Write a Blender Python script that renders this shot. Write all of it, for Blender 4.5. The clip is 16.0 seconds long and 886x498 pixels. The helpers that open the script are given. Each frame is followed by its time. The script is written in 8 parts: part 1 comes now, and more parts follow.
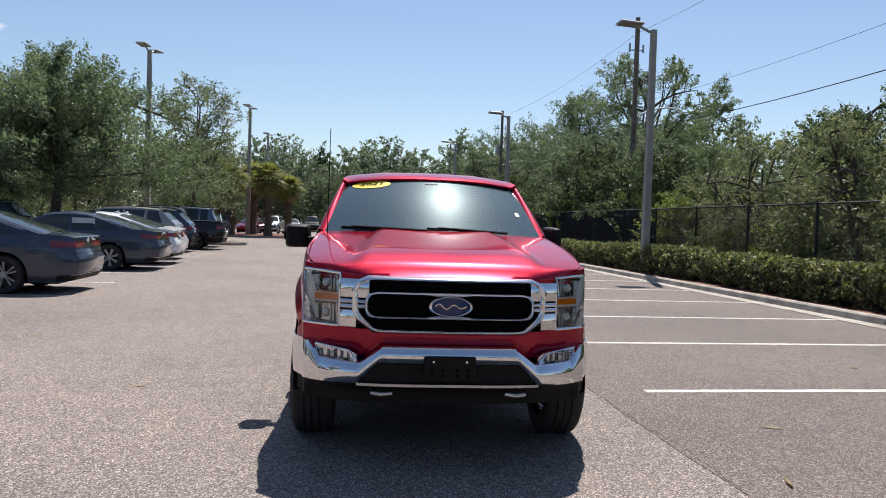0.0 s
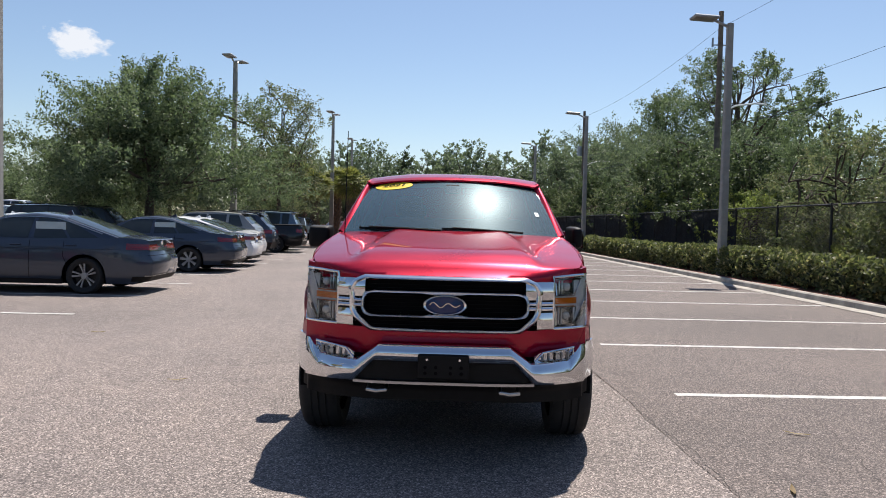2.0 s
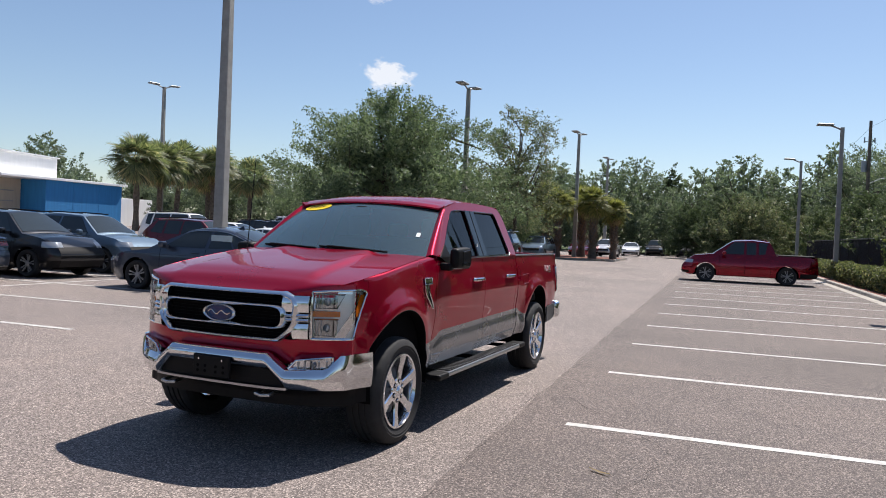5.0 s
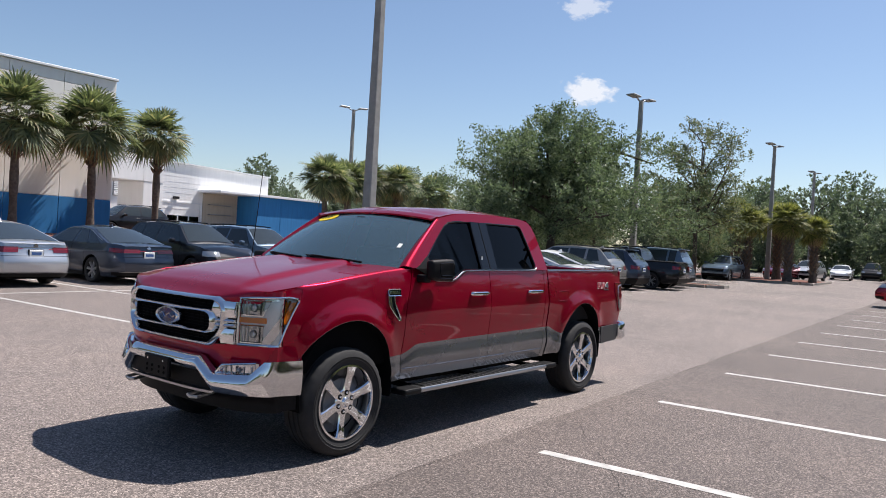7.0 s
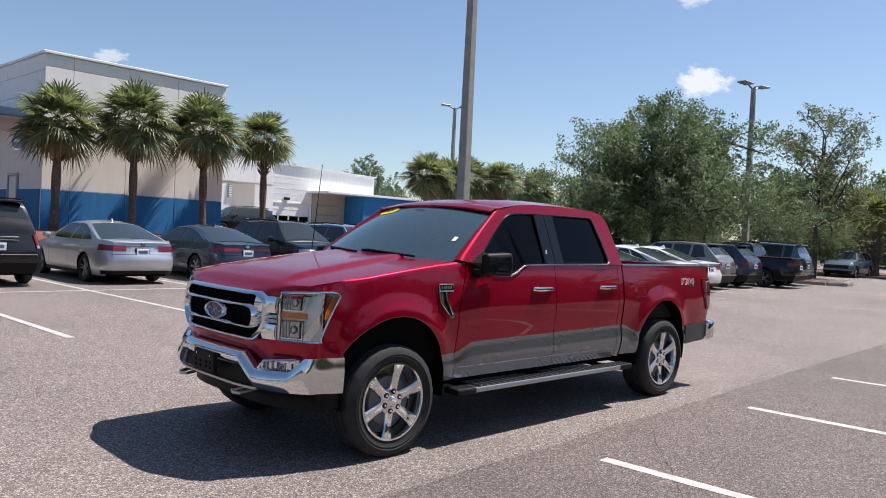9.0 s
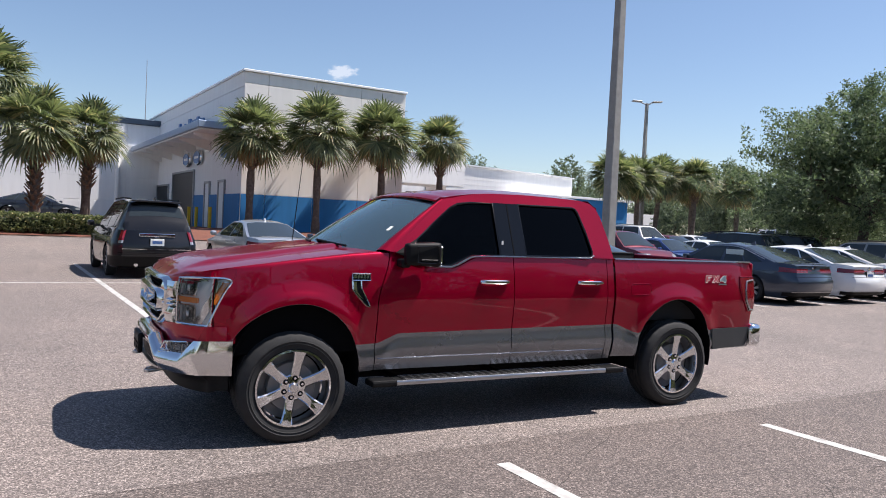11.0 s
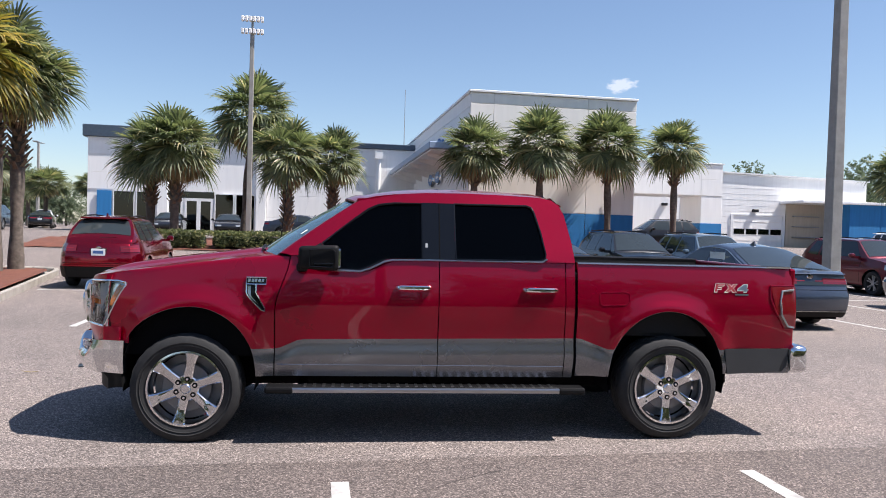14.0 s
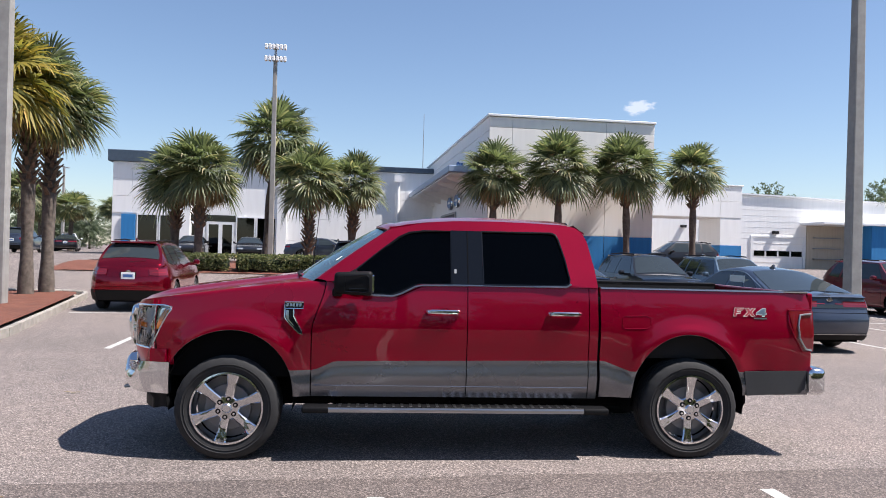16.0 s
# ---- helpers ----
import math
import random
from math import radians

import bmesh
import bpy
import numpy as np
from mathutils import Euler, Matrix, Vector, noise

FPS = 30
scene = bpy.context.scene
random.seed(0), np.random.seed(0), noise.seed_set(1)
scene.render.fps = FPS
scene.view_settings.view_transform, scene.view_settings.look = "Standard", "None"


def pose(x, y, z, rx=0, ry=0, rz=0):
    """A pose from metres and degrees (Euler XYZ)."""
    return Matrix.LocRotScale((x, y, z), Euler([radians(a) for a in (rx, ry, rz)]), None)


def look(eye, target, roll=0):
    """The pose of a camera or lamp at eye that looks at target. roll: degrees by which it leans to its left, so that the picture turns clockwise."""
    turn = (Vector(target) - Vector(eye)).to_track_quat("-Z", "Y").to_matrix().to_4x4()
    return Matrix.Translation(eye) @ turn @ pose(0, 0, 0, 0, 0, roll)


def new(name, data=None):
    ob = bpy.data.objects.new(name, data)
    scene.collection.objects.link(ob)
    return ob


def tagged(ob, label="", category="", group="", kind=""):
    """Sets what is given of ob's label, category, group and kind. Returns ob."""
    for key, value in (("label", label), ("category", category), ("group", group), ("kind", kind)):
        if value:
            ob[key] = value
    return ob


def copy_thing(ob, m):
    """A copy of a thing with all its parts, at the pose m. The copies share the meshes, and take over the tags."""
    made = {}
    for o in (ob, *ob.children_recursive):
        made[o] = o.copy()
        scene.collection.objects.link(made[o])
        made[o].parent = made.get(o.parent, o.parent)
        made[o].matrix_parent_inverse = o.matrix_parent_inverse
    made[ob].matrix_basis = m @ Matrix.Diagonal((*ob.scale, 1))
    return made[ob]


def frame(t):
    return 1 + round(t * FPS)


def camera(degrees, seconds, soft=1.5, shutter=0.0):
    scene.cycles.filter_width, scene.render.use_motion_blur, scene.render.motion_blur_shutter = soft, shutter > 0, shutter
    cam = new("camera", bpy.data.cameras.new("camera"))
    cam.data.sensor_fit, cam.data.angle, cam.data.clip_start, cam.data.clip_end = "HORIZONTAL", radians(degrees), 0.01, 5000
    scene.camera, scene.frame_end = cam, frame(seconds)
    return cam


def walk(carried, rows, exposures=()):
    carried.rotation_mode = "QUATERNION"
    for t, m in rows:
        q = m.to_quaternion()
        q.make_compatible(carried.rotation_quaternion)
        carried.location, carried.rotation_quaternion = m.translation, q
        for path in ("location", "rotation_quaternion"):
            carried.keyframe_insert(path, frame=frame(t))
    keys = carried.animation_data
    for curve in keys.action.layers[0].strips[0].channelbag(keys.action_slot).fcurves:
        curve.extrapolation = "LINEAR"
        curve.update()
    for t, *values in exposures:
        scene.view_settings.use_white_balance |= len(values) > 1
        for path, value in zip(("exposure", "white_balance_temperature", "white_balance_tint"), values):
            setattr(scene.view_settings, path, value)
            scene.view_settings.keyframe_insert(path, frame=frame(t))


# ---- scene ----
LOT = pose(0, 0, 0, 0, 0, -3.2)  # the truck stands turned a little against the parking rows
cam = camera(60.8, 16.0, 0.95)
PATH = [
    (0, (-0.462, -4.431, 1.447), (-0.283, -2.44, 1.38), 1.8),
    (0.5, (-0.28, -4.519, 1.471), (-0.167, -2.524, 1.405), 1.7),
    (1, (-0.182, -4.571, 1.468), (-0.119, -2.573, 1.403), 1.5),
    (1.5, (-0.123, -4.521, 1.46), (-0.112, -2.522, 1.395), 1.4),
    (2, (0.096, -4.495, 1.441), (0.045, -2.497, 1.375), 1.4),
    (2.5, (0.595, -4.617, 1.475), (0.465, -2.622, 1.412), 1.5),
    (3, (1.176, -4.643, 1.497), (0.948, -2.656, 1.438), 1.5),
    (3.5, (1.771, -4.619, 1.511), (1.428, -2.649, 1.458), 1.6),
    (4, (2.326, -4.481, 1.506), (1.849, -2.539, 1.46), 1.9),
    (4.5, (2.912, -4.347, 1.518), (2.288, -2.447, 1.474), 2.2),
    (4.7, (3.129, -4.285, 1.542), (2.443, -2.407, 1.499), 2.3),
    (6.8, (4.821, -3.108, 1.591), (3.621, -1.508, 1.567), 3.2),
    (7, (4.913, -3.052, 1.599), (3.684, -1.474, 1.577), 3.3),
    (7.5, (4.936, -2.917, 1.59), (3.654, -1.382, 1.569), 3.2),
    (8, (4.93, -2.843, 1.596), (3.604, -1.347, 1.569), 3.1),
    (8.5, (4.931, -2.766, 1.593), (3.557, -1.313, 1.561), 3.0),
    (8.7, (4.948, -2.703, 1.584), (3.551, -1.273, 1.549), 2.9),
    (10.8, (6.142, -0.859, 1.568), (4.402, 0.125, 1.499), 2.7),
    (11, (6.215, -0.655, 1.582), (4.446, 0.276, 1.519), 2.7),
    (11.5, (6.439, -0.136, 1.595), (4.604, 0.657, 1.538), 2.5),
    (12, (6.544, 0.381, 1.576), (4.655, 1.037, 1.527), 2.3),
    (12.5, (6.661, 0.907, 1.573), (4.73, 1.429, 1.527), 2.1),
    (13, (6.669, 1.407, 1.564), (4.71, 1.808, 1.517), 1.9),
    (13.5, (6.681, 1.845, 1.571), (4.704, 2.149, 1.522), 1.7),
    (14, (6.656, 2.168, 1.574), (4.669, 2.395, 1.526), 1.6),
    (14.5, (6.74, 2.289, 1.593), (4.749, 2.473, 1.548), 1.5),
    (15, (6.837, 2.234, 1.59), (4.845, 2.405, 1.557), 1.5),
    (15.5, (6.898, 2.075, 1.585), (4.906, 2.249, 1.57), 1.5),
    (16, (6.917, 2.052, 1.608), (4.926, 2.231, 1.617), 1.5),
]
EXPOSURES = [(0, 0.54, 6800, 12), (3.5, 0.54, 6750, 12), (7, 0.53, 6650, 13), (8.5, 0.56, 6650, 13), (11, 0.68, 6600, 14), (12.5, 0.76, 6600, 14), (14.5, 0.8, 6550, 14), (16, 0.8, 6550, 14)]
walk(cam, [(t, LOT @ look(eye, target, roll)) for t, eye, target, roll in PATH], EXPOSURES)

# ---- daylight ----
SUN_AZ, SUN_EL = 18.0, 60.0  # degrees: azimuth from +y towards +x, elevation
sky_world = bpy.data.worlds.new("sky")
scene.world = sky_world
sky_world.use_nodes = True
wn = sky_world.node_tree.nodes
sky = wn.new("ShaderNodeTexSky")
sky.sky_type, sky.sun_disc = "NISHITA", False
sky.sun_elevation, sky.sun_rotation = radians(SUN_EL), radians(SUN_AZ)
sky.altitude, sky.air_density, sky.dust_density, sky.ozone_density = 0, 1.0, 0.4, 3.4
wn["Background"].inputs[1].default_value = 0.086
sky_world.node_tree.links.new(sky.outputs[0], wn["Background"].inputs[0])
sun = new("sun", bpy.data.lights.new("sun", "SUN"))
sun.data.energy, sun.data.angle, sun.data.color = 5.0, radians(0.55), (1.0, 0.97, 0.93)
az, el = radians(SUN_AZ), radians(SUN_EL)
SUN_DIR = Vector((math.sin(az) * math.cos(el), math.cos(az) * math.cos(el), math.sin(el)))
sun.matrix_world = look(SUN_DIR * 60, (0, 0, 0))

# ---- materials ----
def shader(name):
    m = bpy.data.materials.new(name)
    m.use_nodes = True
    return m, m.node_tree.nodes, m.node_tree.links, m.node_tree.nodes["Principled BSDF"]


def noise_tex(n, l, scale, detail=4, rough=0.55, coords="Object"):
    tc = n.new("ShaderNodeTexCoord")
    t = n.new("ShaderNodeTexNoise")
    t.inputs["Scale"].default_value, t.inputs["Detail"].default_value, t.inputs["Roughness"].default_value = scale, detail, rough
    l.new(tc.outputs[coords], t.inputs["Vector"])
    return t


def ramp(n, l, fac, stops):
    r = n.new("ShaderNodeValToRGB")
    while len(r.color_ramp.elements) < len(stops):
        r.color_ramp.elements.new(0.5)
    for e, (p, c) in zip(r.color_ramp.elements, stops):
        e.position, e.color = p, (*c, 1)
    l.new(fac, r.inputs[0])
    return r


def mixc(n, l, fac, a, b, mode="MIX"):
    m = n.new("ShaderNodeMix")
    m.data_type, m.blend_type = "RGBA", mode
    for sock, v in ((m.inputs[0], fac), (m.inputs[6], a), (m.inputs[7], b)):
        if hasattr(v, "links"):
            l.new(v, sock)
        elif isinstance(v, (int, float)):
            sock.default_value = v
        else:
            sock.default_value = (*v, 1)
    return m.outputs[2]


def bump(n, l, bsdf, height, strength=0.3, dist=0.01):
    b = n.new("ShaderNodeBump")
    b.inputs["Strength"].default_value, b.inputs["Distance"].default_value = strength, dist
    l.new(height, b.inputs["Height"])
    l.new(b.outputs[0], bsdf.inputs["Normal"])


def plain(name, color, rough=0.5, metal=0.0, grain=0.06, scale=6.0, coat=0.0, bumpy=0.0, spec=0.5):
    """A surface of one colour with soft mottling and small relief."""
    m, n, l, b = shader(name)
    t = noise_tex(n, l, scale)
    t2 = noise_tex(n, l, scale * 14)
    lo = tuple(c * (1 - grain * 1.6) for c in color)
    hi = tuple(min(1, c * (1 + grain)) for c in color)
    r = ramp(n, l, t.outputs[0], ((0.3, lo), (0.7, hi)))
    col = mixc(n, l, grain, r.outputs[0], t2.outputs[1], "OVERLAY")
    l.new(col, b.inputs["Base Color"])
    b.inputs["Roughness"].default_value, b.inputs["Metallic"].default_value = rough, metal
    b.inputs["Coat Weight"].default_value, b.inputs["Coat Roughness"].default_value = coat, 0.03
    b.inputs["Specular IOR Level"].default_value = spec
    if bumpy:
        bump(n, l, b, t2.outputs[0], bumpy, 0.004)
    return m


def paint(name, color, flake=0.3, rough=0.35, metal=0.35, coat=0.9):
    """Car paint: tinted metallic base under a clear coat."""
    m, n, l, b = shader(name)
    t = noise_tex(n, l, 900, 1)
    dirt = noise_tex(n, l, 1.3, 5)
    lo, hi = tuple(c * (1 - flake * 0.4) for c in color), tuple(min(1, c * (1 + flake * 0.4)) for c in color)
    r = ramp(n, l, t.outputs[0], ((0.35, lo), (0.65, hi)))
    l.new(r.outputs[0], b.inputs["Base Color"])
    rr = ramp(n, l, dirt.outputs[0], ((0.3, (rough - 0.05,) * 3), (0.8, (rough + 0.08,) * 3)))
    l.new(rr.outputs[0], b.inputs["Roughness"])
    b.inputs["Metallic"].default_value = metal
    b.inputs["Coat Weight"].default_value, b.inputs["Coat Roughness"].default_value = coat, 0.015
    b.inputs["Coat IOR"].default_value = 1.45
    b.inputs["Specular IOR Level"].default_value = 0.2
    return m


def tinted_glass(name, tint, gloss_rough=0.0, ior=1.55, sky_veil=0.0, film=0.0, hue=(1, 1, 1)):
    m, n, l, b = shader(name)
    n.remove(b)
    tr, gl, fr, mx = (n.new("ShaderNodeBsdf" + k) if k != "Fresnel" else n.new("ShaderNodeFresnel") for k in ("Transparent", "Glossy", "Fresnel", "Transparent"))
    n.remove(mx)
    mx = n.new("ShaderNodeMixShader")
    tr.inputs[0].default_value = (*tint, 1)
    gl.inputs["Roughness"].default_value = gloss_rough
    gl.inputs["Color"].default_value = (*hue, 1)
    fr.inputs[0].default_value = ior
    l.new(fr.outputs[0], mx.inputs[0])
    l.new(tr.outputs[0], mx.inputs[1])
    l.new(gl.outputs[0], mx.inputs[2])
    if film:
        fg, mf = n.new("ShaderNodeBsdfGlossy"), n.new("ShaderNodeMixShader")
        fg.inputs["Roughness"].default_value = 0.32
        fg.inputs["Color"].default_value = (0.7, 0.88, 0.92, 1)
        mf.inputs[0].default_value = film
        l.new(mx.outputs[0], mf.inputs[1])
        l.new(fg.outputs[0], mf.inputs[2])
        mx = mf
    # teal diffuse veil: bright sky reflection on the glass, painted in as colour
    if sky_veil:
        df, md = n.new("ShaderNodeBsdfDiffuse"), n.new("ShaderNodeMixShader")
        df.inputs[0].default_value = (0.38, 0.6, 0.68, 1)
        md.inputs[0].default_value = sky_veil
        l.new(mx.outputs[0], md.inputs[1])
        l.new(df.outputs[0], md.inputs[2])
        mx = md
    l.new(mx.outputs[0], n["Material Output"].inputs[0])
    return m


def asphalt_material(name="aggregate_asphalt", tint=(1.01, 0.975, 0.96)):
    m, n, l, b = shader(name)
    big = noise_tex(n, l, 0.22, 6, 0.6)
    mid = noise_tex(n, l, 2.3, 6, 0.65)
    tc = n.new("ShaderNodeTexCoord")
    v = n.new("ShaderNodeTexVoronoi")
    v.inputs["Scale"].default_value = 108
    l.new(tc.outputs["Object"], v.inputs["Vector"])
    v2 = n.new("ShaderNodeTexVoronoi")
    v2.inputs["Scale"].default_value = 170
    l.new(tc.outputs["Object"], v2.inputs["Vector"])
    stone = ramp(n, l, v.outputs["Color"], ((0.0, (0.035, 0.032, 0.032)), (0.4, (0.12, 0.109, 0.105)), (0.7, (0.262, 0.238, 0.227)), (1.0, (0.64, 0.59, 0.555))))
    fine = ramp(n, l, v2.outputs["Color"], ((0.0, (0.055, 0.051, 0.05)), (0.6, (0.165, 0.148, 0.142)), (1.0, (0.42, 0.385, 0.365))))
    c = mixc(n, l, 0.16, stone.outputs[0], fine.outputs[0])
    joint = ramp(n, l, v.outputs["Distance"], ((0.55, (1, 1, 1)), (0.95, (0.45, 0.45, 0.45))))
    c = mixc(n, l, 0.8, c, joint.outputs[0], "MULTIPLY")
    r1 = ramp(n, l, big.outputs[0], ((0.3, (0.8, 0.775, 0.755)), (0.5, (1.03, 0.985, 0.955)), (0.72, (1.2, 1.13, 1.07))))
    c = mixc(n, l, 1.0, c, r1.outputs[0], "MULTIPLY")
    r2 = ramp(n, l, mid.outputs[0], ((0.25, (0.72, 0.72, 0.73)), (0.45, (1, 1, 1)), (0.8, (1.1, 1.08, 1.05))))
    c = mixc(n, l, 0.8, c, r2.outputs[0], "MULTIPLY")
    c = mixc(n, l, 1.0, c, tint, "MULTIPLY")
    oil = noise_tex(n, l, 0.55, 3)
    ro = ramp(n, l, oil.outputs[0], ((0.2, (0.62, 0.62, 0.63)), (0.34, (1, 1, 1))))
    c = mixc(n, l, 0.7, c, ro.outputs[0], "MULTIPLY")
    l.new(c, b.inputs["Base Color"])
    b.inputs["Roughness"].default_value = 0.82
    b.inputs["Specular IOR Level"].default_value = 0.35
    bump(n, l, b, v.outputs["Distance"], 0.5, -0.006)
    return m


def leaf_material(name, dark, light, dry=None, gloss=0.22):
    m, n, l, b = shader(name)
    geo = n.new("ShaderNodeNewGeometry")
    stops = [(0.0, dark), (0.75, light)]
    if dry:
        stops += [(0.87, light), (1.0, dry)]
    r = ramp(n, l, geo.outputs["Random Per Island"], stops)
    l.new(r.outputs[0], b.inputs["Base Color"])
    b.inputs["Roughness"].default_value = 0.5
    b.inputs["Specular IOR Level"].default_value = gloss
    tl = n.new("ShaderNodeBsdfTranslucent")
    l.new(mixc(n, l, 1.0, r.outputs[0], (1.5, 1.68, 1.2), "MULTIPLY"), tl.inputs[0])
    mx = n.new("ShaderNodeMixShader")
    mx.inputs[0].default_value = 0.34
    l.new(b.outputs[0], mx.inputs[1])
    l.new(tl.outputs[0], mx.inputs[2])
    l.new(mx.outputs[0], n["Material Output"].inputs[0])
    return m


def ground_material(name, stops, scale, strength=0.5, rough=0.9):
    m, n, l, b = shader(name)
    a = noise_tex(n, l, scale, 8, 0.7)
    c = noise_tex(n, l, scale * 0.06, 4)
    r = ramp(n, l, a.outputs[0], stops)
    r2 = ramp(n, l, c.outputs[0], ((0.3, (0.75, 0.75, 0.75)), (0.7, (1.15, 1.15, 1.15))))
    l.new(mixc(n, l, 1.0, r.outputs[0], r2.outputs[0], "MULTIPLY"), b.inputs["Base Color"])
    b.inputs["Roughness"].default_value = rough
    bump(n, l, b, a.outputs[0], strength, 0.03)
    return m


def wall_material(name, color, streak=0.12, rough=0.75):
    """Painted masonry with faint streaks and blotches."""
    m, n, l, b = shader(name)
    tc = n.new("ShaderNodeTexCoord")
    mp = n.new("ShaderNodeMapping")
    mp.inputs["Scale"].default_value = (2.2, 2.2, 0.25)
    l.new(tc.outputs["Object"], mp.inputs[0])
    t = n.new("ShaderNodeTexNoise")
    t.inputs["Scale"].default_value, t.inputs["Detail"].default_value = 1.6, 6
    l.new(mp.outputs[0], t.inputs["Vector"])
    r = ramp(n, l, t.outputs[0], ((0.25, tuple(c * (1 - streak) for c in color)), (0.6, color), (0.85, tuple(min(1, c * 1.04) for c in color))))
    l.new(r.outputs[0], b.inputs["Base Color"])
    b.inputs["Roughness"].default_value = rough
    g = noise_tex(n, l, 45, 3)
    bump(n, l, b, g.outputs[0], 0.15, 0.004)
    return m


ASPHALT = asphalt_material()
ASPHALT_STALL = asphalt_material("stall_asphalt", (0.70, 0.66, 0.645))
LINE = plain("line_paint", (0.47, 0.455, 0.43), 0.7, grain=0.22, scale=9, bumpy=0.3)
CONCRETE = plain("concrete", (0.34, 0.31, 0.27), 0.85, grain=0.2, scale=3, bumpy=0.4)
POLE_CONC = plain("pole_concrete", (0.30, 0.29, 0.27), 0.85, grain=0.1, scale=4, bumpy=0.35)
MULCH = ground_material("red_mulch", ((0.3, (0.05, 0.018, 0.012)), (0.55, (0.19, 0.065, 0.038)), (0.75, (0.36, 0.17, 0.12))), 28, 1.0)
GRASS_MAT = ground_material("grass_ground", ((0.3, (0.035, 0.055, 0.015)), (0.55, (0.08, 0.11, 0.03)), (0.75, (0.16, 0.16, 0.06))), 14, 0.8)
WOOD_POLE = plain("weathered_pole_wood", (0.16, 0.13, 0.105), 0.9, grain=0.2, scale=5, bumpy=0.5)
WALL_WHITE = wall_material("white_wall", (0.87, 0.86, 0.84), 0.05)
WALL_GREIGE = wall_material("greige_wall", (0.86, 0.82, 0.77), 0.05)
WALL_TAN = wall_material("tan_wall", (0.5, 0.43, 0.34), 0.12)
WALL_BLUE = wall_material("blue_wall", (0.02, 0.19, 0.45), 0.15)
TRIM_WHITE = plain("white_metal_trim", (0.8, 0.8, 0.8), 0.4, grain=0.03)
ROOF_DARK = plain("dark_parapet_metal", (0.085, 0.12, 0.16), 0.5, 0.3)
CANOPY_PALE = plain("pale_blue_canopy_metal", (0.3, 0.38, 0.5), 0.4, 0.3)
CANOPY_BLUE = plain("blue_canopy_metal", (0.09, 0.2, 0.42), 0.4, 0.3)
STEEL = plain("grey_steel", (0.33, 0.34, 0.35), 0.45, 0.6)
DARKMETAL = plain("black_metal", (0.012, 0.012, 0.013), 0.5, 0.2)
WINDOW_DARK = tinted_glass("dark_window_glass", (0.06, 0.07, 0.08))
YELLOW = plain("yellow_paint", (0.75, 0.48, 0.02), 0.5)
BARK = plain("bark", (0.085, 0.065, 0.05), 0.95, grain=0.3, scale=8, bumpy=1.0)
PALM_BARK = plain("palm_trunk", (0.13, 0.105, 0.085), 0.95, grain=0.3, scale=7, bumpy=1.0)
PALM_BOOT = plain("palm_boot", (0.17, 0.12, 0.08), 0.9, grain=0.3, scale=12, bumpy=0.6)
OAK_LEAF = leaf_material("oak_leaf", (0.046, 0.068, 0.04), (0.17, 0.208, 0.122))
PALE_LEAF = leaf_material("pale_leaf", (0.06, 0.076, 0.044), (0.19, 0.205, 0.115), (0.27, 0.22, 0.15))
DEEP_LEAF = leaf_material("deep_leaf", (0.026, 0.038, 0.022), (0.1, 0.125, 0.066))
HEDGE_LEAF = leaf_material("hedge_leaf", (0.042, 0.055, 0.026), (0.155, 0.165, 0.072), (0.42, 0.36, 0.18))
# distance haze over the wood is mixed into these paler, greyer leaf colours
HAZE_LEAF = leaf_material("hazed_wood_leaf", (0.066, 0.087, 0.063), (0.18, 0.212, 0.14))
LIME_LEAF = leaf_material("lime_leaf", (0.07, 0.092, 0.03), (0.25, 0.28, 0.085))
PALM_LEAF = leaf_material("palm_leaf", (0.05, 0.068, 0.035), (0.19, 0.21, 0.1), (0.45, 0.38, 0.2), 0.6)
PALM_DRY = leaf_material("palm_dry_leaf", (0.2, 0.14, 0.07), (0.38, 0.29, 0.17))
PALM_LIME = leaf_material("palm_yellow_green_leaf", (0.06, 0.075, 0.025), (0.24, 0.23, 0.075))
PALM_GOLD = leaf_material("palm_golden_leaf", (0.07, 0.08, 0.025), (0.34, 0.27, 0.06), (0.5, 0.33, 0.08))
LEAF_CORE = plain("hedge_shade_core", (0.018, 0.028, 0.01), 1.0, grain=0.3, scale=5)


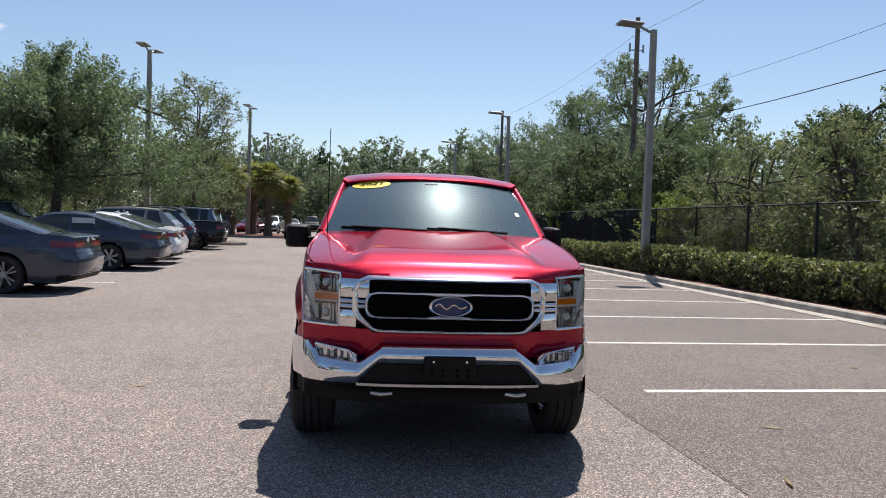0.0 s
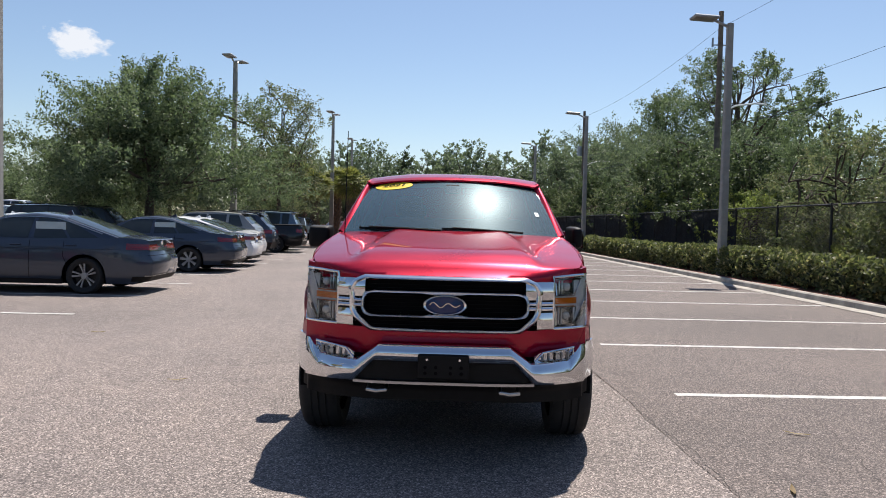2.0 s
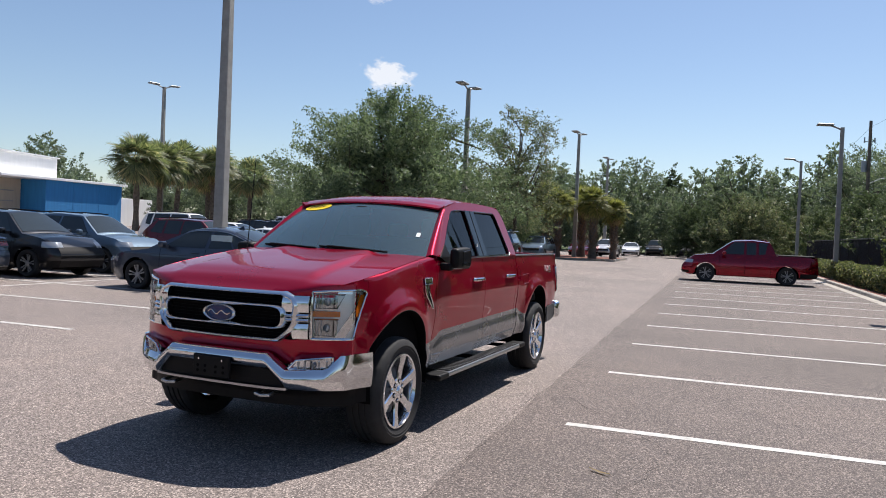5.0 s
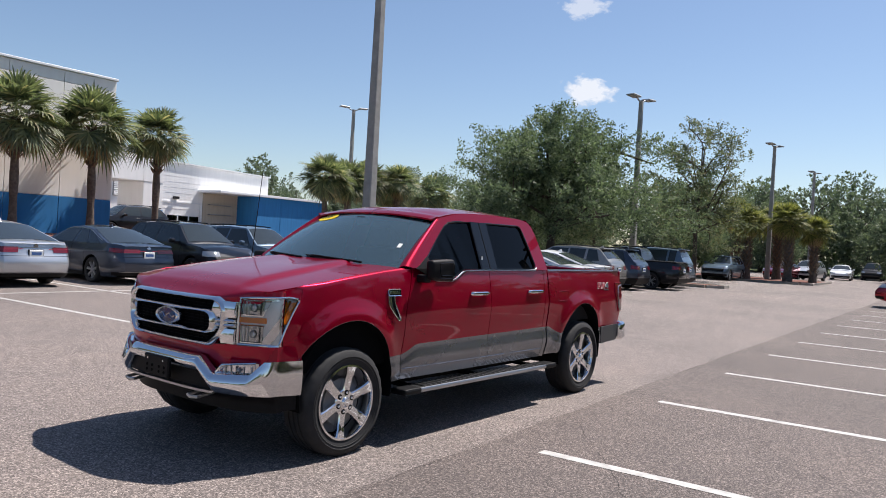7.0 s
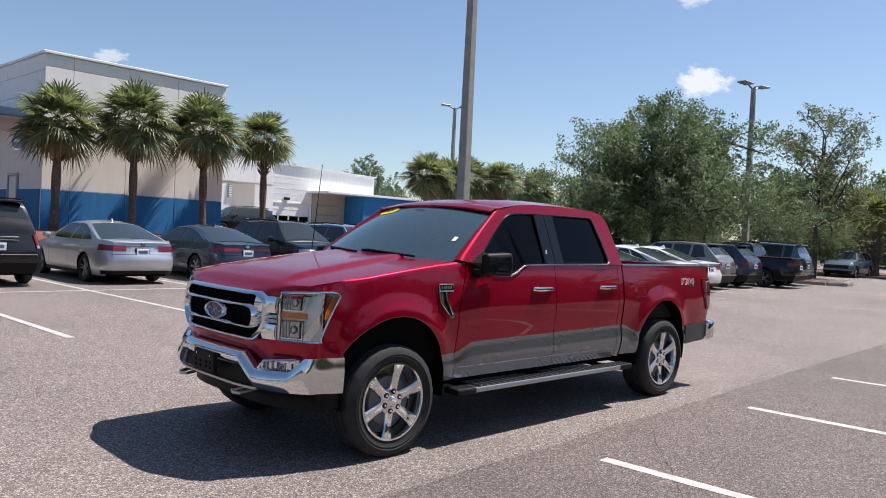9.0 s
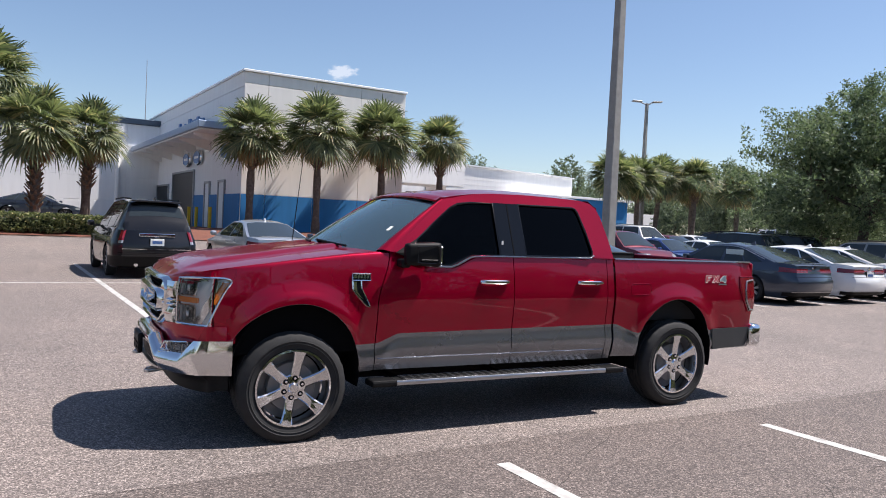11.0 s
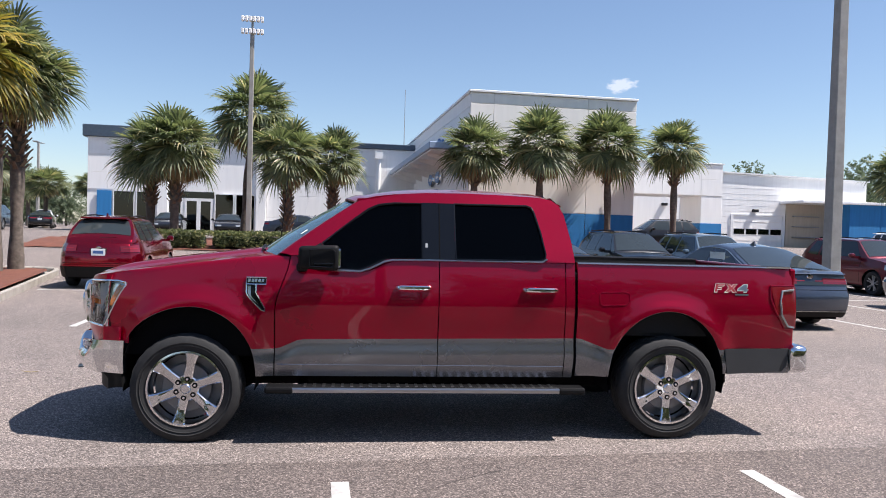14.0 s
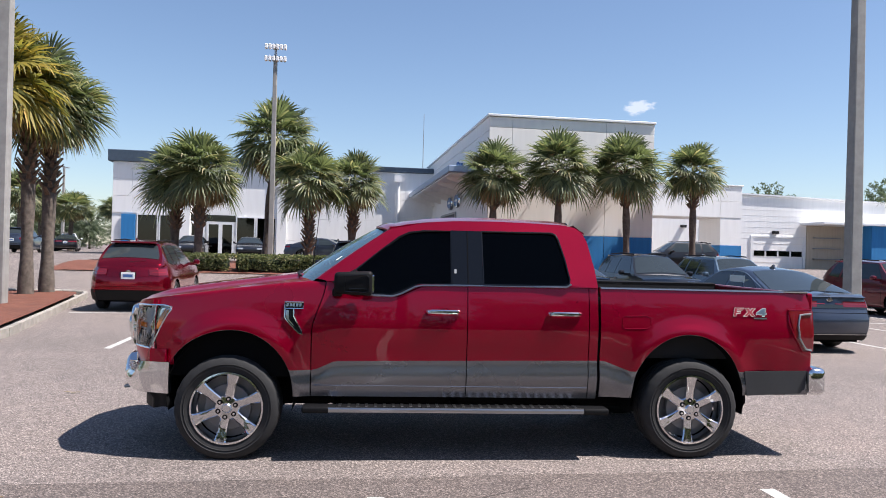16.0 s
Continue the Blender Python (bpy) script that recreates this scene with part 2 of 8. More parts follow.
def cloud_material(name, most):
    """Soft-edged sunlit vapour with a billowed outline."""
    m, n, l, b = shader(name)
    n.remove(b)
    tc, ln, tx = n.new("ShaderNodeTexCoord"), n.new("ShaderNodeVectorMath"), n.new("ShaderNodeTexNoise")
    ln.operation = "LENGTH"
    tx.inputs["Scale"].default_value, tx.inputs["Detail"].default_value, tx.inputs["Roughness"].default_value = 2.3, 7, 0.6
    l.new(tc.outputs["Object"], ln.inputs[0])
    l.new(tc.outputs["Object"], tx.inputs["Vector"])
    a, c = n.new("ShaderNodeMath"), n.new("ShaderNodeMath")
    a.operation, c.operation = "MULTIPLY_ADD", "SUBTRACT"
    a.inputs[1].default_value, a.inputs[2].default_value = 1.5, -0.02
    l.new(tx.outputs[0], a.inputs[0])
    l.new(a.outputs[0], c.inputs[0])
    l.new(ln.outputs["Value"], c.inputs[1])
    r = ramp(n, l, c.outputs[0], ((0.0, (0, 0, 0)), (0.34, (most,) * 3)))
    em, tr, mx = n.new("ShaderNodeEmission"), n.new("ShaderNodeBsdfTransparent"), n.new("ShaderNodeMixShader")
    em.inputs[0].default_value, em.inputs[1].default_value = (0.93, 0.96, 1.0, 1), 0.72
    l.new(r.outputs[0], mx.inputs[0])
    l.new(tr.outputs[0], mx.inputs[1])
    l.new(em.outputs[0], mx.inputs[2])
    l.new(mx.outputs[0], n["Material Output"].inputs[0])
    return m


CLOUD = cloud_material("cloud_vapour", 0.78)
WISP = cloud_material("thin_cloud_vapour", 0.5)
RUBBER = plain("tyre_rubber", (0.018, 0.018, 0.019), 0.8, grain=0.15, scale=20, bumpy=0.25)
BLACKPL = plain("black_plastic", (0.006, 0.006, 0.0068), 0.55, grain=0.15, scale=30, spec=0.18)
UNDER = plain("dark_underbody", (0.004, 0.004, 0.0045), 0.9, spec=0.1)
CHROME = plain("chrome", (0.78, 0.79, 0.8), 0.06, 1.0, grain=0.01)
SATIN = plain("satin_alloy", (0.42, 0.43, 0.45), 0.28, 1.0, grain=0.03)
RED_LENS = plain("red_lens", (0.16, 0.004, 0.01), 0.15, coat=1.0)
CLEAR_LENS = plain("clear_lamp_lens", (0.42, 0.44, 0.45), 0.1, 0.5, coat=1.0)
AMBER = plain("amber_lens", (0.75, 0.19, 0.01), 0.15, coat=1.0)
PLATE = plain("plate_white", (0.7, 0.72, 0.72), 0.4)
LABEL_WHITE = plain("paper_label", (0.75, 0.76, 0.74), 0.6)


# ---- building helpers ----
def part(name, bm, material, parent=None, label="", smooth=False, m=None):
    """Links a bmesh as one mesh object, under a thing or a part where one is given."""
    me = bpy.data.meshes.new(name)
    if smooth:
        for f in bm.faces:
            f.smooth = True
    bm.normal_update()
    bm.to_mesh(me)
    bm.free()
    for mat in (material if isinstance(material, (list, tuple)) else (material,)):
        me.materials.append(mat)
    if smooth:
        me.set_sharp_from_angle(angle=radians(38 if smooth is True else smooth))
    ob = new(name, me)
    if parent:
        ob.parent = parent
    if m is not None:
        ob.matrix_basis = m
    if label:
        tagged(ob, label)
    return ob


def thing(name, label, category, group="", m=None):
    ob = new(name)
    ob.empty_display_size = 0.2
    if m is not None:
        ob.matrix_basis = m
    return tagged(ob, label, category, group)


def structure(name, bm, material, label="", smooth=False, m=None):
    return tagged(part(name, bm, material, None, label, smooth, m), kind="structure")


def box(bm, x0, x1, y0, y1, z0, z1, bevel=0.0, seg=1):
    r = bmesh.ops.create_cube(bm, size=1)
    bmesh.ops.transform(bm, matrix=Matrix.Translation(((x0 + x1) / 2, (y0 + y1) / 2, (z0 + z1) / 2)) @ Matrix.Diagonal((abs(x1 - x0), abs(y1 - y0), abs(z1 - z0), 1)), verts=r["verts"])
    if bevel:
        edges = list({e for v in r["verts"] for e in v.link_edges})
        bmesh.ops.bevel(bm, geom=edges, offset=bevel, segments=seg, affect="EDGES", profile=0.5)
    return bm


def boxes(*specs, bevel=0.0, seg=1):
    bm = bmesh.new()
    for s in specs:
        box(bm, *s, bevel=bevel, seg=seg)
    return bm


def rod(bm, a, b, r0, r1=None, n=8, caps=True):
    a, b = Vector(a), Vector(b)
    d = b - a
    res = bmesh.ops.create_cone(bm, cap_ends=caps, segments=n, radius1=r0, radius2=r0 if r1 is None else r1, depth=d.length)
    q = Vector((0, 0, 1)).rotation_difference(d.normalized()).to_matrix().to_4x4()
    bmesh.ops.transform(bm, matrix=Matrix.Translation((a + b) / 2) @ q, verts=res["verts"])
    return bm


def rods(*specs):
    bm = bmesh.new()
    for s in specs:
        rod(bm, *s)
    return bm


def tube(bm, pts, radii, n=8, cap=True):
    """A bent tube through points."""
    pts = [Vector(p) for p in pts]
    if not isinstance(radii, (list, tuple)):
        radii = [radii] * len(pts)
    up = Vector((0.31, 0.17, 0.93))
    rings = []
    for i, p in enumerate(pts):
        d = (pts[min(i + 1, len(pts) - 1)] - pts[max(i - 1, 0)]).normalized()
        s = d.cross(up)
        s = s.normalized() if s.length > 1e-4 else d.orthogonal().normalized()
        t = s.cross(d)
        rings.append([bm.verts.new(p + radii[i] * (math.cos(k * math.tau / n) * s + math.sin(k * math.tau / n) * t)) for k in range(n)])
    for a, b in zip(rings, rings[1:]):
        for k in range(n):
            bm.faces.new((a[k], a[(k + 1) % n], b[(k + 1) % n], b[k]))
    if cap:
        bm.faces.new(rings[0])
        bm.faces.new(rings[-1][::-1])
    return bm


def grid(bm, rows, close=False, flip=False):
    """Quads over rows of points."""
    vs = [[bm.verts.new(p) for p in r] for r in rows]
    n = len(vs[0])
    for a, b in zip(vs, vs[1:]):
        for k in range(n if close else n - 1):
            q = (a[k], a[(k + 1) % n], b[(k + 1) % n], b[k])
            try:
                bm.faces.new(q[::-1] if flip else q)
            except ValueError:
                pass
    return vs


def lathe(bm, profile, n=32, center=(0, 0, 0), axis="x"):
    """Turns (radius, offset) pairs about the x axis."""
    rings = []
    for k in range(n):
        a = k * math.tau / n
        rings.append([(center[0] + o, center[1] + r * math.cos(a), center[2] + r * math.sin(a)) if axis == "x" else (center[0] + r * math.cos(a), center[1] + r * math.sin(a), center[2] + o) for r, o in profile])
    rings.append(rings[0])
    grid(bm, rings)
    bmesh.ops.remove_doubles(bm, verts=bm.verts, dist=1e-5)
    return bm


def poly(bm, outline, holes=(), f=lambda a, b: (0, a, b)):
    """A filled outline with holes, each point (a, b) laid into space by f."""
    es = []
    for loop in (outline, *holes):
        vs = [bm.verts.new((a, b, 0)) for a, b in loop]
        es += [bm.edges.new((vs[i], vs[(i + 1) % len(vs)])) for i in range(len(vs))]
    bmesh.ops.triangle_fill(bm, use_beauty=True, use_dissolve=False, edges=es, normal=(0, 0, 1))
    for v in bm.verts:
        v.co = f(v.co.x, v.co.y)
    return bm


def slab(outline, thick, holes=(), f=lambda a, b, c: (c, a, b)):
    """A flat plate of that outline and thickness: f lays (a, b, depth) into space."""
    bm = bmesh.new()
    poly(bm, outline, holes, lambda a, b: (a, b, 0))
    ret = bmesh.ops.extrude_face_region(bm, geom=bm.faces[:])
    for v in (g for g in ret["geom"] if isinstance(g, bmesh.types.BMVert)):
        v.co.z = thick
    for v in bm.verts:
        v.co = f(v.co.x, v.co.y, v.co.z)
    bmesh.ops.recalc_face_normals(bm, faces=bm.faces)
    return bm


def lerp(table, x):
    """Straight interpolation in (x, y) pairs."""
    if x <= table[0][0]:
        return table[0][1]
    for (a, b), (c, d) in zip(table, table[1:]):
        if x <= c:
            return b + (d - b) * (x - a) / (c - a) if c > a else d
    return table[-1][1]


def smooth_lerp(table, x):
    """Interpolation in (x, y) pairs with rounded corners."""
    h = 0.06
    return (lerp(table, x - h) + 2 * lerp(table, x) + lerp(table, x + h)) / 4


def seq(a, b, n):
    return [a + (b - a) * i / (n - 1) for i in range(n)]


def lay(x):
    """Height of the ground, which rises towards the buildings."""
    t = min(1, max(0, (-17.5 - x) / 9.5))
    return 0.85 * t * t * (3 - 2 * t)


# ---- ground, kerbs, lines ----
def sag(x, y):
    """The aisle lies a little lower round the pickup's front wheels."""
    a = lerp(((-5.0, 0), (-1.6, 1), (1.25, 1), (2.05, 0)), x)
    return a * lerp(((-9, 0), (-4, -0.034), (1.0, -0.034), (4.7, -0.016), (9, 0)), y)


def ground_sheet():
    bm = bmesh.new()
    xs = [-900, -300, -120, -70, -45] + seq(-30, -16, 29) + [-8, -5, -3.3, -1.6, 0, 1.25, 2.05, 10, 25, 60, 150, 400, 900]
    ys = [-900, -300, -100, -40, -20, -9, -4, 1, 4.7, 9, 20, 40, 70, 110, 200, 450, 900]
    grid(bm, [[(x, y, lay(x) + sag(x, y)) for x in xs] for y in ys], flip=False)
    return structure("ground", bm, ASPHALT, "sunlit grey-brown aggregate asphalt of a parking lot", True)


ground_sheet()


bm = bmesh.new()
rng_edge = random.Random(4)
edge_ys = seq(-14, 64, 160)
grid(bm, [[(q, y, 0.003 + sag(q, y)) for q in (1.62 + rng_edge.uniform(-0.02, 0.02), 2.05, 8.05)] for y in edge_ys], flip=True)
structure("stall_paving", bm, ASPHALT_STALL, "slightly darker brown asphalt of the stalls")


def crack(x0, y0, x1, y1, w, seed, wob=0.05):
    """A thin open crack in the paving."""
    rng = random.Random(seed)
    n = max(8, int(math.hypot(x1 - x0, y1 - y0) / 0.07))
    nx, ny = (y1 - y0), -(x1 - x0)
    q = math.hypot(nx, ny)
    nx, ny = nx / q, ny / q
    o, rows = 0.0, []
    for i in range(n + 1):
        t = i / n
        o = o * 0.85 + rng.uniform(-wob, wob) * 0.4
        ww = w * 0.6 * rng.uniform(0.1, 1.0)
        x, y = x0 + (x1 - x0) * t + nx * o, y0 + (y1 - y0) * t + ny * o
        z = 0.0055 + sag(x, y)
        rows.append([(x - nx * ww, y - ny * ww, z), (x + nx * ww, y + ny * ww, z)])
    bm = bmesh.new()
    grid(bm, rows)
    bmesh.ops.recalc_face_normals(bm, faces=bm.faces)
    for f in bm.faces:
        if f.normal.z < 0:
            f.normal_flip()
    return tagged(part("paving_crack", bm, CRACK), "thin dark crack in the asphalt", "crack", "paving cracks")


CRACK = plain("crack_dirt", (0.06, 0.052, 0.048), 1.0, grain=0.3, scale=20)
crack(1.64, -3, 1.60, 20, 0.0045, 1)
crack(1.66, 20, 1.62, 46, 0.007, 2)
crack(3.1, 1.3, 1.64, 3.4, 0.006, 3)
crack(4.3, 2.6, 2.6, 4.4, 0.005, 4)
crack(3.4, 3.2, 3.0, 6.2, 0.005, 5, 0.08)
crack(5.6, 4.2, 4.9, 8.3, 0.006, 6, 0.08)
crack(2.3, -1.5, 2.9, 1.2, 0.005, 7, 0.08)
for i, (x, y, rz) in enumerate(((-2.3, 2.3, 20), (2.55, 0.75, -30), (4.5, 0.95, 65), (-4.1, 4.9, 10), (1.95, -0.4, 70), (5.0, 3.1, 15), (3.9, -0.2, 120), (1.4, -1.2, 30), (-1.7, -1.1, 80), (6.1, 1.5, 40))):
    bm = bmesh.new()
    grid(bm, [[(-0.09 + 0.18 * t, s * 0.014 * math.sin(math.pi * t), 0.008 + 0.02 * abs(t - 0.5) + 0.004 * abs(s)) for t in seq(0, 1, 7)] for s in (-1, 0, 1)])
    tagged(part("fallen_leaf", bm, PALM_DRY, m=pose(x, y, 0.002 + sag(x, y), 0, 0, rz)), "dry brown leaf lying on the asphalt", "leaf", "fallen leaves")


def line(name, x0, x1, y0, y1):
    """A painted line, broken along its edges by wear."""
    bm = bmesh.new()
    along = x1 - x0 > y1 - y0
    n = max(4, int(max(x1 - x0, y1 - y0) / 0.25))
    rng = random.Random(int(x0 * 91 + y0 * 37))
    a, b = [], []
    for i in range(n + 1):
        w0, w1 = rng.uniform(-0.004, 0.004), rng.uniform(-0.004, 0.004)
        if along:
            x = x0 + (x1 - x0) * i / n
            a.append((x, y0 + w0, lay(x) + 0.006)), b.append((x, y1 + w1, lay(x) + 0.006))
        else:
            y = y0 + (y1 - y0) * i / n
            a.append((x0 + w0, y, lay(x0) + 0.006)), b.append((x1 + w1, y, lay(x1) + 0.006))
    grid(bm, [a, b] if along else [b, a])
    return tagged(part(name, bm, LINE), "worn white painted stall line on asphalt", "line marking", "stall lines")


for k in range(17):
    line("stall_line", 2.1, 8.15, 1.93 + 2.74 * k, 2.04 + 2.74 * k)
for k in range(-1, 18):
    line("stall_line", -11.3, -5.15, 1.0 + 2.76 * k, 1.11 + 2.76 * k)
    if k > -1:
        line("stall_line", -17.4, -11.48, 1.0 + 2.76 * k, 1.11 + 2.76 * k)
line("stall_line", -17.4, -11.48, -1.76, -1.65)
line("row_line", -11.46, -11.34, -4.3, 34)


def kerb_run(name, pts, width=0.16, height=0.15, label="weathered concrete kerb"):
    """A kerb along points, in stones of about 3 m with open joints."""
    root = tagged(new(name), label, "kerb", kind="structure")
    for (ax, ay), (bx, by) in zip(pts, pts[1:]):
        d = Vector((bx - ax, by - ay))
        n = max(1, round(d.length / 3.05))
        u = d.normalized()
        for i in range(n):
            l0, l1 = d.length * i / n + 0.006, d.length * (i + 1) / n - 0.006
            bm = bmesh.new()
            prof = [(-0.30, 0.012), (0, 0.02), (0.02, height - 0.03), (0.05, height), (width, height), (width, -0.1)]
            rows = []
            for s in (l0, l1):
                p = Vector((ax, ay)) + u * s
                rows.append([(p.x + o * -u.y, p.y + o * u.x, lay(p.x) + z) for o, z in prof])
            grid(bm, rows, flip=True)
            bm.faces.new(bm.verts[:len(prof)])
            bm.faces.new(bm.verts[len(prof):][::-1])
            bmesh.ops.recalc_face_normals(bm, faces=bm.faces)
            part("kerb_stone", bm, CONCRETE, root)
    return root


kerb_run("kerb_hedge", [(8.2, 62), (8.2, 0.5), (8.2, -12)])


def bed(name, x0, x1, y0, y1, z, mat, label):
    bm = bmesh.new()
    nx, ny = max(2, int((x1 - x0) / (0.35 if x1 - x0 < 40 else 1.2))), max(2, int((y1 - y0) / 0.35))
    rng = random.Random(5)
    grid(bm, [[(x, y, lay(x) + z + rng.uniform(-0.012, 0.02)) for x in seq(x0, x1, nx)] for y in seq(y0, y1, min(ny, 200))])
    return structure(name, bm, mat, label, True)


bed("mulch_bed_hedge", 8.36, 10.3, -12, 62, 0.13, MULCH, "dark red wood mulch under the hedge")
bed("lawn_beyond_fence", 10.3, 120, -12, 160, 0.12, GRASS_MAT, "rough grass beyond the fence")
bed("lawn_far_end", -70, 10.3, 96, 200, 0.1, GRASS_MAT, "rough grass beyond the end of the lot")


def island(name, x0, x1, y0, y1, mat=MULCH, label="planted island with red mulch and a concrete kerb"):
    kerb_run(name + "_kerb", [(x0, y0), (x1, y0), (x1, y1), (x0, y1), (x0, y0)])
    bed(name + "_bed", x0 + 0.16, x1 - 0.16, y0 + 0.16, y1 - 0.16, 0.12, mat, label)


def round_island(name, x0, x1, y0, y1):
    kerb_run(name + "_kerb", [(x0 + 0.6, y1), (x0, y1 - 0.6), (x0, y0 + 0.6), (x0 + 0.6, y0), (x1 - 0.6, y0), (x1, y0 + 0.6), (x1, y1 - 0.6), (x1 - 0.6, y1), (x0 + 0.6, y1)][::-1])
    bm = bmesh.new()
    box(bm, x0 + 0.14, x1 - 0.14, y0 + 0.5, y1 - 0.5, 0.0, 0.12)
    structure(name + "_bed", bm, MULCH, "mulched planting island in the parking lot")


round_island("island_row_end", -17.2, -5.3, 35.2, 37.4)
round_island("island_palms", -17.2, -3.8, 52, 62)
kerb_run("island_near_kerb", [(-4.2, -4.6), (-4.9, -3.8), (-6.6, -3.83), (-10.2, -4.44), (-16.5, -5.58), (-17.4, -5.9), (-17.8, -6.6), (-17.8, -9.4)][::-1])
bm = bmesh.new()
poly(bm, [(-4.3, -4.9), (-4.95, -3.95), (-6.6, -3.98), (-10.2, -4.59), (-16.5, -5.73), (-17.3, -6.02), (-17.65, -6.7), (-17.65, -9.4), (-10, -9.6), (-4.3, -9)], f=lambda a, b: (a, b, lay(a) + 0.12))
bmesh.ops.subdivide_edges(bm, edges=bm.edges, cuts=4, use_grid_fill=True)
structure("island_near_bed", bm, MULCH, "red wood mulch bed round the palms")


# ---- buildings ----
def panels(name, face, along0, along1, z0, z1, cuts_a, cuts_z, plane, mat_of, parent, axis="x", sign=1, thick=0.05):
    """Wall panels with open joints on the plane axis = plane, facing sign."""
    A = [along0] + list(cuts_a) + [along1]
    Z = [z0] + list(cuts_z) + [z1]
    for a0, a1 in zip(A, A[1:]):
        for b0, b1 in zip(Z, Z[1:]):
            g = 0.012
            bm = bmesh.new()
            p0, p1 = sorted((plane, plane + sign * thick))
            if axis == "x":
                box(bm, p0, p1, a0 + g, a1 - g, b0 + g, b1 - g, 0.008)
            else:
                box(bm, a0 + g, a1 - g, p0, p1, b0 + g, b1 - g, 0.008)
            part("wall_panel", bm, mat_of((b0 + b1) / 2), parent)


Z0 = 0.85  # ground level at the buildings


def service_building():
    b = thing("service_building", "white and greige service building with a blue lower wall and canopy", "building")
    # main block
    part("wall", boxes((-56, -30.65, 9.45, 18.2, Z0 - 0.3, 8.55)), WALL_GREIGE, b)
    band = lambda z: WALL_BLUE if z < 2.6 else WALL_GREIGE
    panels("front", b, 9.4, 18.25, Z0, 8.6, (10.6, 13.1, 15.6), (2.66, 4.75, 6.9, 8.05), -30.65, band, b)
    panels("side", b, -56, -30.6, Z0, 8.6, (-50, -45, -40, -35.5), (6.95, 7.9), 9.45, lambda z: WALL_WHITE if z > 3 else WALL_GREIGE, b, "y", -1)
    part("parapet_cap", boxes((-56.1, -30.5, 9.3, 18.3, 8.6, 8.72), bevel=0.02), TRIM_WHITE, b, "white metal parapet cap")
    # dark doors, blue lower wall and bays on the side wall
    for x0, x1, z1 in ((-34.6, -33.5, 3.3), (-37.6, -36.6, 3.3), (-46.5, -40.5, 4.1), (-52, -48, 3.4)):
        d = part("bay_door", boxes((x0, x1, 9.36, 9.5, Z0, z1), bevel=0.02), WALL_WHITE if x1 > -40 else DARKMETAL, b)
        part("door_frame", boxes((x0 - 0.12, x0, 9.3, 9.4, Z0, z1 + 0.12), (x1, x1 + 0.12, 9.3, 9.4, Z0, z1 + 0.12), (x0, x1, 9.3, 9.4, z1, z1 + 0.12)), STEEL, d)
    for x0, x1 in ((-33.4, -30.7), (-36.5, -34.75), (-40.3, -37.75)):
        part("blue_wainscot", boxes((x0, x1, 9.34, 9.4, Z0, 2.66), bevel=0.01), WALL_BLUE, b)
    # canopy along the side wall
    c = part("canopy", boxes((-58, -31.6, 7.5, 9.4, 5.8, 6.15), bevel=0.03), CANOPY_PALE, b, "pale blue metal canopy over the service doors")
    part("canopy_soffit", boxes((-57.8, -31.8, 7.6, 9.38, 5.7, 5.795), bevel=0.02), TRIM_WHITE, c)
    for x in (-33.5, -37, -40.5, -44, -47.5, -51, -54.5):
        part("bracket", slab([(9.38, 5.1), (9.38, 5.7), (7.7, 5.7), (7.7, 5.58)], 0.16, f=lambda a, bb, cc: (x + cc, a, bb)), WALL_WHITE, c)
    # three oval signs
    for x in (-33.0, -39.2, -42.0):
        bm = bmesh.new()
        lathe(bm, [(0.0, -0.02), (0.82, -0.02), (0.9, 0.05), (0.9, 0.14)], 32)
        for v in bm.verts:
            v.co = (x + v.co.y, 9.3 - v.co.x * -1 - 0.1, 4.85 + v.co.z * 0.52)
        s = part("oval_sign", bm, CHROME, b, "oval blue sign with a pale rim", True)
        bm = bmesh.new()
        lathe(bm, [(0.0, 0.0), (0.74, 0.0), (0.76, 0.02)], 32)
        for v in bm.verts:
            v.co = (x + v.co.y, 9.175 - v.co.x, 4.85 + v.co.z * 0.47)
        part("oval_face", bm, CANOPY_BLUE, s, "", True)
        part("sign_bar", boxes((x - 0.45, x + 0.45, 9.15, 9.175, 4.78, 4.92), bevel=0.01), TRIM_WHITE, s)
    # raised blue letters as plain bars on the side wall
    for x0, x1, z1 in ((-45.0, -44.6, 7.3), (-44.4, -43.6, 7.1), (-43.4, -43.0, 7.15), (-42.3, -41.7, 7.35), (-41.5, -41.0, 7.2), (-40.8, -40.3, 7.2), (-40.1, -39.7, 7.3), (-39.5, -39.0, 7.15), (-38.8, -38.4, 7.1)):
        part("letter_bar", boxes((x0, x1, 9.28, 9.4, 6.45, z1), bevel=0.01), CANOPY_BLUE, b)
    for x in (-36.2, -38.0, -33.2):
        bm = rods(((x, 8.6, Z0), (x, 8.6, Z0 + 1.1), 0.09, 0.09, 12))
        tagged(part("bollard", bm, YELLOW, None, "yellow steel bollard by the service doors", True), category="bollard", group="bollards")
    # portal, set back behind the main block
    P = -47.6
    part("portal_beam", boxes((P - 3.4, P, 18.26, 33.0, 4.83, 7.3), bevel=0.02), WALL_WHITE, b)
    panels("portal", b, 18.28, 33.0, 4.86, 7.28, (24.0, 28.0, 31.2), (6.1,), P, lambda z: WALL_WHITE, b)
    part("portal_pier", boxes((P - 3.4, P + 0.02, 31.25, 33.0, 2.72, 4.83), bevel=0.02), WALL_WHITE, b)
    part("portal_pier_base", boxes((P - 3.42, P + 0.05, 31.23, 33.02, Z0, 2.72), bevel=0.02), WALL_BLUE, b, "blue painted pier base")
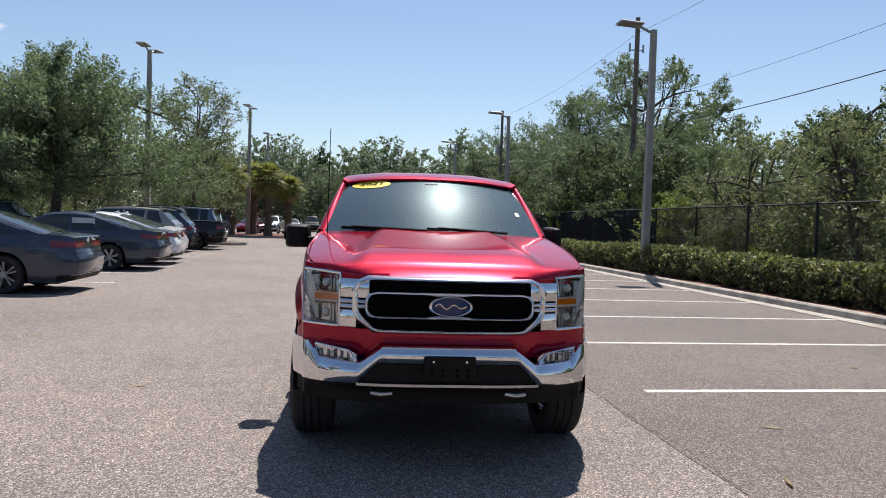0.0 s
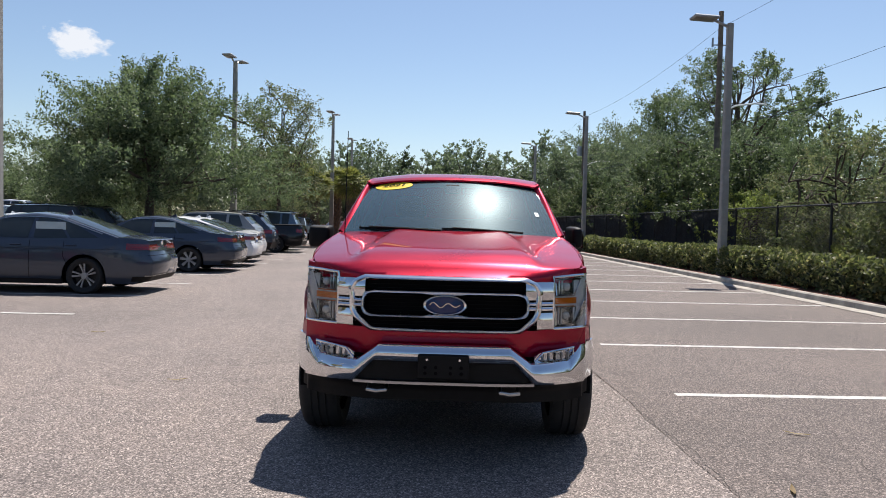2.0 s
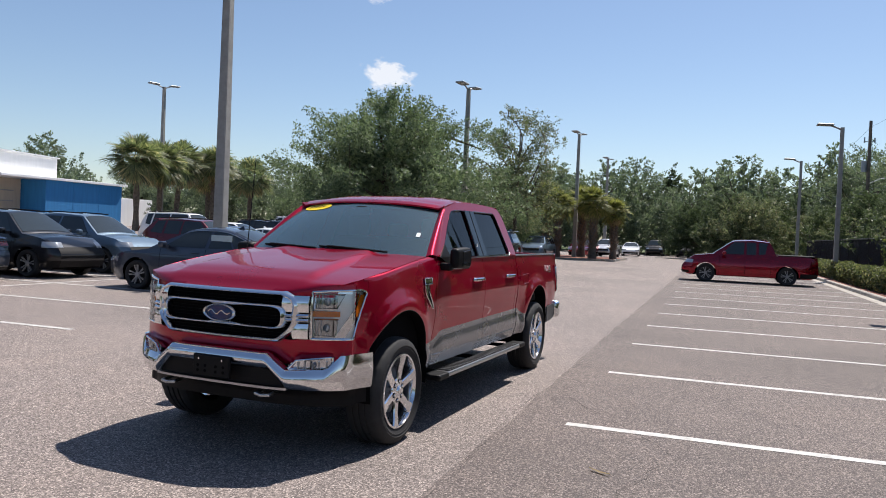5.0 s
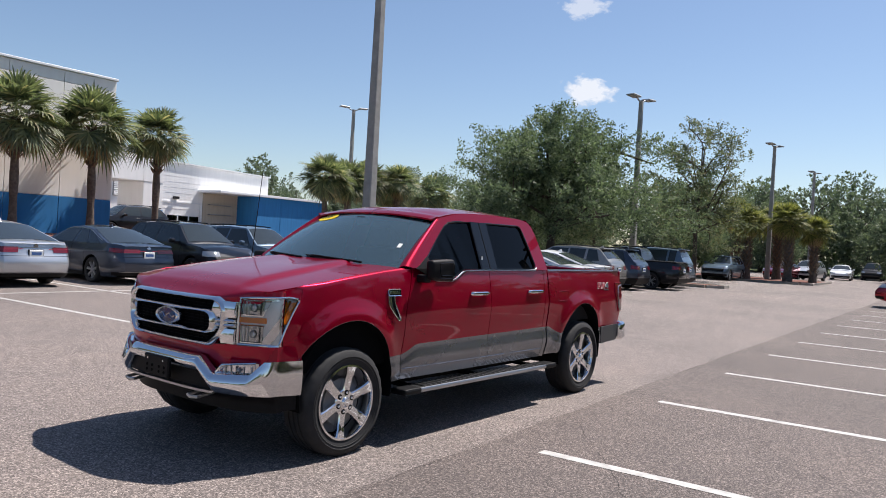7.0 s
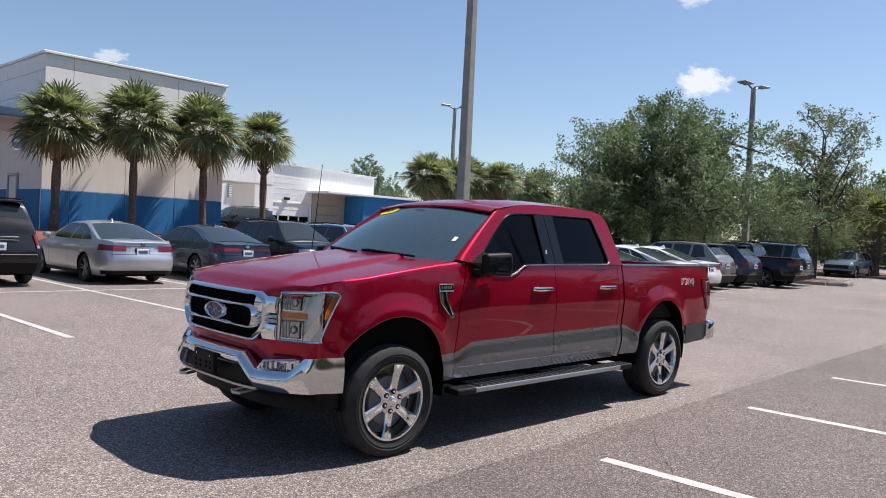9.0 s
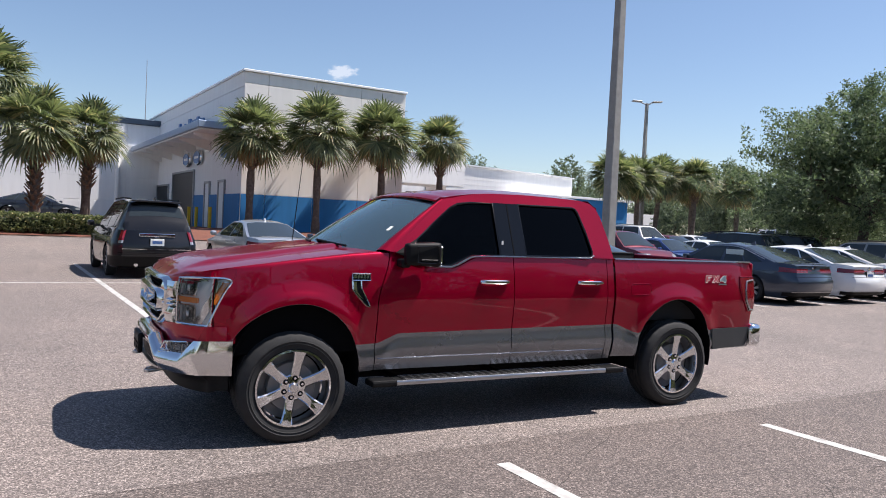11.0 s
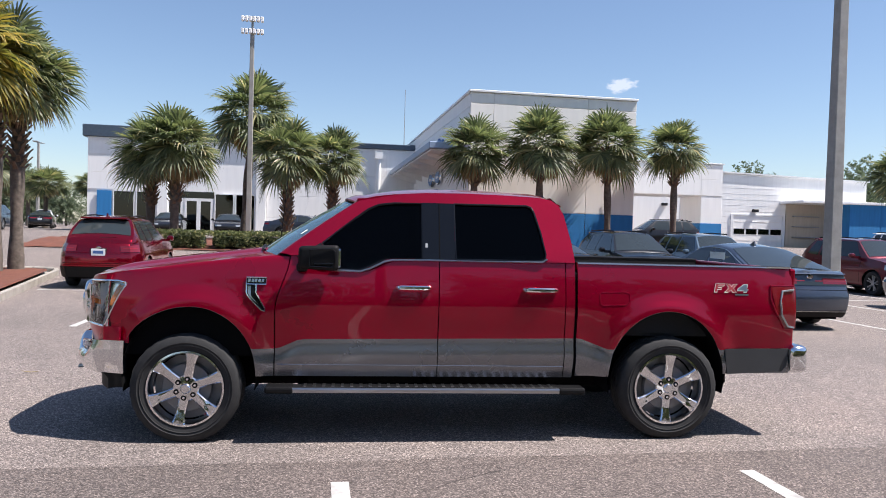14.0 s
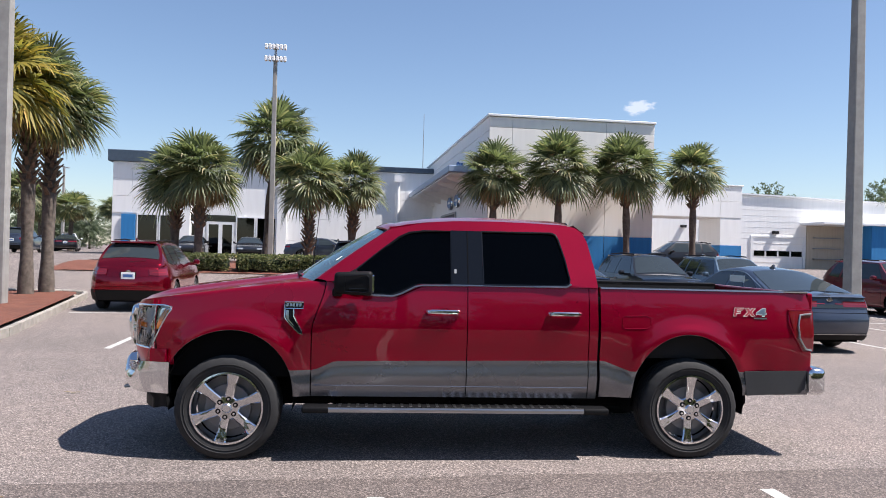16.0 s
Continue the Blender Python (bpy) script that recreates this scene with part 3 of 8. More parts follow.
    part("portal_cap", boxes((P - 3.5, P + 0.12, 18.26, 33.1, 7.3, 7.4), bevel=0.01), TRIM_WHITE, b)
    part("rear_wall", boxes((-58.3, -58, 18.2, 38, Z0, 6.6)), WALL_WHITE, b)
    w = part("louvre_window", boxes((-58, -57.93, 35.1, 36.6, 3.95, 5.35), bevel=0.01), STEEL, b)
    for i in range(8):
        part("slat", boxes((-57.93, -57.86, 35.15, 36.55, 4.02 + i * 0.165, 4.12 + i * 0.165), bevel=0.008), TRIM_WHITE, w)
    part("wall_lamp", boxes((-58, -57.7, 33.0, 33.5, 4.45, 4.7), bevel=0.03), DARKMETAL, b)
    # low workshop wing
    V = -66.0
    g = part("workshop_wing", slab([(34, Z0), (60.4, Z0), (60.4, 8.0), (34, 8.65)], 0.3, f=lambda a, bb, cc: (V - 0.3 + cc, a, bb)), WALL_WHITE, b)
    part("wing_roof", slab([(33.9, 8.66), (60.6, 8.01), (60.6, 8.15), (33.9, 8.81)], 9.0, f=lambda a, bb, cc: (V - 8.8 + cc, a, bb)), TRIM_WHITE, b, "white metal roof edge")
    for i in range(11):
        z = 1.5 + i * 0.6
        part("siding_batten", boxes((V, V + 0.012, 34.2, (60.2 if z > 6 else 55.6) if z > 4.3 else 44.6, z, z + 0.03)), WALL_WHITE, g)
    d = part("garage_door", boxes((V, V + 0.05, 44.9, 50.5, Z0, 4.05), bevel=0.01), WALL_WHITE, g, "sectional garage door with a row of panes")
    for i in range(4):
        part("pane", boxes((V + 0.05, V + 0.08, 45.0 + i * 1.4, 46.2 + i * 1.4, 2.12, 2.66), bevel=0.005), WINDOW_DARK, d)
    for z in (1.45, 2.05, 2.72, 3.4):
        part("door_rib", boxes((V + 0.05, V + 0.07, 44.9, 50.5, z, z + 0.04)), WALL_GREIGE, d)
    part("door_surround", boxes((V, V + 0.12, 44.6, 44.88, Z0, 4.2), (V, V + 0.12, 50.52, 50.8, Z0, 4.2), (V, V + 0.12, 44.88, 50.52, 4.06, 4.2)), TRIM_WHITE, d)
    # recessed bay with shelves, and the blue annex under one overhang
    part("bay_back", boxes((V, V + 0.1, 50.9, 55.7, Z0, 5.6)), WALL_TAN, b, "tan back wall of the open bay")
    for z in (1.9, 3.0, 4.1):
        part("bay_shelf", boxes((V + 0.1, V + 0.45, 51.6, 54.6, z, z + 0.09), bevel=0.01), STEEL, b)
    part("annex_roof", boxes((V, V + 3.9, 50.2, 67.0, 5.42, 5.68), bevel=0.02), TRIM_WHITE, b, "white overhang above the annex")
    part("annex_wall", boxes((V - 4, V + 3.5, 55.8, 66.5, Z0, 5.42), bevel=0.02), WALL_BLUE, b, "bright blue annex wall")
    for y in (59.4, 63.0):
        part("annex_seam", boxes((V + 3.5, V + 3.52, y, y + 0.05, Z0, 5.4)), WALL_BLUE, b)
    part("wall_lamp", boxes((V, V + 0.4, 47.0, 47.6, 4.45, 4.75), bevel=0.03), DARKMETAL, b)
    part("far_wall", boxes((V - 4, V + 1.5, 66.6, 74, Z0, 4.2), bevel=0.02), WALL_WHITE, b)
    return b


service_building()


def showroom():
    b = thing("showroom_building", "white showroom with a dark curved parapet and glazed entrance", "building")
    X = -52.0
    part("wall", boxes((-75, X - 0.06, -14.6, 12, Z0 - 0.2, 8.0)), WALL_WHITE, b)
    # curved dark parapet, higher towards the corner
    rows = []
    for y in seq(-14.9, 12, 30):
        z = 8.62 if y < -10 else 8.62 - 0.45 * min(1, (y + 10) / 8)
        rows.append([(X - 0.1, y, 7.75), (X + 0.25, y, 7.8), (X + 0.3, y, z - 0.05), (X + 0.2, y, z), (-75, y, z), (-75, y, 7.75)])
    bm = bmesh.new()
    vs = grid(bm, rows, close=True)
    bm.faces.new(vs[0]), bm.faces.new(vs[-1][::-1])
    bmesh.ops.recalc_face_normals(bm, faces=bm.faces)
    part("parapet", bm, ROOF_DARK, b, "dark blue-grey metal parapet")
    panels("left", b, -14.6, -9.7, 3.95, 7.75, (-13.2,), (5.2, 6.5), X - 0.06, lambda z: WALL_WHITE, b)
    panels("mid", b, -9.0, -2.6, 4.0, 7.75, (-7, -4.6), (5.2, 6.5), X - 0.4, lambda z: WALL_WHITE, b)
    panels("right", b, -1.8, 12, Z0, 7.75, (1.2, 4.2, 7.2), (2.2, 3.9, 5.6), X - 0.06, lambda z: WALL_WHITE, b)
    for y in (-9.7, -2.6):
        part("pilaster", boxes((X - 0.3, X + 0.25, y, y + 0.75, Z0, 7.75), bevel=0.02), WALL_WHITE, b)
    part("blue_panel", boxes((X, X + 0.12, -13.9, -12.9, Z0, 3.85), bevel=0.01), WALL_BLUE, b)
    for y0, y1 in ((-12.8, -11.3), (-11.2, -9.75), (-9.0, -8.9), (-5.6, -4.2), (-4.1, -2.65)):
        if y1 - y0 < 0.5:
            continue
        w = part("shop_window", boxes((X - 0.02, X + 0.02, y0, y1, Z0 + 0.25, 3.85)), WINDOW_DARK, b)
        part("window_frame", boxes((X - 0.03, X + 0.06, y0, y0 + 0.07, Z0, 3.9), (X - 0.03, X + 0.06, y1 - 0.07, y1, Z0, 3.9), (X - 0.03, X + 0.06, y0 + 0.07, y1 - 0.07, Z0, Z0 + 0.25), (X - 0.03, X + 0.06, y0 + 0.07, y1 - 0.07, 3.83, 3.9)), TRIM_WHITE, w)
    # entrance doors under a dark transom
    part("transom", boxes((X - 0.02, X + 0.03, -9.0, -5.65, 3.5, 3.98), bevel=0.01), WINDOW_DARK, b)
    for y0, y1 in ((-9.0, -7.9), (-7.75, -6.75), (-6.75, -5.75)):
        d = part("glass_door", boxes((X - 0.02, X + 0.0, y0 + 0.1, y1 - 0.1, Z0 + 0.15, 3.3)), WINDOW_DARK, b)
        part("door_frame", boxes((X - 0.03, X + 0.06, y0, y0 + 0.14, Z0, 3.48), (X - 0.03, X + 0.06, y1 - 0.14, y1, Z0, 3.48), (X - 0.03, X + 0.06, y0 + 0.14, y1 - 0.14, Z0, Z0 + 0.2), (X - 0.03, X + 0.06, y0 + 0.14, y1 - 0.14, 3.28, 3.48)), TRIM_WHITE, d, "white door frame")
    bm = rods(((X + 0.2, 6.6, Z0), (X + 0.2, 6.6, 7.3), 0.16, 0.16, 12))
    box(bm, X - 0.05, X + 0.45, 6.3, 6.9, 7.0, 7.5)
    part("downpipe", bm, WALL_WHITE, b)
    a = rods(((-56, 9, 8.6), (-56, 9, 13.2), 0.035, 0.02, 6))
    tagged(part("roof_antenna", a, STEEL), "thin whip antenna on the showroom roof", "antenna")


showroom()


# ---- plants ----
def part_data(name, verts, faces, mat, parent=None, label=""):
    me = bpy.data.meshes.new(name)
    me.from_pydata(verts, [], faces)
    me.materials.append(mat)
    ob = new(name, me)
    if parent:
        ob.parent = parent
    if label:
        tagged(ob, label)
    return ob


def leaves(centers, spread, count, size, rng, flat=0.75):
    """Small pointed leaves scattered round each centre."""
    vs, fs = [], []
    for (cx, cy, cz), r in zip(centers, spread):
        k = max(3, int(count * r / spread[0])) if spread[0] else count
        o = rng.normal(0, 1, (k, 3))
        o *= rng.uniform(0, 1, (k, 1)) ** 0.45 * r / np.linalg.norm(o, axis=1)[:, None]
        o[:, 2] *= flat
        d = rng.normal(0, 1, (k, 3))
        d[:, 2] -= 0.35
        d /= np.linalg.norm(d, axis=1)[:, None]
        e = np.cross(d, rng.normal(0, 1, (k, 3)))
        e /= np.linalg.norm(e, axis=1)[:, None] + 1e-9
        s = size * rng.uniform(0.6, 1.35, (k, 1))
        c = o + (cx, cy, cz)
        b = len(vs)
        quad = np.stack([c - d * s * 0.5, c + e * s * 0.27, c + d * s * 0.6, c - e * s * 0.27], 1).reshape(-1, 3)
        vs.extend(map(tuple, quad))
        fs.extend((b + 4 * i, b + 4 * i + 1, b + 4 * i + 2, b + 4 * i + 3) for i in range(k))
    return vs, fs


def limb(bm, a, b, r0, r1, rng, bend=0.12, n=6):
    a, b = Vector(a), Vector(b)
    d = (b - a).length
    pts, rad = [], []
    w = Vector(rng.normal(0, bend, 3)) * d
    for i in range(n):
        t = i / (n - 1)
        pts.append(a.lerp(b, t) + w * math.sin(math.pi * t) + Vector((0, 0, 0.08 * d * math.sin(math.pi * t))))
        rad.append(r0 + (r1 - r0) * t)
    tube(bm, pts, rad, 7)
    return pts


OAKEN = ((0, 0.55), (0.1, 0.85), (0.28, 1.0), (0.5, 0.93), (0.7, 0.72), (0.87, 0.45), (1, 0.1))
ROUND = ((0, 0.72), (0.25, 1.0), (0.55, 0.95), (0.8, 0.68), (1, 0.15))
UMBRELLA = ((0, 0.2), (0.3, 0.45), (0.55, 0.9), (0.75, 1.0), (0.9, 0.8), (1, 0.35))
THIN = ((0, 0.55), (0.2, 0.8), (0.38, 0.62), (0.6, 0.8), (0.8, 0.66), (1, 0.2))
SHRUB = ((0, 0.85), (0.3, 1.0), (0.6, 0.94), (0.85, 0.68), (1, 0.2))


def tree(name, label, height, radius, base, seed, leaf_mat, profile=ROUND, sprays=420, per=60, leaf=0.13, trunk_r=0.2, gap=0.0, spray=0.9, fill=0.25, group="", limbs=9, rough=0.3):
    """A tapered trunk that forks into limbs and twigs, and a crown of leafy sprays with gaps and a ragged outline."""
    rng = np.random.default_rng(seed)
    root = thing(name, label, "tree", group)
    span = height - base - spray * 0.45
    off = Vector((seed * 3.1, seed * 1.7, 0))
    tips, heads = [], []
    while len(tips) < sprays:
        h, th = rng.uniform(0, 1), rng.uniform(0, math.tau)
        r = lerp(profile, h)
        if rng.uniform(0, 1) > r + 0.12:
            continue
        d = Vector((math.cos(th), math.sin(th), h * 1.6))
        lump = 1 - rough * 0.3 + rough * 1.3 * noise.noise(d * 2.6 + off)
        rr = radius * r * lump * rng.uniform(0.12, 1.0) ** 0.42
        z = base + span * h * (1 + 0.5 * rough * noise.noise(d * 1.5 - off))
        p = Vector((rr * math.cos(th), rr * math.sin(th), min(z, height - spray * 0.4)))
        if gap and noise.noise(p * (2.6 / radius) + off * 2) < gap - 0.42:
            continue
        tips.append(p)
        up = 0.15 + 0.75 * h
        heads.append((Vector((math.cos(th), math.sin(th), up)) + Vector(rng.normal(0, 0.45, 3))).normalized())
    bm = bmesh.new()
    fork = base + (height - base) * 0.12
    top = limb(bm, (0, 0, -0.15), (rng.normal(0, 0.1), rng.normal(0, 0.1), fork), trunk_r * 1.25, trunk_r * 0.85, rng, 0.02)[-1]
    lead = limb(bm, top, (rng.normal(0, 0.3), rng.normal(0, 0.3), base + span * 0.8), trunk_r * 0.7, 0.03, rng, 0.04)
    for i in range(limbs):
        q = tips[i * len(tips) // limbs]
        start = top if i % 2 else lead[1 + i % 3]
        end = Vector((q.x * 0.78, q.y * 0.78, max(q.z, start[2] + 0.15 * (q.z - base) + 0.1)))
        path = limb(bm, start, end, trunk_r * 0.42, 0.025, rng, 0.07)
        for k in range(4):
            near = min((tips[int(t)] for t in rng.integers(0, len(tips), 12)), key=lambda e: (e - path[2 + k % 4]).length)
            limb(bm, path[2 + k % 4], near, 0.035, 0.008, rng, 0.08, 4)
    part("trunk", bm, BARK, root, "", True)
    P, D = np.array([tuple(t) for t in tips]), np.array([tuple(d) for d in heads])
    inner = int(sprays * fill)
    n = sprays * per
    along = rng.uniform(-0.6, 0.55, (sprays, per, 1))
    wide = rng.normal(0, 1, (sprays, per, 3)) * (0.12 * (1.1 - np.maximum(0, along)))
    c = (P[:, None] + (D[:, None] * along + wide) * spray * rng.uniform(0.7, 1.25, (sprays, 1, 1))).reshape(-1, 3)
    axis = np.repeat(D, per, 0) * 0.7 + rng.normal(0, 0.8, (n, 3))
    size = leaf * rng.uniform(0.6, 1.35, (n, 1))
    if inner:
        core = P[rng.integers(0, sprays, inner * per // 2)]
        mid = np.array((0, 0, base + span * 0.4))
        core = mid + (core - mid) * rng.uniform(0.25, 0.8, (len(core), 1)) + rng.normal(0, 0.15, core.shape)
        c = np.concatenate([c, core])
        axis = np.concatenate([axis, rng.normal(0, 1, core.shape)])
        size = np.concatenate([size, leaf * 1.7 * rng.uniform(0.7, 1.3, (len(core), 1))])
    axis /= np.linalg.norm(axis, axis=1)[:, None]
    side = np.cross(axis, rng.normal(0, 1, axis.shape))
    side /= np.linalg.norm(side, axis=1)[:, None] + 1e-9
    c[:, 2] = np.maximum(c[:, 2], 0.25)
    blade = np.stack([c - axis * size * 0.5 + side * size * 0.36, c + axis * size * 0.65, c - axis * size * 0.5 - side * size * 0.36], 1).reshape(-1, 3)
    part_data("crown", blade.tolist(), np.arange(len(blade)).reshape(-1, 3).tolist(), leaf_mat, root)
    return root


def at(x, y, rz=0.0, s=1.0, z=None, sz=None):
    return Matrix.LocRotScale((x, y, lay(x) if z is None else z), Euler((0, 0, radians(rz))), (s, s, sz or s))


oak = tree("oak_tree", "broad live oak with dense dark green leaves in the parking island", 9.2, 7.4, 2.2, 3, OAK_LEAF, OAKEN, 760, 95, 0.105, 0.22, 0.24, 1.2, 0.3, limbs=14, rough=0.6)
oak.matrix_basis = at(-13.4, 32.9, 165)
oak_far = tree("oak_tree", "live oak with dark green leaves standing among parked cars", 8.7, 5.6, 1.4, 5, OAK_LEAF, OAKEN, 380, 60, 0.14, 0.2, 0.18, 1.3, 0.35, "parking lot oaks")
oak_far.matrix_basis = at(-20, 40, 0, 0.72)
thin = tree("thin_oak_tree", "sparse young oak with pale leaves and visible limbs", 9.6, 3.6, 1.8, 8, PALE_LEAF, THIN, 280, 80, 0.095, 0.12, 0.34, 1.0, 0.1, limbs=14, rough=0.55)
thin.matrix_basis = at(-9.4, 45.0, 70, 1.1)
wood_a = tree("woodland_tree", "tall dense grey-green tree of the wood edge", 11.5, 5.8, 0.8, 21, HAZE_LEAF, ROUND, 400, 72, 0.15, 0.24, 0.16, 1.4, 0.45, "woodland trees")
wood_a.matrix_basis = at(21, 47, 0, 0.82)
wood_b = tree("woodland_tree", "tall tree with lighter green leaves at the wood edge", 12.5, 5.3, 2.0, 33, OAK_LEAF, OAKEN, 340, 95, 0.135, 0.22, 0.24, 1.4, 0.3, "woodland trees")
wood_b.matrix_basis = at(27, 66)
wood_c = tree("open_woodland_tree", "tall open-crowned tree with leafy tufts on bare limbs", 14.5, 6.4, 4.5, 41, OAK_LEAF, UMBRELLA, 340, 100, 0.12, 0.3, 0.5, 1.0, 0.0, "woodland trees", 16, 0.4)
wood_c.matrix_basis = at(25.2, 55.5, 30, 1.1)
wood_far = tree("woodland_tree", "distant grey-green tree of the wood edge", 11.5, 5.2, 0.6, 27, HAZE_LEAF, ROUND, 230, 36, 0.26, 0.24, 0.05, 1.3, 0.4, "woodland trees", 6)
wood_far.matrix_basis = at(-24, 98)
bush = tree("fence_shrub", "tall leafy shrub with pale and dry leaves along the fence", 4.6, 2.5, 0.35, 52, PALE_LEAF, SHRUB, 270, 80, 0.07, 0.07, 0.34, 0.6, 0.1, "fence shrubs", 14)
bush.matrix_basis = at(12.6, 13.5)
dark_bush = tree("fence_shrub", "dark rounded evergreen shrub along the fence", 5.2, 2.7, 0.3, 63, DEEP_LEAF, SHRUB, 280, 62, 0.11, 0.08, 0.05, 0.7, 0.35, "fence shrubs")
dark_bush.matrix_basis = at(12.9, 25.5)
lime_bush = tree("fence_shrub", "bright yellow-green shrub spilling over the fence", 3.6, 1.7, 0.3, 71, LIME_LEAF, SHRUB, 190, 70, 0.08, 0.06, 0.2, 0.55, 0.2, "fence shrubs")
lime_bush.matrix_basis = at(12.0, 24.2, 0, 0.85)
copy_thing(lime_bush, at(11.7, 17.6, 140, 0.6))
copy_thing(lime_bush, at(12.6, 27.0, 60, 1.15))
copy_thing(lime_bush, at(11.5, 21.6, 200, 0.95))
copy_thing(lime_bush, at(11.7, 33.2, 20, 1.1))
copy_thing(lime_bush, at(11.6, 14.6, 290, 0.7))
pine = tree("far_evergreen_tree", "dark pointed evergreen above the far wood", 15, 3.2, 2.0, 77, DEEP_LEAF, ((0, 0.9), (0.3, 1.0), (0.6, 0.75), (0.85, 0.4), (1, 0.08)), 170, 34, 0.3, 0.2, 0.2, 1.3, 0.3, "woodland trees", 6)
pine.matrix_basis = at(-2.5, 103, 0, 0.84)
copy_thing(pine, at(4.5, 108, 50, 0.8))
copy_thing(pine, at(9.5, 108, 130, 0.82))
round_bush = tree("large_round_bush", "large rounded bush with pale new leaves", 6.6, 4.4, 0.3, 83, PALE_LEAF, SHRUB, 360, 80, 0.125, 0.1, 0.05, 0.9, 0.4)
round_bush.matrix_basis = at(6.3, 72, 0)
vr = random.Random(11)
for x, y, k, s in ((12.4, 4.5, bush, 1.0), (12.8, 9.0, bush, 1.05), (12.5, 17.5, bush, 0.95), (13.0, 21.5, bush, 0.85), (13.2, 29.5, dark_bush, 0.95), (13, 34, dark_bush, 1.1), (12.9, 38.5, bush, 1.0), (13, 43.5, dark_bush, 1.0), (13, 49, bush, 1.0), (13.4, 55, dark_bush, 1.1), (13, 61, bush, 1.05), (12.6, -1, bush, 1.0), (15.5, 7, dark_bush, 1.1), (15.8, 12, dark_bush, 1.15), (16.2, 18, dark_bush, 1.1), (12.8, 68, dark_bush, 1.1), (12, 75, bush, 1.2)):
    copy_thing(k, at(x, y, vr.uniform(0, 360), s * vr.uniform(0.92, 1.08), sz=s * vr.uniform(0.9, 1.1)))
for x, y, k, s in ((20, 24, thin, 0.66), (23, 29, thin, 0.78), (22.5, 40, wood_b, 0.62), (20, 57, wood_a, 1.0), (20, 66, wood_a, 1.22), (21, 75, wood_a, 1.36), (19, 85, wood_a, 1.4), (22, 91, wood_far, 1.2), (27, 46, wood_b, 0.62), (30, 61, wood_b, 0.9), (26, 76, wood_b, 1.3), (29, 30, thin, 1.0), (25, 18, thin, 0.85), (22, 9, wood_far, 0.55), (20, 1, wood_far, 0.55), (31, 42, wood_b, 0.7), (33, 22, thin, 1.0), (16.5, 98, wood_far, 1.25), (19, 51, wood_a, 0.66), (20.5, 37, wood_a, 0.55), (36, 52, wood_a, 0.82), (36, 66, wood_far, 1.25), (37, 30, wood_far, 0.9)):
    copy_thing(k, at(x, y, vr.uniform(0, 360), s * vr.uniform(0.93, 1.07), sz=s * vr.uniform(0.92, 1.08)))
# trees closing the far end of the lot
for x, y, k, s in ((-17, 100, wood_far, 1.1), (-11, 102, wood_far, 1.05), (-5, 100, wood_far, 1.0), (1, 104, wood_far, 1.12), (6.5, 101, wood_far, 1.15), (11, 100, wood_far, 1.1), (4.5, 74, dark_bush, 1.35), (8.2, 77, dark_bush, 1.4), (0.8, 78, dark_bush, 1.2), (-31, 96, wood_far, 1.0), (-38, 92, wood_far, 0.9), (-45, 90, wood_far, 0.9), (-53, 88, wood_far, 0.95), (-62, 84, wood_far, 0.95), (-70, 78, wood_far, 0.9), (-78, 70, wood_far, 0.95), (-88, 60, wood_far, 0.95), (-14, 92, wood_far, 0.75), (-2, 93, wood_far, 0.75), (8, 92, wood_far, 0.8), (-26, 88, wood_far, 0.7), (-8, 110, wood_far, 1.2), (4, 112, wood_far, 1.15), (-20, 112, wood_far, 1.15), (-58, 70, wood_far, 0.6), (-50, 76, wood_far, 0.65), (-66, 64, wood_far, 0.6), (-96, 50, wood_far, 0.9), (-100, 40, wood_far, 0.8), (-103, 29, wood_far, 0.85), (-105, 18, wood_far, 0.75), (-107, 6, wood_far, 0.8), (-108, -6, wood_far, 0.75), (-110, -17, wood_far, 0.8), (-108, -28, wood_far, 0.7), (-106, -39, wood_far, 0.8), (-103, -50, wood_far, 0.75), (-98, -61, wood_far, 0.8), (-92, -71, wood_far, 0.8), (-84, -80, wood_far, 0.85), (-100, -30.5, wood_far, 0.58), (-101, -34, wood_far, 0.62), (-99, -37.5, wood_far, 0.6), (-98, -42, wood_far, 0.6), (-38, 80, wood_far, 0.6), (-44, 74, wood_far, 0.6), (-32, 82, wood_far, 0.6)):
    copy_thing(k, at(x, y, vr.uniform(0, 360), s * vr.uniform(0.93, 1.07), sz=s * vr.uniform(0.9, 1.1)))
# unseen trees added behind the camera's side of the lot to darken reflections
for i in range(13):
    copy_thing(wood_far, at(-66 + 9.5 * i, -62 - 6 * math.sin(i * 1.3), vr.uniform(0, 360), vr.uniform(1.0, 1.25)))
# trees among the parked cars
for x, y, k, s in ((-11.5, 52, oak_far, 0.78), (-17, 47, thin, 0.82), (-22, 55, oak_far, 0.85), (-27, 62, oak_far, 0.8), (-33, 57, oak_far, 0.75), (-14, 64, oak_far, 0.8), (-41, 58, wood_far, 0.6), (-48, 64, wood_far, 0.65)):
    copy_thing(k, at(x, y, vr.uniform(0, 360), s, sz=s * vr.uniform(0.9, 1.05)))


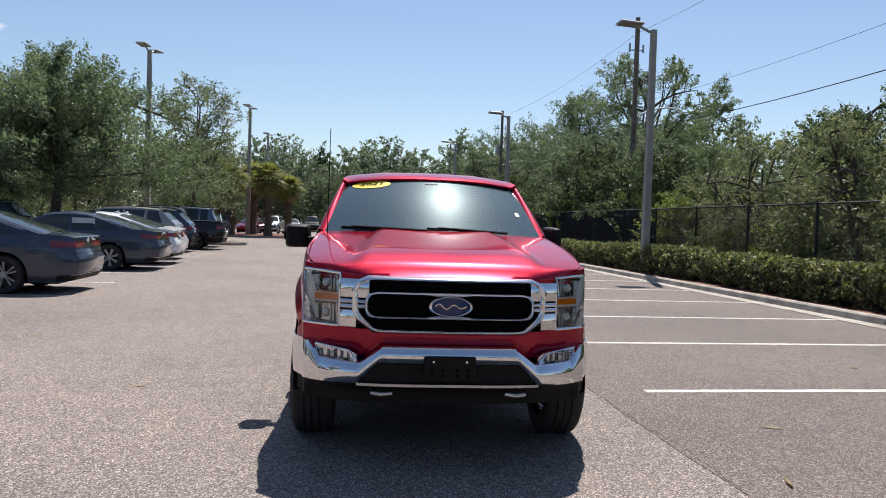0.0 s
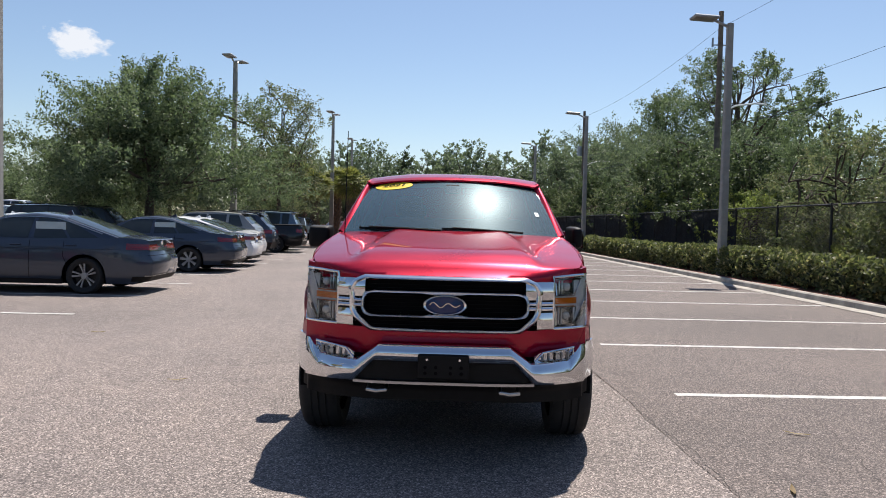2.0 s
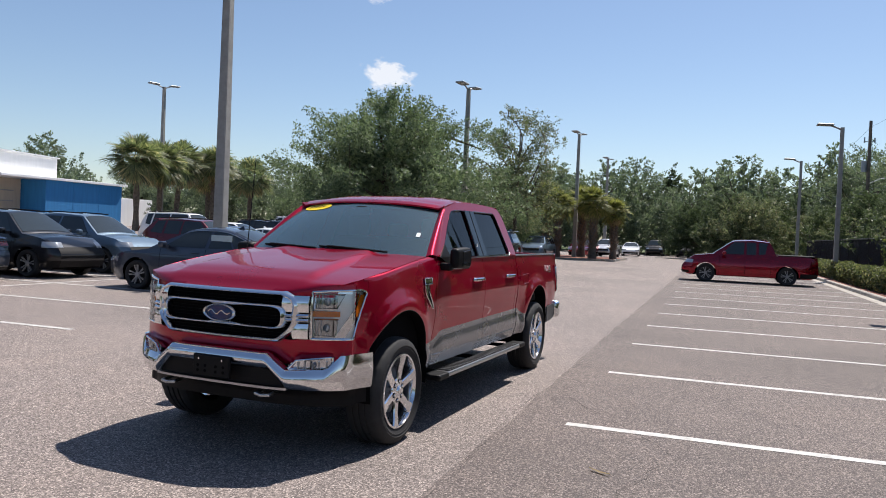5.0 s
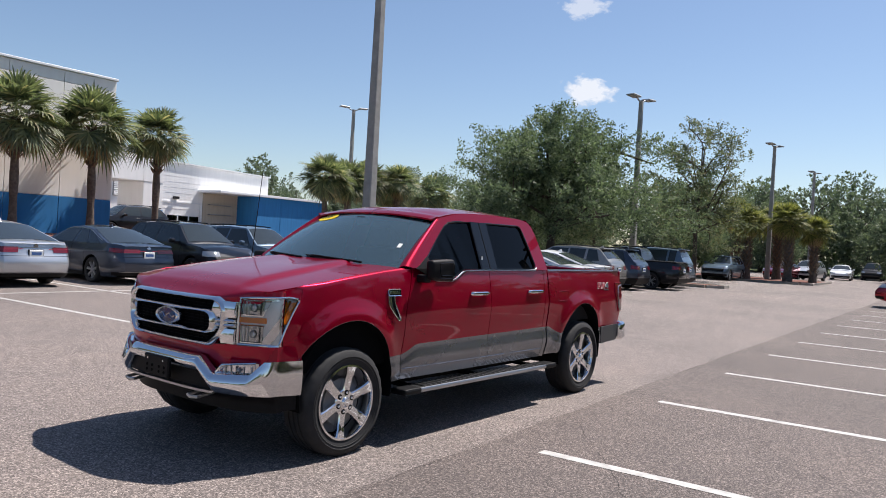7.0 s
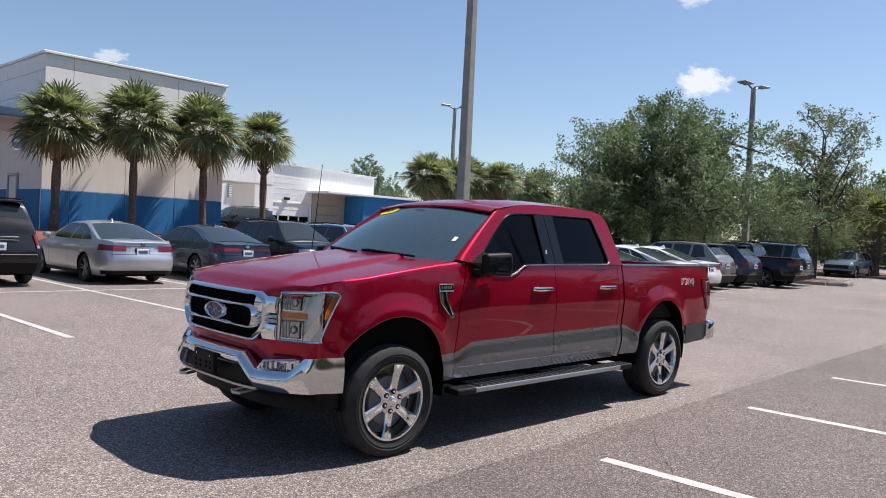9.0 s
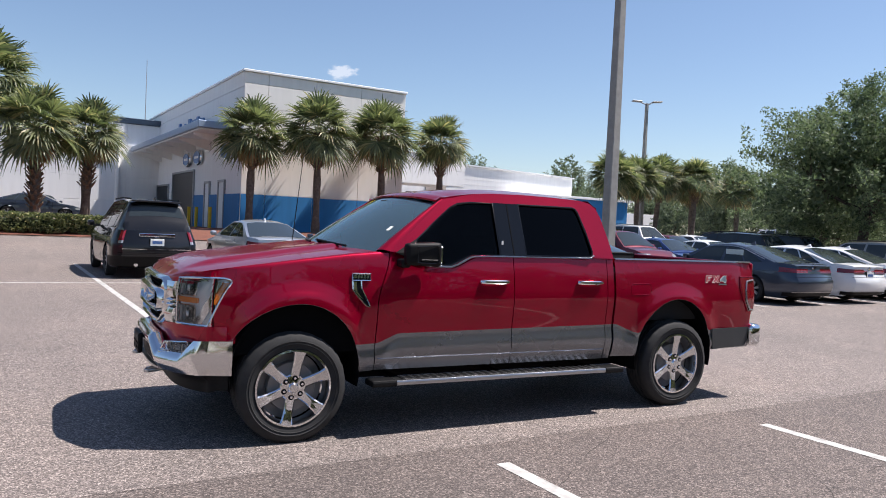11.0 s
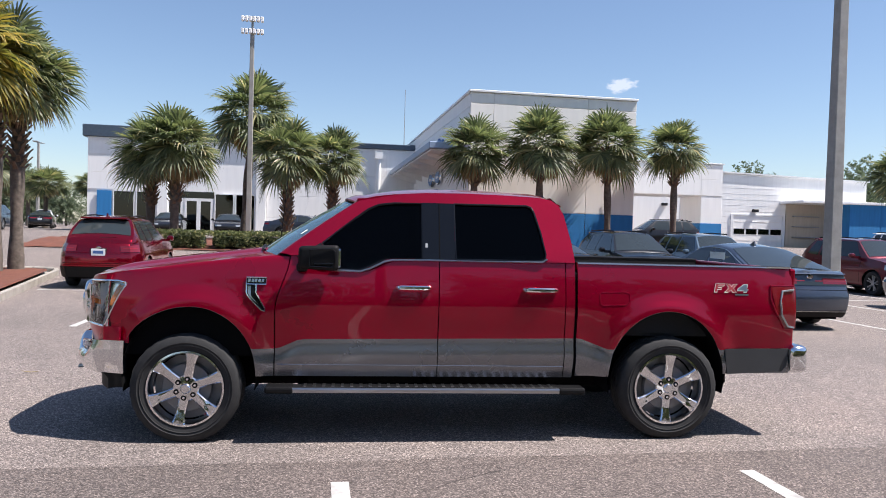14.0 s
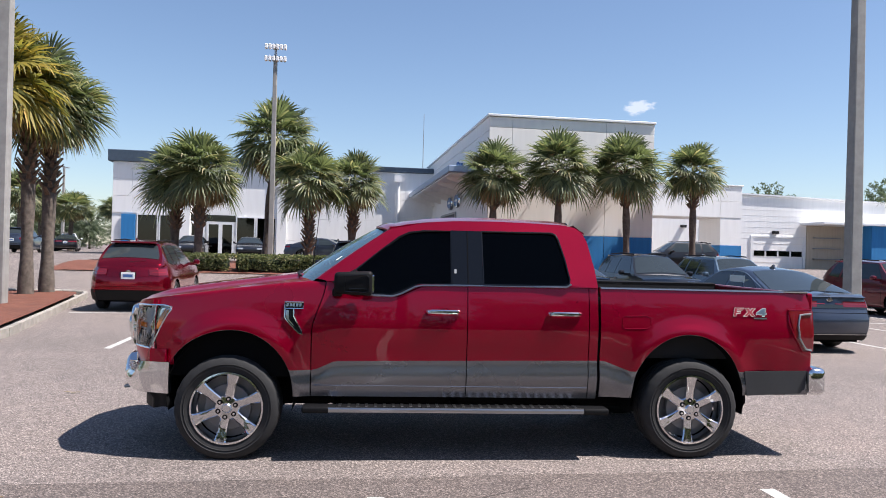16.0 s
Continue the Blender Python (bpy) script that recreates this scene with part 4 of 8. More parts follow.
def hedge(seed, length=2.0, width=0.98, height=0.68):
    """One clipped hedge bush of many small leaves."""
    rng = np.random.default_rng(seed)
    root = thing("hedge_bush", "clipped green hedge with yellow-green new growth along the kerb", "hedge", "hedge along the kerb")
    n = 640
    u = rng.uniform(-1, 1, (n, 3))
    face = rng.integers(0, 5, n)
    u[face == 0, 2] = 1
    u[face == 1, 2] = 1
    u[face == 2, 0] = -1
    u[face == 3, 0] = 1
    u[face == 4, 0] = -1
    u = u * (1 - 0.10 * (np.abs(np.roll(u, 1, 1)) ** 4))
    w = np.array([0.07 * noise.noise(Vector(p * 2.3) + Vector((seed * 7, 0, 0))) for p in u])
    c = u * (width / 2, length / 2 + 0.08, height / 2) * (1 + 3.2 * w)[:, None] + (0, 0, height / 2 + 0.12)
    c[:, 2] = np.maximum(c[:, 2], 0.14)
    v, f = leaves(c, [0.1] * n, 6, 0.098, rng, 1.0)
    part_data("foliage", v, f, HEDGE_LEAF, root)
    # added dark box: shade between the leaves is put into its near-black colour
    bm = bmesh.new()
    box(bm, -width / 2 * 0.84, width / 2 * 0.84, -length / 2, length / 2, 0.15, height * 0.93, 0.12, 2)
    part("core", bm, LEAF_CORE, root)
    return root


hedges = [hedge(s) for s in (1, 2, 3)]
for i in range(33):
    y = -4 + i * 2.0
    if i < 3:
        hedges[i].matrix_basis = at(9.25, y, 180 * (i % 2), z=0.05)
    else:
        copy_thing(hedges[i % 3], at(9.25 + vr.uniform(-0.05, 0.05), y, 180 * vr.randint(0, 1), 1, z=0.05, sz=vr.uniform(0.92, 1.1)))


def palm(seed, trunk_h, crown_r=1.45, leaf_mat=PALM_LEAF, fronds=50, trunk_r=0.17, boots=0.35, skirt=12, label="sabal palm with fan leaves, dry skirt and grey trunk", parent_group="palms"):
    """A cabbage palm: fan-shaped leaves on stalks round a booted trunk."""
    rng = np.random.default_rng(seed)
    root = thing("palm_tree", label, "palm", parent_group)
    bm = bmesh.new()
    lean = rng.normal(0, 0.02, 2)
    pts = [(lean[0] * z * z * 0.2, lean[1] * z * z * 0.2, z) for z in seq(-0.2, trunk_h, 10)]
    tube(bm, pts, [trunk_r * (1.25 - 0.25 * min(1, i / 2) + 0.12 * math.sin(i * 1.7)) for i in range(10)], 10)
    part("trunk", bm, PALM_BARK, root, "", True)
    hx, hy, hz = pts[-1]
    bm = bmesh.new()
    z0 = trunk_h * (1 - boots)
    nb = int(34 * (trunk_h - z0))
    for i in range(nb):
        a, z = i * 2.399, z0 + (trunk_h - z0) * i / nb
        t = z / trunk_h
        c = Vector((hx * t + math.cos(a) * trunk_r * 1.02, hy * t + math.sin(a) * trunk_r * 1.02, z))
        out = Vector((math.cos(a), math.sin(a), 1.1)).normalized()
        side = Vector((-math.sin(a), math.cos(a), 0))
        nrm = out.cross(side)
        L, w = rng.uniform(0.2, 0.34), 0.075
        q = [c - side * w, c + side * w, c + out * L + side * w * 0.5, c + out * L - side * w * 0.5]
        lo = [bm.verts.new(p) for p in q]
        hi = [bm.verts.new(p + nrm * 0.035) for p in q]
        bm.faces.new(lo), bm.faces.new(hi[::-1])
        for k in range(4):
            bm.faces.new((lo[k], hi[k], hi[(k + 1) % 4], lo[(k + 1) % 4]))
    part("boot_sheath", bm, PALM_BOOT, root)
    for nm, cnt, mat in (("crown", fronds, leaf_mat), ("dry_fronds", skirt, PALM_DRY)):
        vs, fs = [], []
        for i in range(cnt):
            a = i * 2.399 + rng.uniform(-0.25, 0.25)
            t = i / cnt
            if nm == "crown":
                e = radians(86 - 122 * t ** 0.95 + rng.uniform(-9, 9))
                bow = radians(4 + 30 * t + rng.uniform(-10, 12))
            else:
                e, bow = radians(rng.uniform(-60, -25)), radians(rng.uniform(25, 50))
            stalk = crown_r * rng.uniform(0.34, 0.54) * (1 if nm == "crown" else 0.75)
            fan = crown_r * rng.uniform(0.44, 0.6) * (1 if nm == "crown" else 0.7)
            f = Vector((math.cos(a) * math.cos(e), math.sin(a) * math.cos(e), math.sin(e)))
            s = Vector((-math.sin(a), math.cos(a), 0))
            o = Vector((hx, hy, hz + 0.1))
            b0 = o + f * stalk + Vector((0, 0, -0.1 * stalk))
            k = len(vs)
            vs += [tuple(o - s * 0.018), tuple(o + s * 0.018), tuple(b0 + s * 0.012), tuple(b0 - s * 0.012)]
            fs.append((k, k + 1, k + 2, k + 3))
            # the blade bows down from the stalk and opens into a fan of stiff, split leaflets
            f = Vector((math.cos(a) * math.cos(e - bow), math.sin(a) * math.cos(e - bow), math.sin(e - bow)))
            tilt = rng.uniform(-0.5, 0.5)
            u = s.cross(f) * -1
            s, u = s * math.cos(tilt) + u * math.sin(tilt), u * math.cos(tilt) - s * math.sin(tilt)
            m = 26
            arc = radians(112 if nm == "crown" else 55)
            for j in range(m):
                th = -arc + 2 * arc * j / (m - 1)
                Lg = fan * (1 - 0.3 * (abs(th) / arc) ** 2) * rng.uniform(0.86, 1.1)
                d = f * math.cos(th) + s * math.sin(th) + u * (0.12 * abs(math.sin(th)) + rng.uniform(-0.06, 0.06))
                d.normalize()
                w = d.cross(u).normalized() * (0.02 * crown_r) + u * (0.012 if j % 2 else -0.012)
                p1 = b0 + d * Lg * 0.5
                p2 = b0 + d * Lg * 0.8 + Vector((0, 0, -0.07 * Lg))
                p3 = b0 + d * Lg + Vector((0, 0, -rng.uniform(0.12, 0.34) * Lg))
                k = len(vs)
                vs += [tuple(b0), tuple(p1 + w), tuple(p2 + w * 0.5), tuple(p3), tuple(p2 - w * 0.5), tuple(p1 - w)]
                fs += [(k, k + 1, k + 5), (k + 1, k + 2, k + 4, k + 5), (k + 2, k + 3, k + 4)]
        part_data(nm, vs, fs, mat, root, "hanging dry brown fronds" if nm != "crown" else "")
    return root


# palms in front of the service building
p_a = palm(1, 4.4, 2.1)
p_a.matrix_basis = at(-28.4, 9.2)
p_b = palm(2, 4.8, 2.3)
p_b.matrix_basis = at(-28.2, 12.4)
p_c = palm(3, 4.9, 2.35)
p_c.matrix_basis = at(-28.5, 16.0)
p_d = palm(4, 5.0, 2.0, skirt=4)
p_d.matrix_basis = at(-29.0, 19.7)
# palms before the showroom, with booted trunks
p_g = palm(11, 3.7, 2.15, boots=0.6, trunk_r=0.2, skirt=10)
p_g.matrix_basis = at(-28.5, -5.4)
p_h = palm(12, 3.9, 2.3, boots=0.6, trunk_r=0.2, skirt=16)
p_h.matrix_basis = at(-27.5, -4.2)
p_e = palm(5, 3.9, 2.2, boots=0.85, trunk_r=0.2)
p_e.matrix_basis = at(-29.6, 0.55)
p_f = palm(6, 4.0, 2.0, boots=0.6, trunk_r=0.2)
p_f.matrix_basis = at(-31.2, 2.6)
for x, y, k, s, sz in ((-33, -1.7, p_c, 1.2, 1.25), (-33.5, 36.6, p_a, 1.15, 1.06), (-34, 39.4, p_b, 1.05, 0.96), (-35, 42.4, p_c, 1.1, 1.0), (-33.5, 44.8, p_d, 1.2, 1.0), (-36, 47.5, p_a, 1.15, 1.05), (-34, 50.5, p_b, 1.1, 0.95), (-60, -24, p_b, 1.2, 1.0), (-66, -22, p_c, 1.1, 0.8), (-70, -26, p_a, 1.1, 0.9), (-80, -22, p_d, 1.1, 0.9), (-85, -30, p_b, 1.2, 0.9), (-75, -18, p_e, 1.0, 0.9)):
    copy_thing(k, at(x, y, vr.uniform(0, 360), s, sz=sz))
# palms on the near island
near_a = palm(7, 5.85, 2.0, boots=0.46, trunk_r=0.19, fronds=64, skirt=5, label="sabal palm with a skirt of old leaf bases")
near_a.matrix_basis = at(-17.0, -6.75, 0, 0.95)
near_b = palm(8, 5.9, 2.35, boots=0.5, trunk_r=0.19, fronds=64, skirt=6, leaf_mat=PALM_GOLD, label="sabal palm with yellowing fronds on the mulched island")
near_b.matrix_basis = at(-14.6, -7.35)
near_c = copy_thing(near_a, at(-16.0, -6.95, 140, 0.96, sz=1.06))
# golden palms at the end of the car rows
gold = palm(9, 4.3, 1.75, boots=0.8, trunk_r=0.28, fronds=46, skirt=14, leaf_mat=PALM_LIME, label="bushy palm with yellow-green fronds and a thick trunk")
gold.matrix_basis = at(-5.6, 54.5)
for x, y, s in ((-8.3, 54, 0.95), (-4.2, 56.0, 0.85), (-7.2, 59, 1.05), (-9.9, 57.5, 1.1)):
    copy_thing(gold, at(x, y, vr.uniform(0, 360), s))
# low hedges before the showroom
for i, y in enumerate((-5.2, -3.4, -1.1, 0.7, 2.5)):
    copy_thing(hedges[i % 3], at(-24.0, y, 180 * (i % 2), 1.0, z=lay(-24) - 0.06, sz=0.85))
bed("mulch_bed_showroom", -34, -23.2, -9, 24, 0.03, MULCH, "mulched bed under the palms before the buildings")


# ---- lamp poles, fence, wires ----
def lamp_pole(x, y, height, heads, base=0.34, top=0.2, label="square concrete light pole with flat lamp heads", kind="flat", rz=0):
    root = thing("lamp_pole", label, "light pole", "parking lot light poles", at(x, y, rz))
    bm = bmesh.new()
    grid(bm, [[(sx * w / 2, sy * w / 2, z) for sx, sy in ((-0.8, -1), (0.8, -1), (1, -0.8), (1, 0.8), (0.8, 1), (-0.8, 1), (-1, 0.8), (-1, -0.8))] for z, w in ((-0.3, base), (height * 0.5, (base + top) / 2), (height, top))], close=True)
    bm.faces.new(bm.verts[-8:])
    bmesh.ops.recalc_face_normals(bm, faces=bm.faces)
    part("pole", bm, POLE_CONC, root)
    if kind == "flat":
        for a in heads:
            d = Vector((math.cos(radians(a)), math.sin(radians(a)), 0))
            s = Vector((-d.y, d.x, 0))
            bm = rods(((0, 0, height - 0.12), tuple(d * 0.55 + Vector((0, 0, height + 0.12))), 0.045, 0.045, 8))
            arm = part("arm", bm, STEEL, root)
            bm = bmesh.new()
            box(bm, 0.4, 1.15, -0.26, 0.26, -0.06, 0.03, 0.03)
            for v in bm.verts:
                v.co = d * v.co.x + s * v.co.y + Vector((0, 0, height + 0.14 + v.co.z + (v.co.x - 0.4) * 0.05))
            part("lamp_head", bm, STEEL, root, "flat grey LED lamp head")
    else:
        for z in (height - 0.1, height + 0.45):
            bar = part("crossbar", boxes((-0.04, 0.04, -0.48, 0.48, z, z + 0.08)), STEEL, root)
            for i in range(6):
                yy = -0.42 + i * 0.168
                bm = boxes((-0.05, 0.2, yy - 0.065, yy + 0.065, z - 0.16, z + 0.06), bevel=0.025)
                part("floodlight", bm, TRIM_WHITE, bar)
        part("mast_tip", rods(((0, 0, height), (0, 0, height + 0.55), 0.06, 0.06, 8)), STEEL, root)
    return root


lamp_pole(-11.11, 15.24, 10.6, (100, 280), 0.36, 0.24, "tall square concrete light pole between the parked cars")
lamp_pole(-10.2, 36.3, 9.8, (80, 260))
lamp_pole(-7.3, 56.2, 9.9, (80, 260))
lamp_pole(-7.6, 76, 10, (80, 260))
lamp_pole(-36.1, 42, 10.8, (60, 240))
lamp_pole(8.9, 17.9, 7.6, (180,), 0.235, 0.17, "concrete light pole with one flat head in the hedge")
lamp_pole(8.9, 37.3, 7.6, (180,), 0.235, 0.17, "concrete light pole with one flat head in the hedge")
lamp_pole(8.9, 56, 7.9, (180,), 0.235, 0.17, "concrete light pole with one flat head in the hedge")
lamp_pole(-28.1, -1.12, 9.5, (), 0.25, 0.17, "tall concrete pole with two bars of floodlights", "flood")
lamp_pole(-12.4, -6.2, 10.5, (), 0.32, 0.24, "square concrete pole on the mulched island", "flood")
lamp_pole(-68, -34, 9, (0, 180))
lamp_pole(-82, -28, 9, (0, 180))

# utility poles and wires
for x, y, h in ((14.9, 33.9, 12.6), (14.9, 66, 12.3), (14.9, 98, 12.3), (14.9, 2, 12.5)):
    u = thing("utility_pole", "weathered wooden utility pole with wires", "utility pole", "utility poles", at(x, y))
    part("pole", rods(((0, 0, -0.3), (0, 0, h), 0.17, 0.12, 12)), WOOD_POLE, u, "", True)
    part("insulator_bracket", rods(((-0.4, 0, h - 1.7), (0.4, 0, h - 1.7), 0.03, 0.03, 6), ((-0.4, 0, h - 1.8), (-0.4, 0, h - 1.35), 0.06, 0.05, 8), ((0.35, 0, h - 1.8), (0.35, 0, h - 1.4), 0.06, 0.05, 8)), STEEL, u)
    part("transformer", rods(((-0.35, 0, h - 4.2), (-0.35, 0, h - 3.3), 0.22, 0.22, 14)) if y > 60 else rods(((-0.1, 0, h - 2.2), (-0.45, 0, h - 2.6), 0.025, 0.025, 6)), STEEL, u)
    part("street_light_arm", tube(bmesh.new(), [(0, 0, h - 5.2), (0.9, 0, h - 4.75), (1.9, 0, h - 4.6), (2.5, 0, h - 4.65)], 0.05, 6), TRIM_WHITE, u)


def wire(a, b, sag, r):
    bm = bmesh.new()
    a, b = Vector(a), Vector(b)
    tube(bm, [a.lerp(b, t) - Vector((0, 0, sag * 4 * t * (1 - t))) for t in seq(0, 1, 14)], r, 5)
    return tagged(part("overhead_wire", bm, DARKMETAL), "thin dark overhead wire between utility poles", "wire", "overhead wires")


for z, r in ((11.8, 0.008), (8.1, 0.007), (6.75, 0.016)):
    wire((14.9, 2, z), (14.9, 33.9, z), 0.5, r)
    wire((14.9, 33.9, z), (14.9, 66, z), 0.5, r)
    wire((14.9, 66, z), (14.9, 98, z), 0.5, r)
    wire((14.9, -40, z), (14.9, 2, z), 0.7, r)


def fence(x, y0, n, pitch=3.0, h=2.1, label="black chain-link fence panel behind the hedge", screened=False):
    """Black chain-link fence panels between posts."""
    first = None
    for i in range(n):
        y = y0 + i * pitch
        if first is None:
            root = thing("chain_link_fence", label, "fence", "fence panels", pose(x, y, 0.1))
            part("post", rods(((0, 0, -0.2), (0, 0, h + 0.05), 0.035, 0.035, 8)), DARKMETAL, root, "", True)
            part("top_rail", rods(((0, 0, h), (0, pitch, h), 0.022, 0.022, 8)), DARKMETAL, root, "", True)
            part("bottom_wire", rods(((0, 0, 0.08), (0, pitch, 0.08), 0.008, 0.008, 4)), DARKMETAL, root)
            vs, fs = [], []
            step, r = 0.075, 0.0028
            for s in (1, -1):
                for k in range(int((pitch + h) / step)):
                    c = k * step
                    p, q = (c, 0.05), (c - h, 0.05 + h)
                    if q[0] < 0:
                        q = (0, 0.05 + c)
                    if p[0] > pitch:
                        p = (pitch, 0.05 + c - pitch)
                    if p[1] >= q[1]:
                        continue
                    (a, b), (cc, d) = p, q
                    if s < 0:
                        a, cc = pitch - a, pitch - cc
                    b0 = len(vs)
                    for (yy, zz) in ((a, b), (cc, d)):
                        vs += [(-r, yy, zz), (r * 0.5, yy + r, zz), (r * 0.5, yy - r, zz)]
                    fs += [(b0, b0 + 1, b0 + 4, b0 + 3), (b0 + 1, b0 + 2, b0 + 5, b0 + 4), (b0 + 2, b0, b0 + 3, b0 + 5)]
            part_data("wire_mesh", vs, fs, DARKMETAL, root)
            if screened:
                bm = bmesh.new()
                grid(bm, [[(0.03 + 0.012 * math.sin(a * 2.1 + b * 3), a, b) for b in seq(0.12, h - 0.04, 6)] for a in seq(0.04, pitch - 0.04, 9)])
                bmesh.ops.solidify(bm, geom=bm.faces[:], thickness=0.004)
                part("privacy_screen", bm, SCREEN_CLOTH, root, "dark windscreen cloth", True)
            first = root
        else:
            copy_thing(first, pose(x, y, 0.1))


SCREEN_CLOTH = plain("dark_screen_cloth", (0.034, 0.04, 0.048), 0.9, grain=0.25, scale=3, bumpy=0.2)
fence(10.6, -6, 9)
fence(10.6, 21, 15, label="black chain-link fence panel lined with dark cloth", screened=True)


# ---- clouds ----
def cloud(name, x, y, z, w, h, turn, mat=CLOUD):
    """A far fair-weather cloud facing the lot, on a gently domed sheet."""
    bm = bmesh.new()
    grid(bm, [[(u, 0.15 * (u * u + v * v), v) for u in seq(-1, 1, 9)] for v in seq(-1, 1, 9)])
    facing = math.degrees(math.atan2(y, x)) - 90
    ob = structure(name, bm, mat, "small white fair-weather cloud", True, pose(x, y, z, 0, turn, facing) @ Matrix.Diagonal((w, 10, h, 1)))
    ob.visible_shadow = False
    return ob


# ---- parked cars ----
def arch(y, c, r, zc):
    """Height of a wheel arch's edge at y."""
    d = abs(y - c)
    return zc + math.sqrt(max(0, r * r - d * d)) if d < r else -1


def stations(L, marks, step=0.09):
    ys = set(round(y, 3) for y in seq(0, L, int(L / step)))
    ys |= {0.0, 0.012, 0.035, 0.08, L - 0.08, L - 0.035, L - 0.012, L}
    for c, r in marks:
        ys |= {round(c + r * math.cos(a), 3) for a in seq(0, math.pi, 17)}
    return sorted(y for y in ys if 0 <= y <= L)


def wheel_parts(root, x, y, r, side, w=0.215, rim_mat=SATIN, spokes=5, spoke_w=0.3):
    """Tyre, rim and spokes; side is +1 for the wheel facing +x."""
    rr = r * 0.70
    bm = bmesh.new()
    lathe(bm, [(rr, 0.02), (rr + 0.02, 0.005), (r * 0.90, -0.004), (r * 0.975, 0.02), (r, 0.05), (r, w - 0.05), (r * 0.975, w - 0.02), (r * 0.9, w), (rr, w - 0.02)], 36)
    f = lambda v: (x - side * v.x, y + v.y, r + v.z)
    for v in bm.verts:
        v.co = f(v.co)
    bmesh.ops.recalc_face_normals(bm, faces=bm.faces)
    wh = part("wheel", bm, RUBBER, root, "black tyre on an alloy wheel", True)
    bm = bmesh.new()
    lathe(bm, [(rr + 0.004, 0.012), (rr * 0.95, 0.018), (rr * 0.92, 0.05), (rr * 0.9, 0.12), (0.02, 0.13)], 36)
    for v in bm.verts:
        v.co = f(v.co)
    bmesh.ops.recalc_face_normals(bm, faces=bm.faces)
    part("rim", bm, DARKMETAL, wh, "", True)
    bm = bmesh.new()
    for k in range(spokes):
        a = k * math.tau / spokes + 0.3 - (0.24 * (k % 2) if spokes > 7 else 0)
        d, t = Vector((0, math.cos(a), math.sin(a))), Vector((0, -math.sin(a), math.cos(a)))
        rows = []
        for q, ww, xo in ((0.06, 0.25, 0.03), (0.4, 0.5, 0.035), (0.97, 1.0, 0.022)):
            hw = rr * spoke_w * ww * 0.5 * (0.5 if spokes > 7 else 1) + (0.003 if spokes > 7 else 0.01)
            rows.append([Vector((xo + 0.03, 0, 0)) + d * rr * q - t * hw, Vector((xo, 0, 0)) + d * rr * q - t * hw * 0.75, Vector((xo, 0, 0)) + d * rr * q + t * hw * 0.75, Vector((xo + 0.03, 0, 0)) + d * rr * q + t * hw])
        grid(bm, rows)
    lathe(bm, [(0.0, 0.024), (0.055, 0.024), (0.068, 0.045)], 14)
    for v in bm.verts:
        v.co = f(v.co)
    bmesh.ops.recalc_face_normals(bm, faces=bm.faces)
    part("spokes", bm, rim_mat, wh, "", True)
    return wh


KINDS = {
    "pickup": dict(L=5.33, W=1.98, r=0.375, fa=0.98, ra=4.16, lo=0.3, deck=((0, 0.8), (0.1, 1.0), (0.4, 1.1), (1.4, 1.2), (3.6, 1.2), (3.75, 1.2), (5.2, 1.2), (5.33, 1.17)), cab=(1.2, 2.05, 3.5, 3.72), roof=1.8, belt=1.18, rear=((0.3, 0.1), (0.5, 0.0), (0.75, 0.0), (1.05, 0.04), (1.25, 0.05))),
    # length, width, wheel radius, front axle, rear axle, ride height, deck heights, cabin (base, roof front, roof rear, base), roof height, belt
    "sedan": dict(L=4.95, W=1.86, r=0.335, fa=0.93, ra=3.76, lo=0.2, deck=((0, 0.62), (0.12, 0.74), (0.5, 0.83), (1.45, 0.97), (3.9, 1.03), (4.45, 1.05), (4.86, 1.03), (4.95, 0.98)), cab=(1.25, 2.2, 3.25, 4.45), roof=1.45, belt=0.99, rear=((0.2, 0.15), (0.36, 0.03), (0.5, 0.0), (0.67, 0.0), (0.71, 0.05), (0.9, 0.1), (1.0, 0.1), (1.06, 0.2))),
    "suv": dict(L=4.65, W=1.87, r=0.36, fa=0.93, ra=3.63, lo=0.24, deck=((0, 0.7), (0.1, 0.88), (0.4, 1.0), (1.3, 1.12), (3.9, 1.12), (4.55, 1.1), (4.65, 1.05)), cab=(1.15, 2.0, 4.02, 4.53), roof=1.68, belt=1.1, rear=((0.24, 0.12), (0.5, 0.0), (0.75, 0.0), (1.05, 0.07), (1.2, 0.12))),
    "big_suv": dict(L=4.9, W=1.97, r=0.37, fa=0.95, ra=3.75, lo=0.26, deck=((0, 0.75), (0.1, 0.98), (0.35, 1.08), (1.3, 1.17), (4.6, 1.17), (4.9, 1.12)), cab=(1.2, 1.85, 4.5, 4.79), roof=1.84, belt=1.15, rear=((0.26, 0.1), (0.5, 0.0), (0.78, 0.0), (1.1, 0.08), (1.25, 0.1))),
}


GLOW_LENS = plain("bright_red_lens", (0.26, 0.008, 0.014), 0.2, coat=1.0)


